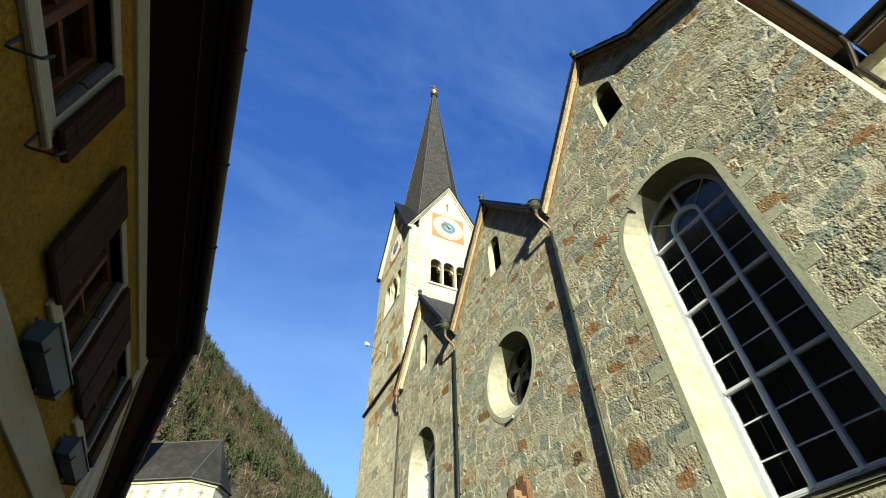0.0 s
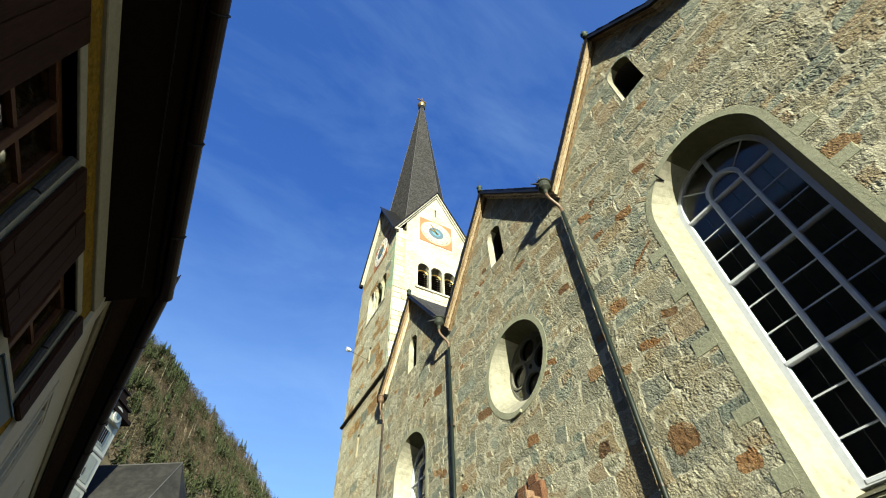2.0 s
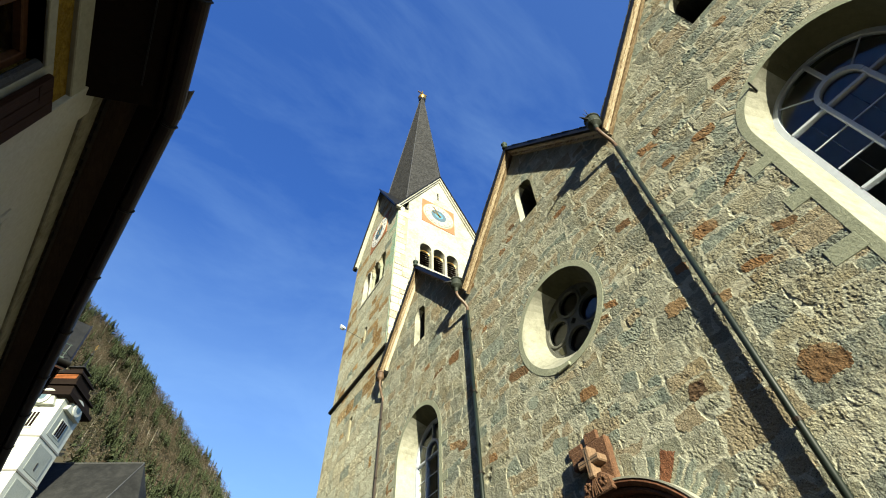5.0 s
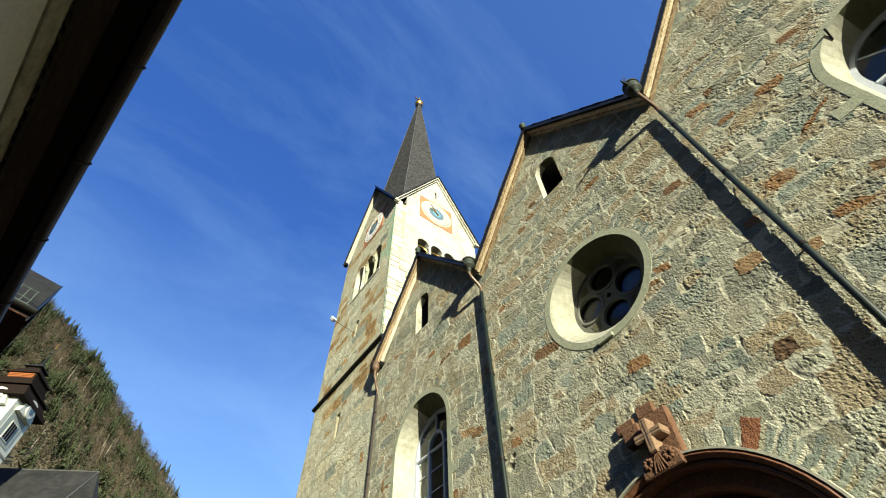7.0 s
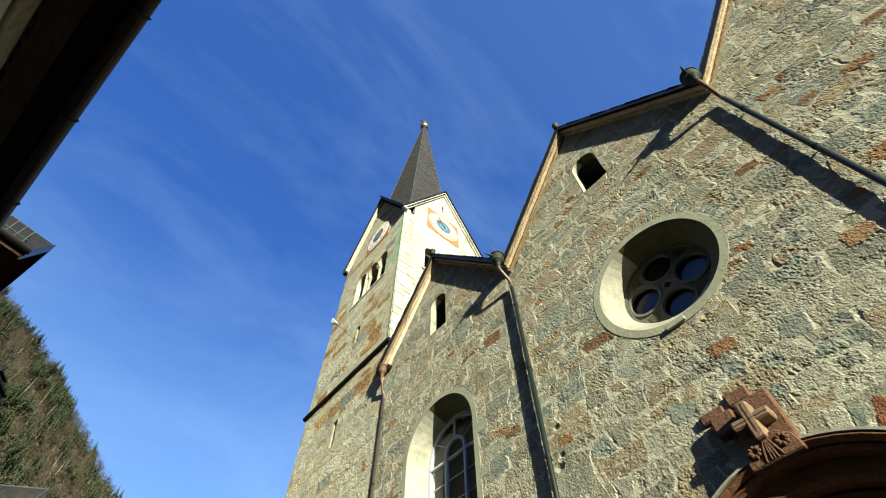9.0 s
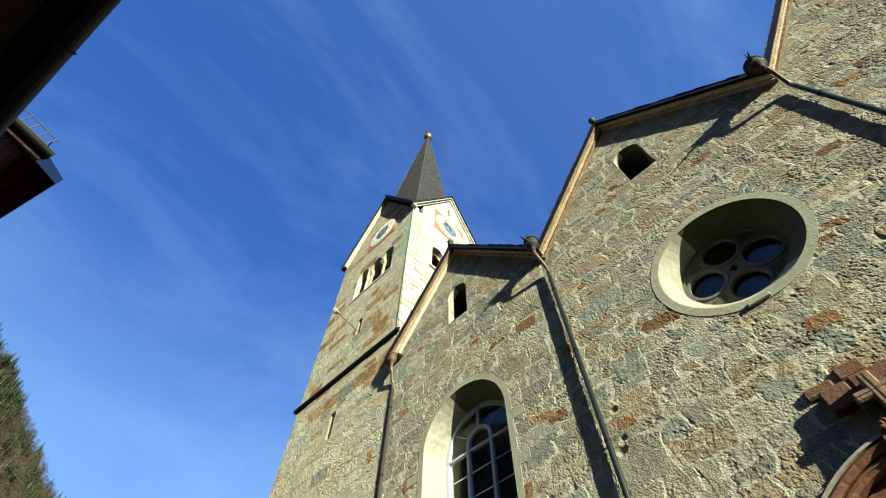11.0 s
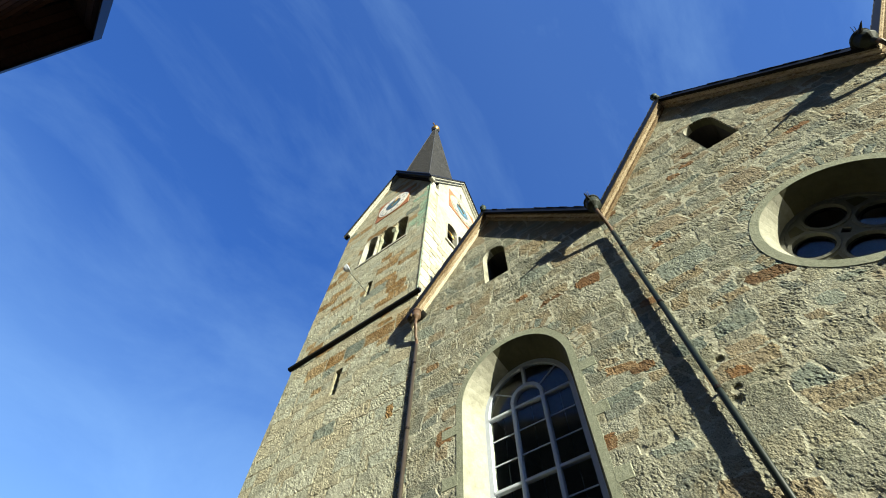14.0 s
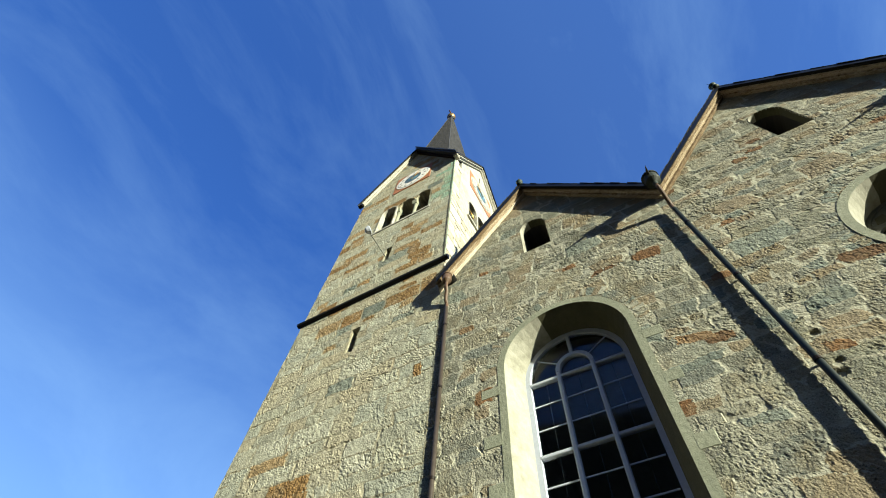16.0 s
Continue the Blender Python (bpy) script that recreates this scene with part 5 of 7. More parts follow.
# ---- rainwater heads and pipes ----
def rain_head(y, ypipe, z, reach=0.40, spike=True, off=0.09, metal=None, size=1.0):
    head = thing("rainwater_head", (FX, ypipe, 0), "dark copper rain funnel with a long downpipe on the church wall", "downpipe", "downpipes of the church")
    x = FX - reach
    bm = bmesh.new()
    lathe(bm, (x, y, z), [(q * size, h) for q, h in ((0.05, -0.28), (0.06, -0.16), (0.15, -0.08), (0.16, -0.06), (0.16, 0.12), (0.185, 0.13), (0.185, 0.17), (0.15, 0.17))], 18)
    part("funnel", bm, M_NECK if metal else M_FUNNEL, head, "brown copper funnel" if metal else "blackened green copper funnel")
    bm = bmesh.new()
    rows = []
    for xx in (FX + 0.5, FX - reach + 0.05):
        rows.append([(xx, y + 0.16 * math.sin(a), z + 0.22 - 0.16 * math.cos(a)) for a in np.linspace(-1.5, 1.5, 9)] + [(xx, y + 0.145 * math.sin(a), z + 0.22 - 0.145 * math.cos(a)) for a in np.linspace(1.5, -1.5, 9)])
    vs = ring(bm, rows)
    bm.faces.new(vs[0][::-1])
    bm.faces.new(vs[-1])
    part("valley_gutter", bm, M_SHEET, head)
    px = FX - off
    bm = bmesh.new()
    tube(bm, [(x, y, z - 0.27), (x, y, z - 0.36), (x + 0.05, y + (ypipe - y) * 0.2, z - 0.46), (px - 0.06, ypipe, z - 0.66), (px, ypipe, z - 0.76), (px, ypipe, z - 0.95)], 0.042, 10)
    part("swan_neck", bm, M_NECK, head, "brown copper swan neck")
    bm = bmesh.new()
    tube(bm, [(px, ypipe, z - 0.9), (px, ypipe, 0.1)], 0.044, 12)
    pipe = part("pipe", bm, metal or M_PIPE, head, "brown copper downpipe" if metal else "dark green-brown downpipe", True)
    zz = z - 1.6
    while zz > 0.5:
        bm = bmesh.new()
        tube(bm, [(px, ypipe, zz), (px, ypipe, zz + 0.05)], 0.052, 12)
        box(bm, px, FX + 0.03, ypipe - 0.012, ypipe + 0.012, zz + 0.01, zz + 0.04)
        part("bracket", bm, M_COPPER, pipe)
        zz -= 1.9
    if spike:
        bm = bmesh.new()
        tube(bm, [(x, y, z + 0.1), (x - 0.12, y - 0.03, z + 0.32), (x - 0.20, y - 0.05, z + 0.42)], [0.012, 0.008, 0.003], 6)
        tube(bm, [(x - 0.05, y, z + 0.15), (x - 0.26, y, z + 0.22)], [0.012, 0.004], 6)
        tube(bm, [(x - 0.1, y + 0.02, z + 0.1), (x - 0.25, y + 0.03, z + 0.02), (x - 0.42, y + 0.04, z - 0.08)], [0.05, 0.03, 0.006], 6)
        part("spike", bm, M_IRON, head)


V12, V23 = (AXES[0] + AXES[1]) / 2, (AXES[1] + AXES[2]) / 2
rain_head(V12 + 0.06, V12 + 0.03, VALLEY + 0.15)
rain_head(V23 + 0.06, V23 + 0.03, VALLEY + 0.10)
rain_head(TOWER_Y - 0.30, TOWER_Y - 0.22, VALLEY + 0.25, 0.22, False, 0.015, M_OLDPIPE, 0.72)

M_KNOB = material("verdigris_knob", [(0.012, 0.018, 0.012), (0.04, 0.06, 0.04)], 0.6, fine=20, spec=0.3)
for ay in AXES:
    fin = thing("roof_finial", (FX - 0.26, ay, APEX + 0.15), "small dark metal knob with a spike on the gable", "finial", "gable finials")
    bm = bmesh.new()
    lathe(bm, (FX - 0.26, ay, APEX + 0.12), [(0.09, 0), (0.09, 0.08), (0.045, 0.11), (0.045, 0.15), (0.09, 0.18), (0.105, 0.24), (0.07, 0.29), (0.015, 0.32)], 14)
    part("knob", bm, M_KNOB, fin, "green-black metal knob", True)
    bm = bmesh.new()
    tube(bm, [(FX - 0.26, ay, APEX + 0.42), (FX - 0.26, ay, APEX + 0.72)], [0.012, 0.004], 6)
    part("spike", bm, M_IRON, fin)

# downpipe and eave at the near corner
corner_pipe = thing("corner_downpipe", (9.9, CORNER - 0.13, 0), "brown copper downpipe between the nave and its wing", "downpipe", "downpipes of the church")
bm = bmesh.new()
tube(bm, [(9.85, CORNER - 0.40, 12.42), (9.85, CORNER - 0.38, 12.1), (9.88, CORNER - 0.25, 11.75), (9.9, CORNER - 0.13, 11.45), (9.9, CORNER - 0.13, 0.1)], 0.06, 10)
part("pipe", bm, M_COPPER, corner_pipe)
for z in (10.6, 8.4, 6.2, 4.0):
    bm = bmesh.new()
    tube(bm, [(9.9, CORNER - 0.13, z), (9.9, CORNER - 0.13, z + 0.06)], 0.075, 10)
    part("bracket", bm, M_COPPER, corner_pipe)
bm = bmesh.new()
tube(bm, [(FX - 0.3, CORNER - 0.42, 12.50), (9.95, CORNER - 0.42, 12.50)], 0.075, 10)
part("eave_gutter", bm, M_SHEET, church, "dark metal eave gutter")
for k in range(3):
    bm = bmesh.new()
    box(bm, FX + 0.05, 10.0, CORNER - 0.34 + k * 0.115, CORNER - 0.235 + k * 0.115, 12.30, 12.33)
    part("soffit_board", bm, M_BROWNWOOD, church, "brown eaves soffit board")

# the wing that joins the nave's southern flank
wing = thing("church_wing", (10.5, -4.0, 0), "pale stone church wing with dark deep eaves", "church")
bm = bmesh.new()
box(bm, 10.5, 11.1, -9.0, CORNER - 0.01, 0, 12.1)
part("wing_wall", bm, M_MORTAR, wing)
bm = bmesh.new()
box(bm, 11.1, 18.0, -9.0, -8.4, 0, 12.1)
part("wing_wall", bm, M_MORTAR, wing)
bm = bmesh.new()
q = [(10.02, 12.12), (10.02, 12.36), (14.3, 15.5), (18.4, 12.36), (18.4, 12.12), (14.3, 15.2)]
prism(bm, [(x, -9.3, z) for x, z in q], [(x, CORNER - 0.45, z) for x, z in q])
part("wing_roof", bm, M_SHINGLE, wing, "dark slate roof")
bm = bmesh.new()
box(bm, 10.04, 10.5, -9.2, CORNER - 0.46, 12.04, 12.10)
part("soffit", bm, M_BROWNWOOD, wing, "dark brown soffit")
bm = bmesh.new()
tube(bm, [(9.94, -9.3, 12.36), (9.94, CORNER - 0.4, 12.36)], 0.085, 10)
part("gutter", bm, M_SHEET, wing, "dark metal gutter")


# ---- tower details ----
def build_tower_stones():
    rng = random.Random(21)
    stones = []
    holes = tower_holes("west")
    rise = (T_TOP - T_EAVE) / (TCY - TY0)
    z = 0.05
    while z < T_TOP:
        h = rng.choice((0.26, 0.32, 0.4, 0.46, 0.54))
        y = TY0 - rng.uniform(0, 0.3)
        while y < TY1:
            w = rng.uniform(0.35, 1.2)
            j = lambda: rng.uniform(-0.02, 0.02)
            poly = [(y, z + j()), (y + w + j(), z + j()), (y + w + j(), z + h + j()), (y, z + h + j())]
            cz = z + h / 2
            p = 0.22 if 13.3 < cz < 17.8 else 0.16 if 11.9 < cz <= 13.3 else 0.14 if cz > 17.8 else 0.05
            u = rng.random()
            mat = M_RUST_T if u < p else M_BLUE if u < p + 0.04 else M_ASHLAR
            if y < TY0 + 0.01 and 18.3 < cz < 23.6:
                mat = M_VERDI
            stones.append((poly, mat, "ashlar_block", rng.uniform(-0.002, 0.005), rng.choice((0.5, 0.7, 0.9, 1.1))))
            y += w
        z += h

    for y, z, w, h in ((18.05, 12.72, 0.6, 0.34), (18.75, 12.86, 0.7, 0.26), (17.95, 12.2, 0.4, 0.24), (19.9, 12.05, 0.5, 0.2), (18.0, 9.1, 0.3, 0.5), (20.3, 6.9, 0.6, 0.3), (19.0, 14.2, 0.7, 0.26)):
        stones.append((lump(y, z, w, h, 0.02, rng), M_RUST_T, "ashlar_block", 0.003, 0.9))

    def inside(y, z):
        ok = (z < T_TOP - rise * np.abs(y - TCY) - 0.02) & ~((z > BAND_Z + 0.02) & (z < BAND_Z + 0.18))
        for loop in holes:
            odd = np.zeros(y.shape, bool)
            for (y0, z0), (y1, z1) in zip(loop, loop[1:] + loop[:1]):
                if z0 != z1:
                    odd ^= ((z0 > z) != (z1 > z)) & (y < (y1 - y0) * (z - z0) / (z1 - z0) + y0)
            ok &= ~odd
        return ok

    ys = np.linspace(TY0 + 0.002, TY1, 170)
    zs = np.concatenate([np.linspace(0, 4.0, 60)[:-1], np.linspace(4.0, 14.0, 330)[:-1], np.linspace(14.0, T_TOP, 330)])
    ranked = sorted(range(len(stones)), key=lambda k: abs(stones[k][0][0][1] - 9.0))
    chosen = set(ranked[:290])
    rough_wall(tower_west, ys, zs, inside, lambda y, z: (y, z), stones, lambda a, b, o: (TX0 - o, a, b), M_OLDMORTAR, 90, lambda name, k: k in chosen, 1.25, 0.016)
    # limewashed blocks of the flank that rises over the nave roof
    v, f = [], []
    z = 11.0
    while z < 18.6:
        h = rng.uniform(0.28, 0.5)
        x = TX0 + 0.004
        while x < TX1 - 0.1:
            w = rng.uniform(0.3, 0.8)
            m = stone_mesh([(x, z), (min(TX1, x + w), z), (min(TX1, x + w), z + h), (x, z + h)], 0.012, rng.uniform(0.012, 0.03), rng, lambda a, b, o: (a, TY0 - o, b), 0.12)
            if m:
                o = len(v)
                v.extend(m[0])
                f.extend([tuple(i + o for i in q) for q in m[1]])
            x += w
        z += h
    while z < T_EAVE:
        h = rng.uniform(0.3, 0.5)
        w = rng.uniform(0.3, 0.75)
        m = stone_mesh([(TX0 + 0.004, z), (TX0 + w, z), (TX0 + w, z + h), (TX0 + 0.004, z + h)], 0.012, 0.02, rng, lambda a, b, o: (a, TY0 - o, b), 0.12)
        o = len(v)
        v.extend(m[0])
        f.extend([tuple(i + o for i in q) for q in m[1]])
        z += h
    me = bpy.data.meshes.new("whitewashed_masonry")
    me.from_pydata(v, [], f)
    me.materials.append(M_WHITESTONE)
    ob = new("whitewashed_masonry", me)
    ob.parent = tower_south
    tagged(ob, "whitewashed stone blocks", kind="stuff")


def face_map(face):
    if face == "west":
        return lambda a, b, o: (TX0 - o, a, b)
    return lambda a, b, o: (a, TY0 - o, b)


def flat(bm, loop, to3d, o0, o1):
    prism(bm, [to3d(a, b, o1) for a, b in loop], [to3d(a, b, o0) for a, b in loop])


def build_clock(face, c, cz, size, white=M_WHITE):
    to = face_map(face)
    clock = part("clock_field", (lambda b: (flat(b, [(c - size, cz - size), (c + size, cz - size), (c + size, cz + size), (c - size, cz + size)], to, -0.01, 0.022), b)[1])(bmesh.new()),
                 M_ORANGE, tower, "terracotta painted clock field")
    for name, r, o, mat in (("outer_ring", 0.97, 0.030, M_GOLD2), ("white_face", 0.93, 0.036, white), ("thin_ring", 0.84, 0.042, M_CLOCKBLUE), ("white_disc", 0.82, 0.048, white),
                            ("blue_ring", 0.46, 0.056, M_CLOCKBLUE), ("inner_disc", 0.26, 0.064, M_SKYBLUE)):
        bm = bmesh.new()
        flat(bm, circle(c, cz, r * size, 36), to, 0.0, o)
        part(name, bm, mat, clock)
    for k in range(12):
        a = k * math.pi / 6
        bm = bmesh.new()
        d, nrm = (math.cos(a), math.sin(a)), (-math.sin(a), math.cos(a))
        q = [(c + (r * d[0] + t * nrm[0]) * size, cz + (r * d[1] + t * nrm[1]) * size) for r, t in ((0.62, -0.035), (0.76, -0.035), (0.76, 0.035), (0.62, 0.035))]
        flat(bm, q, to, 0.03, 0.056)
        part("hour_mark", bm, M_CLOCKGREY, clock)
    for a, ln, wd, mat in ((118, 0.62, 0.05, M_GOLD), (155, 0.42, 0.06, M_GOLD)):
        bm = bmesh.new()
        d, nrm = (math.cos(radians(a)), math.sin(radians(a))), (-math.sin(radians(a)), math.cos(radians(a)))
        q = [(c + (r * d[0] + t * nrm[0]) * size, cz + (r * d[1] + t * nrm[1]) * size) for r, t in ((-0.15, -wd), (ln, -wd * 0.4), (ln + 0.08, 0), (ln, wd * 0.4), (-0.15, wd))]
        flat(bm, q, to, 0.07, 0.085)
        part("clock_hand", bm, mat, clock, "gilded clock hand")


def build_belfry(face, c, sill, spring, half, pitch):
    to = face_map(face)
    bm = bmesh.new()
    flat(bm, [(c - pitch - half - 0.14, sill - 0.13), (c + pitch + half + 0.14, sill - 0.13), (c + pitch + half + 0.14, sill), (c - pitch - half - 0.14, sill)], to, -0.1, 0.09 if face == "south" else 0.03)
    part("belfry_sill", bm, M_WHITE, tower)
    for d in (-pitch, 0, pitch):
        # on the west only the sunlit end is lined, its brightness in the white
        if face == "west" and d < pitch:
            continue
        bm = bmesh.new()
        o, i = arch(c + d, half + 0.05, sill, spring, 14), arch(c + d, half - 0.004, sill, spring, 14)
        rows = [[to(a, b, -0.25) for a, b in i], [to(a, b, 0.02) for a, b in i], [to(a, b, 0.02) for a, b in o], [to(a, b, -0.05) for a, b in o]]
        ring(bm, rows, False)
        part("arch_lining", bm, M_WHITE, tower, "white arch lining")
    for d in (-pitch, 0, pitch) if face == "south" else ():
        for k in range(9):
            z = sill + 0.1 + k * (spring - sill - 0.2) / 8
            bm = bmesh.new()
            q = [(c + d - half + 0.01, z), (c + d + half - 0.01, z), (c + d + half - 0.01, z + 0.02), (c + d - half + 0.01, z + 0.02)]
            prism(bm, [to(a, b - 0.07, -0.18) for a, b in q], [to(a, b + 0.07, -0.36) for a, b in q])
            part("louvre", bm, M_DARKWOOD, tower, "dark wooden louvre")
        bm = bmesh.new()
        tube(bm, [to(c + d + (half - 0.05) * math.cos(t), sill + 1.18 + 0.24 * math.sin(t), -0.12) for t in np.linspace(0.2, math.pi - 0.2, 9)], 0.028, 6)
        part("gilt_scroll", bm, M_GOLD, tower, "gilded scroll over the louvres")
    for s in (-1, 1):
        m = c + s * pitch / 2
        back = 0.07 if face == "south" else 0.2
        p = to(m, sill, -back)
        top = spring - sill
        cap = 0.0 if face == "south" else 0.24
        bm = bmesh.new()
        lathe(bm, (p[0], p[1], sill), [(0.09, 0), (0.09, 0.08), (0.06, 0.12), (0.055, top - cap - 0.2), (0.09, top - cap - 0.06), (0.09, top - cap)] if face == "south" else
              [(0.11, 0), (0.11, 0.09), (0.075, 0.15), (0.066, top - cap - 0.16), (0.10, top - cap - 0.05), (0.10, top - cap)], 12)
        column = part("colonnette", bm, M_WHITE if face == "south" else M_BAND, tower)
        if cap:
            bm = bmesh.new()
            lo = [to(m - 0.1, sill + top - cap, -0.32), to(m + 0.1, sill + top - cap, -0.32), to(m + 0.1, sill + top - cap, -0.08), to(m - 0.1, sill + top - cap, -0.08)]
            hi = [to(m - 0.11, sill + top + 0.02, -0.45), to(m + 0.11, sill + top + 0.02, -0.45), to(m + 0.11, sill + top + 0.02, -0.03), to(m - 0.11, sill + top + 0.02, -0.03)]
            prism(bm, hi, lo)
            part("impost", bm, M_BAND, column, "grey stone impost block")


def build_tower_gables():
    """Oversailing verges of the gables: white soffits, moulded edge, thin metal on top."""
    rise = (T_TOP - T_EAVE) / (TCY - TY0)
    for face, c, h, overs in (("west", TCY, TCY - TY0, (0.32, 0.18)), ("south", TCX, TCX - TX0, (0.20, 0.20))):
        to = face_map(face)
        for s in (-1, 1):
            over = overs[s > 0]
            e = h + (0.12 if s == 1 else 0.16)
            slab = lambda up, low, end: [(c, T_TOP + up), (c + s * end, T_TOP + up - rise * end), (c + s * end, T_TOP + low - rise * end), (c, T_TOP + low)]
            bm = bmesh.new()
            flat(bm, slab(0.13, -0.02, e), to, 0.0, over)
            # near west verge: dark clad edge, and its underside's shade in the colour
            dark = face == "west" and s == -1
            verge = part("gable_verge", bm, M_SHEET if dark else M_WHITE, tower, "dark clad verge, its underside's shade in the colour" if dark else "white plastered oversailing verge")
            bm = bmesh.new()
            flat(bm, slab(-0.024, -0.20, e - 0.14), to, 0.0, over * 0.45)
            part("cornice_moulding", bm, M_DARKWOOD if dark else M_WHITE, verge)
            bm = bmesh.new()
            flat(bm, slab(0.24, 0.135, e + 0.06), to, 0.0, over + 0.07)
            part("verge_metal", bm, M_SHEET, verge, "thin dark metal edge")
            if s == -1 and face == "west":
                continue
            bm = bmesh.new()
            ez = T_TOP - rise * e
            q = [(c + s * (e - 0.22), ez - 0.04), (c + s * (e + 0.06), ez - 0.04), (c + s * (e + 0.06), ez + 0.14), (c + s * (e - 0.22), ez + 0.14)]
            flat(bm, q, to, 0.03, over + 0.03)
            part("verge_foot", bevelled(bm, 0.03), M_SHEET if face == "west" and s == 1 else M_WHITE, verge)


M_RUST_T = masonry("tower_rust_stone", [(0.22, 0.135, 0.05), (0.26, 0.17, 0.07), (0.29, 0.21, 0.105), (0.20, 0.125, 0.048)], (0.55, 1.5), 20, 0.018, stain=[((0.36, 0.31, 0.2), 0.5, 0.75)], stain_scale=2.0, stain_amount=0.7)
M_VERDI = masonry("copper_stained_stone", [(0.24, 0.34, 0.25), (0.30, 0.36, 0.26), (0.36, 0.37, 0.27)], (0.7, 1.3), 20, 0.018, stain=[((0.13, 0.33, 0.24), 0.45, 0.65)], stain_scale=1.6)
M_WHITESTONE = material("whitewashed_stone", [(0.20, 0.17, 0.11), (0.36, 0.335, 0.26), (0.45, 0.425, 0.355)], 0.88, large=1.6, fine=14, bump=0.02, pits=0.012, pit_scale=10, per_piece=0.2)
M_GOLD2 = material("ochre_ring", [(0.30, 0.18, 0.07), (0.36, 0.24, 0.11)], 0.7)
M_SKYBLUE = material("pale_blue_paint", [(0.06, 0.16, 0.24), (0.10, 0.22, 0.30)], 0.6)
build_clock("south", TCX - 0.05, 23.88, 1.07)
build_clock("west", TCY - 0.25, 23.27, 1.0, material("clock_enamel", [(0.68, 0.66, 0.60), (0.78, 0.76, 0.70)], 0.45, large=2, fine=10))
build_belfry("south", TCX - 0.05, 18.95, 20.47, 0.345, 0.8)
build_belfry("west", TCY - 0.28, 18.45, 20.12, 0.37, 0.83)
build_tower_gables()
# a near-black sheet is added in each slit for its inner shade
for y0, y1, z0, z1 in ((20.12, 20.38, 10.85, 11.8), (19.9, 20.14, 15.35, 16.25)):
    bm = bmesh.new()
    box(bm, TX0 + 0.30, TX0 + 0.33, y0, y1, z0, z1)
    part("slit_board", bm, M_DARK, tower, "dark sheet for the shade in the stair slit")

flood = thing("floodlight", (TX0 - 0.1, 20.05, 15.45), "small floodlight on a long bracket arm", "lamp")
bm = bmesh.new()
tube(bm, [(TX0 + 0.02, 19.97, 15.42), (5.24, 20.08, 15.76)], 0.010, 6)
part("arm", bm, M_SHEET, flood)
bm = bmesh.new()
lathe(bm, (0, 0, 0), [(0.05, -0.10), (0.11, -0.06), (0.15, 0.06), (0.13, 0.08), (0.12, 0.05), (0.03, 0.0)], 14)
bmesh.ops.transform(bm, matrix=pose(5.2, 20.1, 15.8, 60, 0, 20), verts=bm.verts)
part("lamp_head", bm, M_FRAME, flood, "pale grey metal lamp head")

conductor = thing("lightning_conductor", (TX0 - 0.03, TY0 - 0.03, 0), "green copper lightning conductor on the tower corner", "cable")
bm = bmesh.new()
tube(bm, [(TX0 - 0.03, TY0 - 0.03, 13.6), (TX0 - 0.035, TY0 - 0.03, 18), (TX0 - 0.03, TY0 - 0.035, 22.6)], 0.008, 6)
part("wire", bm, material("verdigris", [(0.24, 0.36, 0.28), (0.36, 0.46, 0.36)], 0.7), conductor)

build_tower_stones()
build_rubble()


# ---- the ochre house ----
def frame_map(origin, turn):
    """Along the wall, out from it, up: to the world. turn: degrees the wall leans from north to west."""
    a = radians(turn)
    d, n = Vector((-math.sin(a), math.cos(a))), Vector((math.cos(a), math.sin(a)))
    return lambda s, o, z: (origin[0] + d.x * s + n.x * o, origin[1] + d.y * s + n.y * o, z)


def block(bm, to, s0, s1, o0, o1, z0, z1):
    q = [(s0, z0), (s1, z0), (s1, z1), (s0, z1)]
    prism(bm, [to(s, o0, z) for s, z in q], [to(s, o1, z) for s, z in q])
    return bm


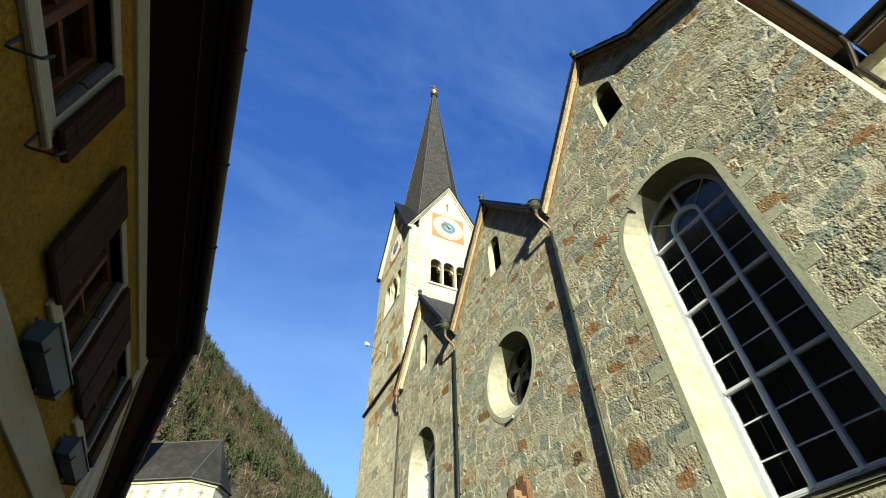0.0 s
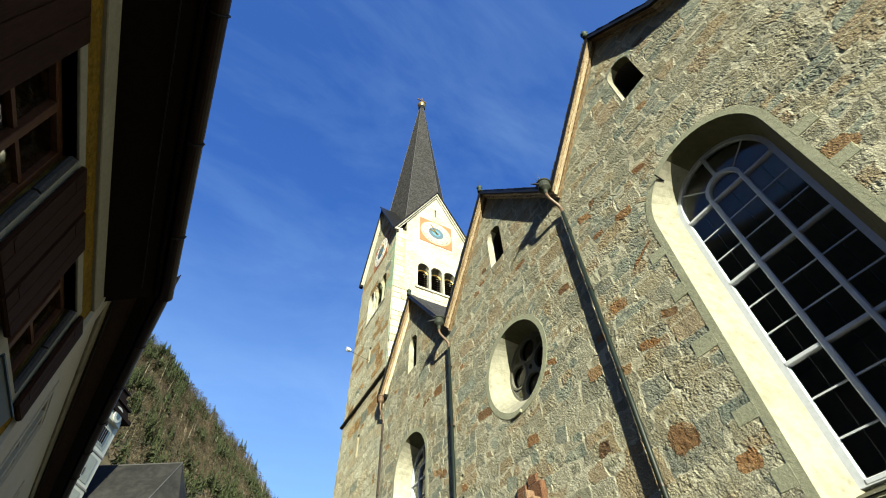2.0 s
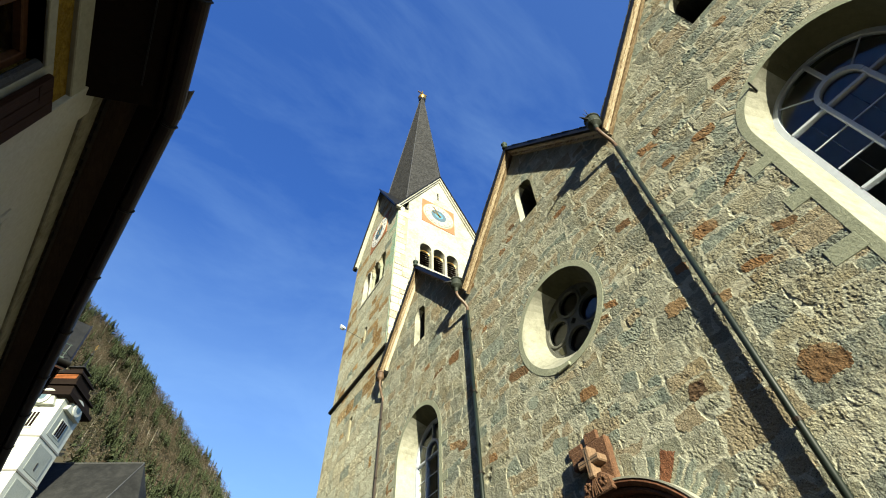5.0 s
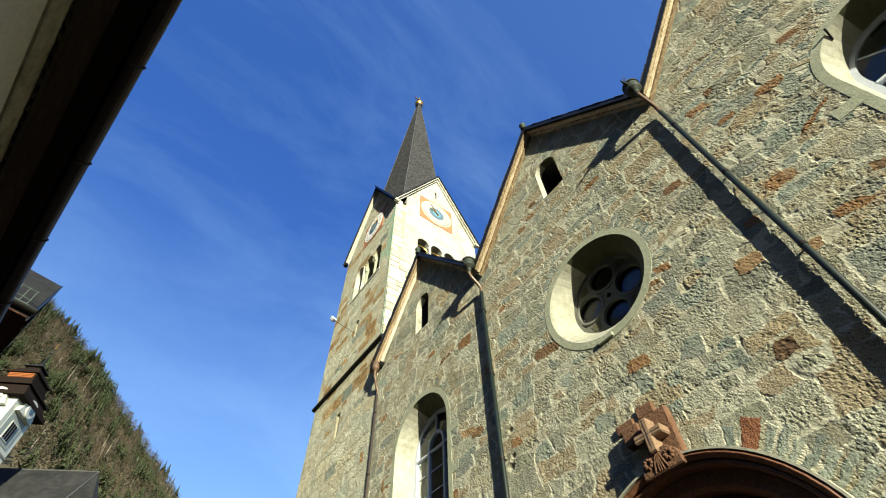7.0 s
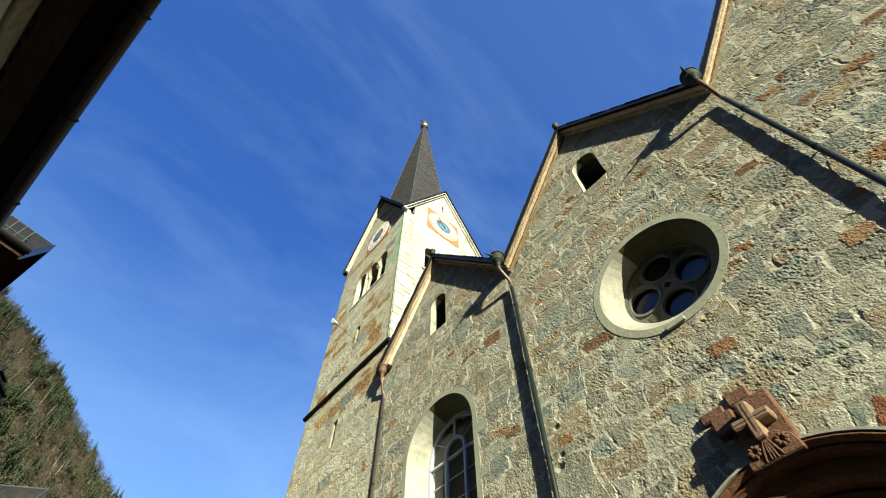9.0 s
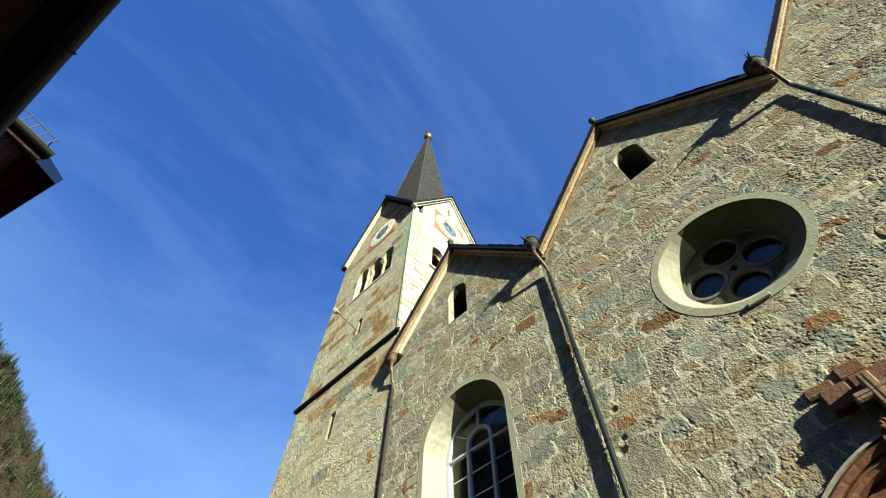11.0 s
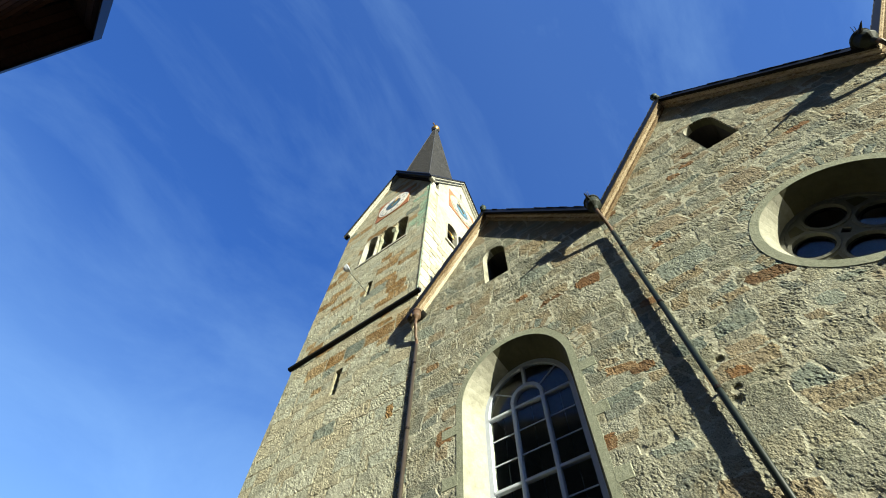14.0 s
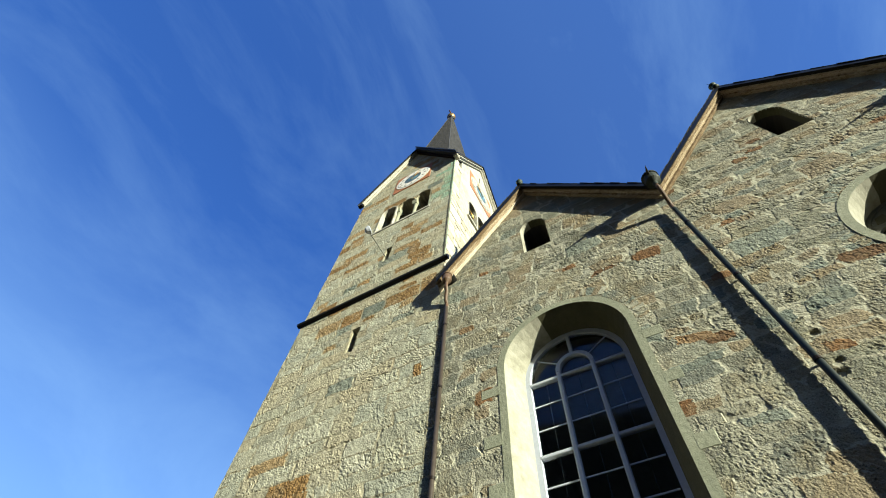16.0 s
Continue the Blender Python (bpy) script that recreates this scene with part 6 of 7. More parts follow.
def casement(owner, to, s0, s1, z0, z1, mat, deep=0.16):
    """A wooden casement window of two leaves in a wall opening."""
    win = part("window", block(bmesh.new(), to, s0, s1, -deep - 0.05, -deep - 0.045, z0, z1), M_HOUSEGLASS, owner, "reflecting window glass")
    win.visible_shadow = False
    mid = (s0 + s1) / 2
    for a, b, c, d in ((s0, s0 + 0.06, z0, z1), (s1 - 0.06, s1, z0, z1), (s0 + 0.06, s1 - 0.06, z0, z0 + 0.06), (s0 + 0.06, s1 - 0.06, z1 - 0.06, z1)):
        part("window_frame", bevelled(block(bmesh.new(), to, a, b, -deep - 0.06, -deep, c, d), 0.006), mat, win)
    part("mullion", bevelled(block(bmesh.new(), to, mid - 0.035, mid + 0.035, -deep - 0.06, -deep + 0.01, z0 + 0.06, z1 - 0.06), 0.006), mat, win)
    zc = (z0 + z1) / 2
    for a, b in ((s0 + 0.06, mid - 0.035), (mid + 0.035, s1 - 0.06)):
        part("glazing_bar", block(bmesh.new(), to, a, b, -deep - 0.055, -deep - 0.015, zc - 0.018, zc + 0.018), mat, win)
    # box added behind the glass; the unlit room's shade is its colour
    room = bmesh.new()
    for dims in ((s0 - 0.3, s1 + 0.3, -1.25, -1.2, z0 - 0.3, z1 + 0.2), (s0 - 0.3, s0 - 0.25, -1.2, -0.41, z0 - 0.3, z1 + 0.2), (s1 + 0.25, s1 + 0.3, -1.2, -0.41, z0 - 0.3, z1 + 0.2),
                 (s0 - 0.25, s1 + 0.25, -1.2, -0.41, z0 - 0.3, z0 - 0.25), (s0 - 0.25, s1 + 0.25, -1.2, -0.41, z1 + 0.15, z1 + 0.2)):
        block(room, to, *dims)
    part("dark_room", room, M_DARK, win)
    return win


def shutter(owner, to, s0, s1, z0, z1):
    sh = part("shutter", bevelled(block(bmesh.new(), to, s0, s1, 0.035, 0.07, z0, z1), 0.008), M_SHUTTER, owner, "brown painted shutter folded against the wall")
    n = 3
    for k in range(n):
        a, b = s0 + (s1 - s0) * k / n + 0.003, s0 + (s1 - s0) * (k + 1) / n - 0.003
        part("board", bevelled(block(bmesh.new(), to, a, b, 0.07, 0.078, z0 + 0.01, z1 - 0.01), 0.003), M_SHUTTER, sh)
    for z in (z0 + 0.15, z1 - 0.15):
        part("hinge", block(bmesh.new(), to, s0 + 0.02, s0 + 0.14, 0.078, 0.082, z - 0.015, z + 0.015), M_SHUTTER, sh)


M_VALANCE = material("brown_valance_paint", [(0.024, 0.016, 0.008), (0.042, 0.029, 0.014)], 0.8, large=2, fine=14)
M_EAVEBROWN = material("brown_eaves_boarding", [(0.055, 0.033, 0.020), (0.115, 0.074, 0.048)], 0.8, large=2, fine=14, streak=(5, 0.6, 5), spec=0.06)
M_DIRTYCREAM = material("dirty_cream_moulding", [(0.12, 0.10, 0.06), (0.22, 0.20, 0.145), (0.29, 0.27, 0.21)], 0.85, large=1.6, fine=9, bump=0.006, stain=0.5, spread=0.15, spec=0.2)
M_ROLL = material("grey_felt", [(0.035, 0.034, 0.036), (0.06, 0.058, 0.06)], 0.95, fine=40, bump=0.01)
M_GUTTER = material("red_brown_gutter", [(0.009, 0.0045, 0.0035), (0.024, 0.0115, 0.0085)], 0.5, large=3, fine=15, spec=0.25)
M_CASEMENT = material("red_brown_casement", [(0.045, 0.017, 0.008), (0.10, 0.045, 0.02)], 0.6, spec=0.2)
H1X = -1.25
house1 = thing("ochre_house", (H1X, 3.0, 0), "ochre rendered house with brown shutters and deep dark eaves", "house")
to1 = frame_map((-1.354, 0.0), -1.1)
WINS1 = ((1.42, 2.36, 4.20), (3.82, 4.76, 3.97), (5.74, 6.66, 3.97))
W_TOP = 4.90
bm = bmesh.new()
plate(bm, [(-8.0, 0), (7.02, 0), (7.02, 5.30), (-8.0, 5.30)], [[(a, low), (b, low), (b, W_TOP), (a, W_TOP)] for a, b, low in WINS1],
      lambda s, z: to1(s, 0, z), lambda s, z: to1(s, -0.4, z))
part("wall", bm, M_YELLOW, house1, "rough ochre render")
for a, b in ((-8.0, -7.6), (6.62, 7.02)):
    part("side_wall", block(bmesh.new(), to1, a, b, -7.0, -0.4, 0, 5.3), M_YELLOW, house1)
part("back_wall", block(bmesh.new(), to1, -8.0, 7.02, -7.4, -7.0, 0, 5.3), M_YELLOW, house1)
part("frieze", bevelled(block(bmesh.new(), to1, -8.02, 7.03, -0.4, 0.035, 5.20, 5.395), 0.008), M_CREAM, house1, "cream eaves moulding")
part("string_band", bevelled(block(bmesh.new(), to1, -8.02, 7.03, -0.02, 0.035, 3.18, 3.49), 0.006), M_CREAM, house1, "cream string band")
for a, b, low in WINS1:
    casement(house1, to1, a, b, low, W_TOP, M_CASEMENT, 0.09)
    for s0, s1, z0, z1 in ((a - 0.10, a, low - 0.11, W_TOP + 0.09), (b, b + 0.10, low - 0.11, W_TOP + 0.09), (a, b, low - 0.11, low), (a, b, W_TOP, W_TOP + 0.09)):
        part("window_surround", bevelled(block(bmesh.new(), to1, s0, s1, -0.15, 0.02, z0, z1), 0.005), M_CREAM, house1, "cream window surround")
    part("sill", bevelled(block(bmesh.new(), to1, a - 0.12, b + 0.12, 0.0, 0.045, low - 0.15, low - 0.11), 0.008), M_CREAM, house1)
    bm = bmesh.new()
    tube(bm, [to1(b - 0.01, -0.02, low + 0.02), to1(b - 0.01, -0.02, (low + W_TOP) / 2 - 0.01)], 0.035, 8)
    part("draught_roll", bm, M_ROLL, house1, "dark grey padded draught roll")
    bm = bmesh.new()
    tube(bm, [to1(b - 0.01, -0.02, (low + W_TOP) / 2 + 0.01), to1(b - 0.01, -0.02, W_TOP - 0.02)], 0.035, 8)
    part("draught_roll", bm, M_ROLL, house1, "dark grey padded draught roll")
for s0, s1, z0 in ((0.84, 1.38, 4.14), (2.39, 2.64, 4.14), (3.20, 3.76, 3.87), (4.79, 5.22, 3.90), (5.26, 5.71, 3.90), (6.69, 6.98, 3.90)):
    shutter(house1, to1, s0, s1, z0, W_TOP)
bm = bmesh.new()
tube(bm, [to1(s, 0.335 + 0.004 * math.sin(s * 2.1), 5.585) for s in np.linspace(-7.5, 6.9, 30)], 0.006, 5)
part("soffit_cable", bm, M_IRON, house1, "thin grey cable along the soffit")


def eave(owner, to, s0, s1, wall_top, edge_out, edge_z, run, rise):
    """Boarded soffit, rafters, roof slab and gutter of a house's street side."""
    q = [(0.0, wall_top), (edge_out - 0.04, edge_z - 0.10), (edge_out - 0.04, edge_z - 0.06), (0.0, wall_top + 0.04)]
    bm = bmesh.new()
    prism(bm, [to(s0, o, z) for o, z in q], [to(s1, o, z) for o, z in q])
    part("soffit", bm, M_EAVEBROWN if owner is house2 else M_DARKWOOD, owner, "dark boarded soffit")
    q = [(edge_out, edge_z), (-run, edge_z + rise), (-run, edge_z + rise - 0.14), (edge_out, edge_z - 0.05)]
    bm = bmesh.new()
    prism(bm, [to(s0 - 0.02, o, z) for o, z in q], [to(s1 + 0.02, o, z) for o, z in q])
    part("roof_slope", bm, M_SHINGLE, owner, "dark roof covering")
    q = [(-run, edge_z + rise), (-2 * run, edge_z), (-2 * run, edge_z - 0.14), (-run, edge_z + rise - 0.14)]
    bm = bmesh.new()
    prism(bm, [to(s0 - 0.02, o, z) for o, z in q], [to(s1 + 0.02, o, z) for o, z in q])
    part("roof_slope", bm, M_SHINGLE, owner, "dark roof covering")
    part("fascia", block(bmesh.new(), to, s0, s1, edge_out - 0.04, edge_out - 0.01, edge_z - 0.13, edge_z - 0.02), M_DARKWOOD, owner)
    rows = []
    g, r = edge_out + 0.07, 0.075
    for s in (s0 - 0.05, s1 + 0.05):
        rows.append([to(s, g + r * math.sin(a), edge_z - 0.03 - r * math.cos(a)) for a in np.linspace(-1.6, 1.6, 10)] + [to(s, g + (r - 0.01) * math.sin(a), edge_z - 0.03 - (r - 0.01) * math.cos(a)) for a in np.linspace(1.6, -1.6, 10)])
    bm = bmesh.new()
    vs = ring(bm, rows)
    bm.faces.new(vs[0][::-1])
    bm.faces.new(vs[-1])
    gut = part("gutter", bm, M_GUTTER, owner, "brown half-round gutter")
    s = s0 + 0.4
    while s < s1:
        bm = bmesh.new()
        pts = [to(s, g + (r + 0.006) * math.sin(a), edge_z - 0.03 - (r + 0.006) * math.cos(a)) for a in np.linspace(-1.6, 1.6, 8)]
        tube(bm, pts, 0.012, 5)
        part("gutter_joint", bm, M_COPPER, gut)
        s += 1.25


house2 = None
# unseen ridge raised this high to keep the sun off the gutters
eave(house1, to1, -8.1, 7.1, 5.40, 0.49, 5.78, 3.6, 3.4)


# flower boxes and their holders
def flower_box(s0, s1):
    fb = thing("flower_box", (H1X, (s0 + s1) / 2, 3.36), "empty blue-grey metal flower box on iron holders", "planter", "flower boxes of the ochre house")
    bm = bmesh.new()
    o = [(0.04, 3.515), (0.15, 3.515), (0.18, 3.675), (0.04, 3.675)]
    rows = [[to1(s, a, z) for a, z in lp] for s, lp in ((s0, o), (s1, o))]
    ring(bm, rows)
    for s in (s0, s1):
        bm.faces.new([bm.verts.new(to1(s, a, z)) for a, z in o])
    part("trough", bm, M_BOX, fb)
    bm = bmesh.new()
    for a, z in ((0.04, 3.675), (0.18, 3.675)):
        tube(bm, [to1(s0 - 0.01, a, z), to1(s1 + 0.01, a, z)], 0.012, 6)
    part("rim", bm, M_BOX, fb)
    for s in (s0 + 0.12, s1 - 0.12):
        holder(fb, s, 3.50)


def holder(owner, s, z):
    bm = bmesh.new()
    tube(bm, [to1(s, 0.006, z + 0.15), to1(s, 0.006, z), to1(s, 0.02, z - 0.008), to1(s, 0.145, z - 0.008), to1(s, 0.158, z), to1(s, 0.175, z + 0.05)], 0.009, 6)
    part("iron_holder", bm, M_IRON, owner, "black iron holder")


flower_box(3.66, 4.50)
flower_box(5.54, 6.38)
empty = thing("flower_box_holder", (H1X, 1.9, 3.8), "empty black iron brackets for a flower box", "bracket")
for s in (1.80, 2.38):
    holder(empty, s, 3.93)

# ---- the pale house with the scalloped valance ----
house2 = thing("pale_house", (-1.2, 7.1, 0), "pale grey rendered house with a scalloped eaves board", "house")
to2 = frame_map((-1.229, 7.042), 8.0)
WINS2 = ((1.14, 2.0), (4.28, 5.14))
bm = bmesh.new()
plate(bm, [(0.0, 0), (10.2, 0), (10.2, 5.95), (0.0, 5.95)], [[(a, 3.85), (b, 3.85), (b, 4.84), (a, 4.84)] for a, b in WINS2], lambda s, z: to2(s, 0, z), lambda s, z: to2(s, -0.4, z))
part("wall", bm, M_GREYCREAM, house2, "pale grey render")
for a, b in ((0.0, 0.4), (9.8, 10.2)):
    part("side_wall", block(bmesh.new(), to2, a, b, -6.4, -0.4, 0, 5.5), M_GREYCREAM, house2)
part("back_wall", block(bmesh.new(), to2, 0, 10.2, -6.8, -6.4, 0, 5.5), M_GREYCREAM, house2)
part("corner_pilaster", bevelled(block(bmesh.new(), to2, -0.03, 0.34, -0.2, 0.05, 0, 5.60), 0.006), M_GREYCREAM, house2, "pale grey corner band")
part("frieze", bevelled(block(bmesh.new(), to2, -0.03, 10.2, -0.02, 0.035, 5.60, 5.86), 0.012), M_DIRTYCREAM, house2, "dirty cream frieze")
for a, b in WINS2:
    casement(house2, to2, a, b, 3.85, 4.84, M_GREYCREAM, -0.005)
    for s0, s1, z0, z1 in ((a - 0.09, a, 3.76, 4.93), (b, b + 0.09, 3.76, 4.93), (a, b, 3.76, 3.85), (a, b, 4.84, 4.93)):
        part("window_surround", bevelled(block(bmesh.new(), to2, s0, s1, -0.06, 0.015, z0, z1), 0.004), M_GREYCREAM, house2)
eave(house2, to2, -0.12, 10.3, 5.965, 0.465, 6.03, 3.4, 3.2)
# the soffit darkens towards the gutter: a near-black strip holds that shade
part("soffit_batten", block(bmesh.new(), to2, -0.12, 10.3, 0.28, 0.425, 5.90, 5.928), M_DARKWOOD, house2, "dark strip along the gutter for the soffit's shade")
# scalloped board under the soffit
pts = []
s = 0.0
while s < 10.1:
    for k in range(7):
        pts.append((s + 0.16 * k / 7, 5.90 - 0.06 * math.sin(math.pi * k / 7)))
    s += 0.16
loop = [(0.0, 5.962)] + pts + [(s, 5.90), (s, 5.962)]
bm = bmesh.new()
prism(bm, [to2(a, 0.065, z) for a, z in loop], [to2(a, 0.04, z) for a, z in loop])
bmesh.ops.triangulate(bm, faces=[f for f in bm.faces if len(f.verts) > 6])
part("valance", bm, M_VALANCE, house2, "dark scalloped eaves board")

# ---- the boarded chalet ----
M_CHALET = material("dark_red_brown_boards", [(0.022, 0.009, 0.006), (0.06, 0.027, 0.018)], 0.8, large=2, fine=14, streak=(1, 1, 6), per_piece=0.4, spec=0.08)
house3 = thing("timber_chalet", (-2.4, 15.6, 0), "dark boarded timber chalet with a steep roof and snow guards", "house")
to3 = frame_map((-1.80, 14.90), 13.5)     # along: up the verge line; out: towards the lane
E3, R3, HALF3 = 7.73, 10.40, 2.62
wall3 = -0.62
bm = bmesh.new()
gable = [(0.55, 0), (2 * HALF3 - 0.55, 0), (2 * HALF3 - 0.55, E3 + 0.36), (HALF3, R3 - 0.22), (0.55, E3 + 0.36)]
prism(bm, [to3(s, wall3, z) for s, z in gable], [to3(s, wall3 - 0.3, z) for s, z in gable])
part("gable_wall", bm, M_CHALET, house3, "dark timber gable")
for a, b in ((0.55, 0.85), (2 * HALF3 - 0.85, 2 * HALF3 - 0.55)):
    part("side_wall", block(bmesh.new(), to3, a, b, -7.5, wall3 - 0.3, 0, E3 + 0.2), M_CHALET, house3)
part("back_wall", block(bmesh.new(), to3, 0.85, 2 * HALF3 - 0.85, -7.5, -7.2, 0, E3 + 0.2), M_CHALET, house3)
z = 3.0
while z < R3 - 0.5:
    lim = 0.55 if z < E3 + 0.3 else 0.55 + (z - E3 - 0.3) * HALF3 / (R3 - E3)
    if HALF3 - lim > 0.2:
        part("board", block(bmesh.new(), to3, lim, 2 * HALF3 - lim, wall3, wall3 + 0.03, z, z + 0.14), M_CHALET, house3)
    z += 0.165
for s0, s1 in ((0.0, HALF3), (2 * HALF3, HALF3)):
    q = [(s0, E3), (s1, R3), (s1, R3 - 0.12), (s0, E3 - 0.12)]
    bm = bmesh.new()
    prism(bm, [to3(s, 0.0, z) for s, z in q], [to3(s, -8.0, z) for s, z in q])
    roof = part("roof_slope", bm, M_SLATEFAR, house3, "grey metal sheet roof")
    q = [(s0, E3 + 0.02), (s1, R3 + 0.02), (s1, R3 - 0.2), (s0, E3 - 0.2)]
    bm = bmesh.new()
    prism(bm, [to3(s, 0.03, z) for s, z in q], [to3(s, 0.004, z) for s, z in q])
    part("bargeboard", bm, M_SHEET, house3, "metal-clad bargeboard")
    for k in range(5):
        q = [(s0, E3 - 0.125), (s1, R3 - 0.125), (s1, R3 - 0.15), (s0, E3 - 0.15)]
        bm = bmesh.new()
        prism(bm, [to3(s, -0.005 - k * 0.12, z) for s, z in q], [to3(s, -0.115 - k * 0.12, z) for s, z in q])
        part("soffit_board", bm, M_CHALET, roof)
rows = []
for o in (0.05, -8.0):
    rows.append([to3(-0.07 + 0.07 * math.sin(a), o, E3 - 0.02 - 0.07 * math.cos(a)) for a in np.linspace(-1.6, 1.6, 10)] + [to3(-0.07 + 0.06 * math.sin(a), o, E3 - 0.02 - 0.06 * math.cos(a)) for a in np.linspace(1.6, -1.6, 10)])
bm = bmesh.new()
vs = ring(bm, rows)
bm.faces.new(vs[0][::-1])
bm.faces.new(vs[-1])
part("gutter", bm, M_SHEET, house3)
slope = (R3 - E3) / HALF3
guard = part("snow_guard", block(bmesh.new(), to3, 0.06, 0.09, -7.2, -0.12, E3 + 0.04 + 0.06 * slope, E3 + 0.07 + 0.06 * slope), M_SNOWGUARD, house3, "green ladder-like snow guard")
for h in (0.22, 0.42):
    bm = bmesh.new()
    tube(bm, [to3(0.07, -0.12, E3 + h), to3(0.07, -7.2, E3 + h)], 0.009, 6)
    part("rail", bm, M_SNOWGUARD, guard)
for k in range(56):
    o = -0.15 - k * 0.125
    bm = bmesh.new()
    tube(bm, [to3(0.08, o, E3 + 0.06), to3(0.07, o, E3 + 0.44)], 0.007, 5)
    part("rung", bm, M_SNOWGUARD, guard)
    if k % 8 == 0:
        bm = bmesh.new()
        tube(bm, [to3(0.07, o, E3 + 0.36), to3(0.5, o, E3 + 0.5 * slope)], 0.008, 5)
        part("stay", bm, M_SNOWGUARD, guard)

# ---- the parish church up on the slope ----
M_CHAPELROOF = material("weathered_slate", [(0.008, 0.008, 0.0077), (0.016, 0.016, 0.0153), (0.029, 0.0285, 0.027)], 0.85, large=0.25, fine=1.3, bump=0.05, stain=0.5, spread=0.15, spec=0.2)
M_LEAD = material("lead_capping", [(0.03, 0.03, 0.03), (0.07, 0.07, 0.068)], 0.6, large=0.5, fine=3)
apse = thing("hillside_chapel", (-3.0, 88, 15), "white hillside church with a dark hipped slate roof", "church")
R_END, R_Z, E_Z = Vector((-0.5, 87.0)), 37.5, 29.6
AWAY, SIDE = Vector((-0.868, 0.497)), Vector((-0.497, -0.868))
plan = lambda g: [R_END + AWAY * 15 + SIDE * (5 + g), R_END + SIDE * (5 + g), R_END - AWAY * (3.0 + g) + SIDE * (2.1 + g * 0.4), R_END - AWAY * (3.0 + g) - SIDE * (2.1 + g * 0.4), R_END - SIDE * (5 + g), R_END + AWAY * 15 - SIDE * (5 + g)]
bm = bmesh.new()
prism(bm, [(p.x, p.y, 12) for p in plan(-0.4)], [(p.x, p.y, E_Z - 0.2) for p in plan(-0.4)])
part("wall", bm, M_WHITE, apse, "white plaster wall")
bm = bmesh.new()
prism(bm, [(p.x, p.y, E_Z - 0.55) for p in plan(-0.15)], [(p.x, p.y, E_Z - 0.1) for p in plan(-0.08)])
part("cornice", bm, M_CREAM, apse, "cream eaves cornice")
bm = bmesh.new()
low = [bm.verts.new((p.x, p.y, E_Z - 0.15)) for p in plan(0.3)]
va, vb = bm.verts.new((*(R_END + AWAY * 15), R_Z)), bm.verts.new((*R_END, R_Z))
for f in ((low[0], low[1], vb, va), (low[1], low[2], vb), (low[2], low[3], vb), (low[3], low[4], vb), (low[4], low[5], va, vb), (low[5], low[0], va), low[::-1]):
    bm.faces.new(f)
part("roof", bm, M_CHAPELROOF, apse, "dark grey slate roof")
bm = bmesh.new()
tube(bm, [(*(R_END + AWAY * 15), R_Z + 0.03), (*R_END, R_Z + 0.03), (*plan(0.3)[1], E_Z - 0.1)], 0.11, 6)
part("ridge_metal", bm, M_LEAD, apse, "grey metal ridge capping")
bm = bmesh.new()
tube(bm, [(p.x, p.y, E_Z - 0.12) for p in plan(0.34)[:5]], 0.1, 6)
part("eave_gutter", bm, M_LEAD, apse, "pale metal eaves gutter")
corners = plan(-0.4)
for k in (0, 1, 2):
    a, b = corners[k], corners[k + 1]
    d = (b - a).normalized()
    out = Vector((d.y, -d.x)) if (Vector((d.y, -d.x)).dot((a + b) / 2 - R_END - AWAY * 4) > 0) else Vector((-d.y, d.x))
    count = max(1, int((b - a).length / 2.2))
    for j in range(count):
        c = a + (b - a) * (j + 0.5) / count + out * 0.03
        for dz, w, h in ((0, 0.35, 0.9), (0, 0.9, 0.22), (-0.75, 0.5, 0.2)):
            bm = bmesh.new()
            box(bm, -w / 2, w / 2, -0.03, 0.03, dz - h / 2, dz + h / 2, Matrix.Translation((c.x, c.y, 28.0)) @ Matrix.Rotation(math.atan2(d.y, d.x), 4, "Z"))
            part("painted_ornament", bm, M_CLOCKGREY, apse, "grey painted ornament")

steeple = thing("hillside_steeple", (-14.7, 85.5, 15), "white baroque steeple with grey panels and stacked brown roofs", "tower")
turned = Matrix.Translation((-14.7, 85.5, 0)) @ Matrix.Rotation(math.atan2(-2.45, 4.6) + math.pi / 2, 4, "Z")
S = 2.6


def sq(name, r0, r1, z0, z1, mat, label="", owner=None):
    bm = bmesh.new()
    prism(bm, [(-r0, -r0, z0), (r0, -r0, z0), (r0, r0, z0), (-r0, r0, z0)], [(-r1, -r1, z1), (r1, -r1, z1), (r1, r1, z1), (-r1, r1, z1)])
    bmesh.ops.transform(bm, matrix=turned, verts=bm.verts)
    return part(name, bm, mat, owner or steeple, label)


M_OLDWHITE = material("weathered_whitewash", [(0.36, 0.375, 0.335), (0.47, 0.48, 0.43)], 0.85, large=0.6, fine=4)
M_PANELGREY = material("grey_green_roughcast", [(0.19, 0.21, 0.195), (0.29, 0.31, 0.288)], 0.9, large=1.2, fine=8, bump=0.03)
M_BROWNROOF = material("brown_shingle", [(0.006, 0.004, 0.003), (0.015, 0.0095, 0.007)], 0.9, spec=0.1, large=1, fine=6)
shaft = sq("shaft", S, S, 12, 41.7, M_OLDWHITE, "white plastered shaft")
for z in (26.4, 31.1, 35.7):
    sq("string_course", S + 0.10, S + 0.10, z, z + 0.22, M_CLOCKGREY, "grey string course")
skirt = sq("lower_roof", S + 0.95, S + 0.9, 41.5, 42.1, M_BROWNROOF, "dark brown stacked roof")
sq("roof_tier", S + 0.6, S + 0.1, 42.1, 43.5, M_BROWNROOF, "", skirt)
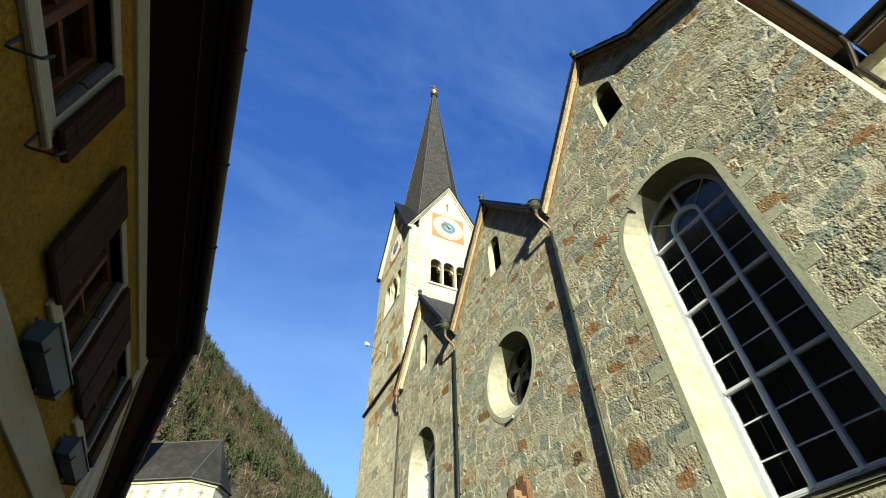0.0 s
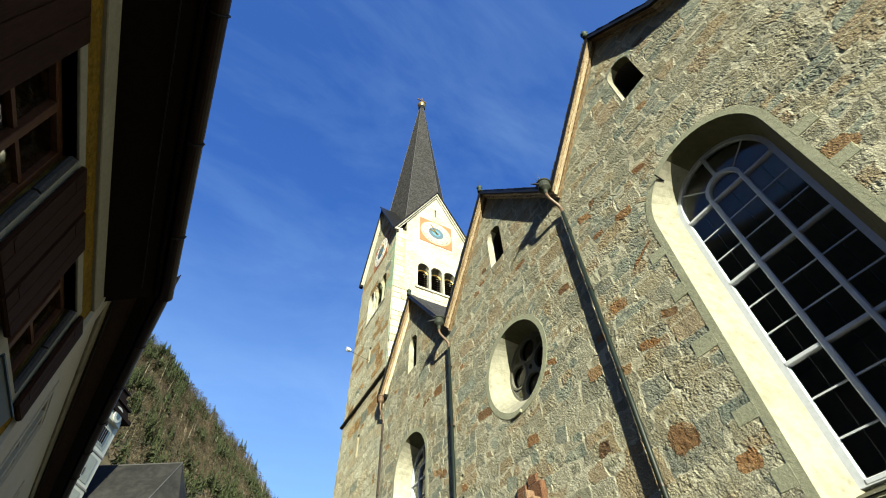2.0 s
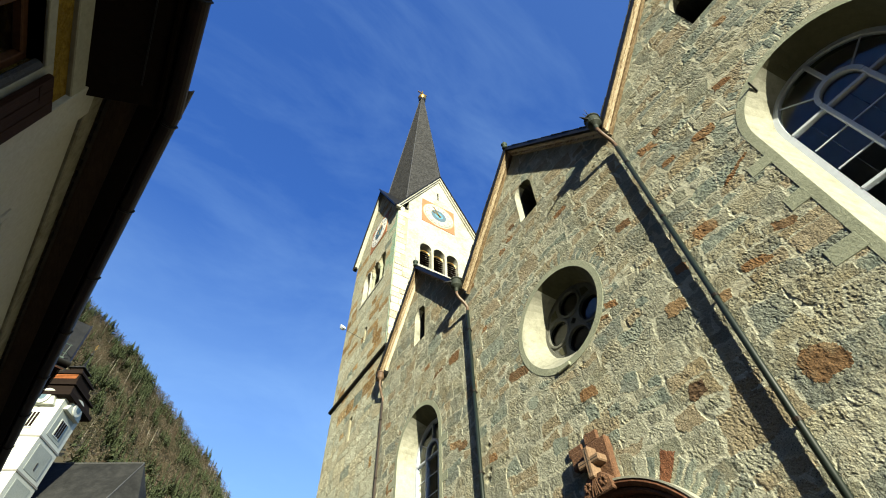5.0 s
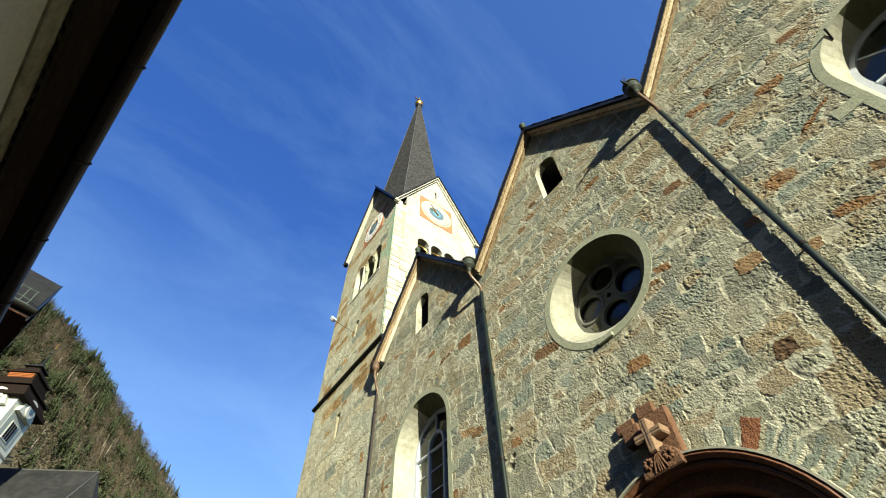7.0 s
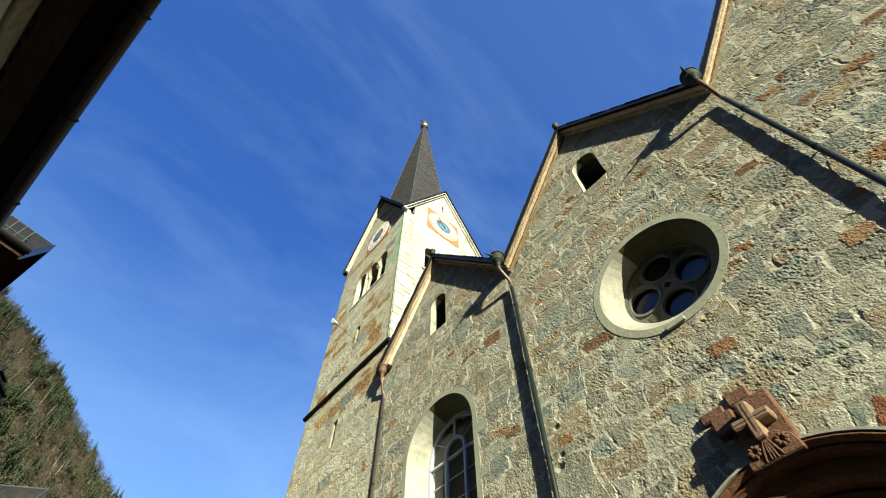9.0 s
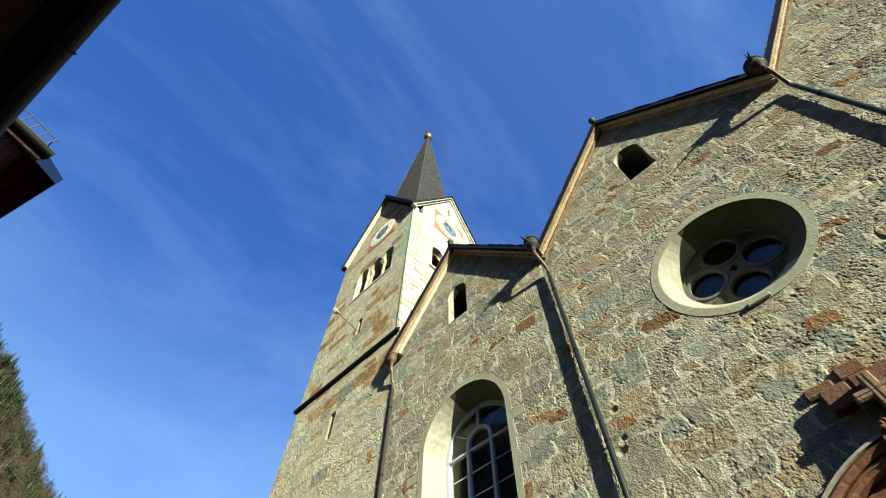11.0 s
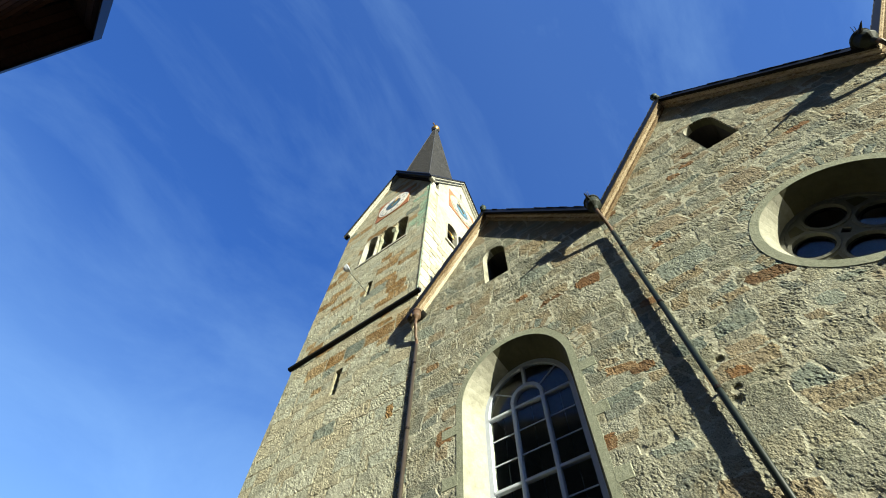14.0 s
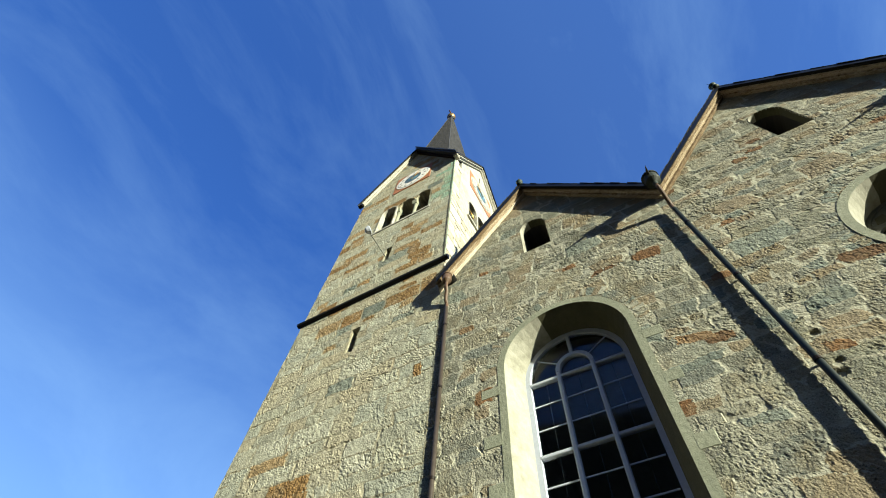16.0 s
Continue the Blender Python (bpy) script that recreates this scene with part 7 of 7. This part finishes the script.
sq("roof_edge", S + 0.45, S + 0.4, 43.5, 43.8, M_BROWNROOF, "", skirt)
sq("eaves_band", S - 0.35, S - 0.35, 43.8, 45.0, M_BROWNROOF)
drum = sq("drum", S - 0.7, S - 0.7, 45.0, 46.0, M_BROWNROOF, "dark brown drum")
# sun and shade are in the colours: orange boards on one face, brown elsewhere
mm = turned @ Matrix.Rotation(radians(-90), 4, "Z")
for k in range(4):
    bm = bmesh.new()
    box(bm, -S + 0.95, S - 0.95, -S + 0.62, -S + 0.72, 45.06 + k * 0.23, 45.22 + k * 0.23, mm)
    part("louvre", bm, M_SUNLOUVRE, drum, "orange louvre board with sunlight in its colour")
upper = sq("upper_roof", S - 0.45, S - 0.5, 46.0, 46.3, M_BROWNROOF, "dark brown upper roof")
sq("roof_tier", S - 0.6, S - 1.3, 46.3, 47.2, M_BROWNROOF, "", upper)
sq("lantern", S - 1.7, S - 1.7, 47.2, 47.8, M_BROWNROOF)
cap = sq("cap", S - 1.35, S - 1.45, 47.8, 48.0, M_SLATEFAR, "slate cap sweeping up to a spike")
sq("cap_sweep", S - 1.5, 0.34, 48.0, 48.7, M_SLATEFAR, "", cap)
bm = bmesh.new()
lathe(bm, (-14.7, 85.5, 0), [(0.3, 48.7), (0.16, 49.4), (0.08, 50.4), (0.06, 50.9), (0.2, 51.0), (0.22, 51.2), (0.06, 51.4), (0.05, 52.0)], 10)
part("spike", bm, M_SHEET, steeple, "slim spike with a ball")
bm = bmesh.new()
box(bm, -0.05, 0.05, -0.05, 0.05, 52.0, 53.0, turned)
box(bm, -0.3, 0.3, -0.05, 0.05, 52.45, 52.57, turned)
part("cross", bm, M_GOLD, steeple, "gilded cross")
for rot in (0, -90):
    mm = turned @ Matrix.Rotation(radians(rot), 4, "Z")
    for z0, z1 in ((36.5, 41.0), (31.8, 35.2), (27.1, 30.6), (22.0, 25.9)) if rot == 0 else ():
        bm = bmesh.new()
        box(bm, -1.75, 1.75, -S - 0.05, -S + 0.02, z0, z1, mm)
        part("wall_panel", bm, M_PANELGREY, shaft, "grey roughcast panel")
    bm = bmesh.new()
    box(bm, -0.82, 0.82, -S - 0.12, -S, 36.95, 39.35, mm)
    lights = part("belfry_frame", bm, M_OLDWHITE, shaft, "white frame of the sound openings")
    for dx in (-0.48, 0, 0.48):
        bm = bmesh.new()
        box(bm, dx - 0.16, dx + 0.16, -S - 0.16, -S, 37.1, 39.2, mm)
        part("belfry_opening", bm, M_BROWNROOF, lights, "dark brown louvred opening")
    bm = bmesh.new()
    box(bm, -0.12, 0.12, -S - 0.09, -S, 32.4, 33.4, mm)
    part("slit_window", bm, M_DARK, shaft)
    bm = bmesh.new()
    lathe(bm, (0, 0, 0), [(1.0, -0.05), (1.0, 0.12), (0.9, 0.14)], 28)
    bmesh.ops.transform(bm, matrix=mm @ pose(0, -S - 0.72, 41.2, 90, 0, 0), verts=bm.verts)
    face = part("clock_face", bm, M_OLDWHITE, steeple, "white clock face at the eaves")
    bm = bmesh.new()
    prism(bm, [mm @ Vector((x, -S - 0.02, z)) for x, z in [(1.9, 40.2)] + [(1.45 * math.cos(math.pi * k / 12), 41.3 + 1.35 * math.sin(math.pi * k / 12)) for k in range(13)] + [(-1.9, 40.2)]],
          [mm @ Vector((x, -S - 0.62, z)) for x, z in [(1.9, 40.2)] + [(1.45 * math.cos(math.pi * k / 12), 41.3 + 1.35 * math.sin(math.pi * k / 12)) for k in range(13)] + [(-1.9, 40.2)]])
    part("clock_gable", bm, M_OLDWHITE, face, "white curved gable behind the clock")
    bm = bmesh.new()
    lathe(bm, (0, 0, 0), [(0.48, -0.05), (0.48, 0.16), (0.3, 0.17)], 20)
    bmesh.ops.transform(bm, matrix=mm @ pose(0, -S - 0.74, 41.2, 90, 0, 0), verts=bm.verts)
    part("clock_centre", bm, M_CLOCKBLUE, face, "blue clock centre")
    bm = bmesh.new()
    box(bm, -0.08, 0.08, -S - 0.7, -S, 41.1, 41.4, mm)
    part("clock_bracket", bm, M_IRON, face)
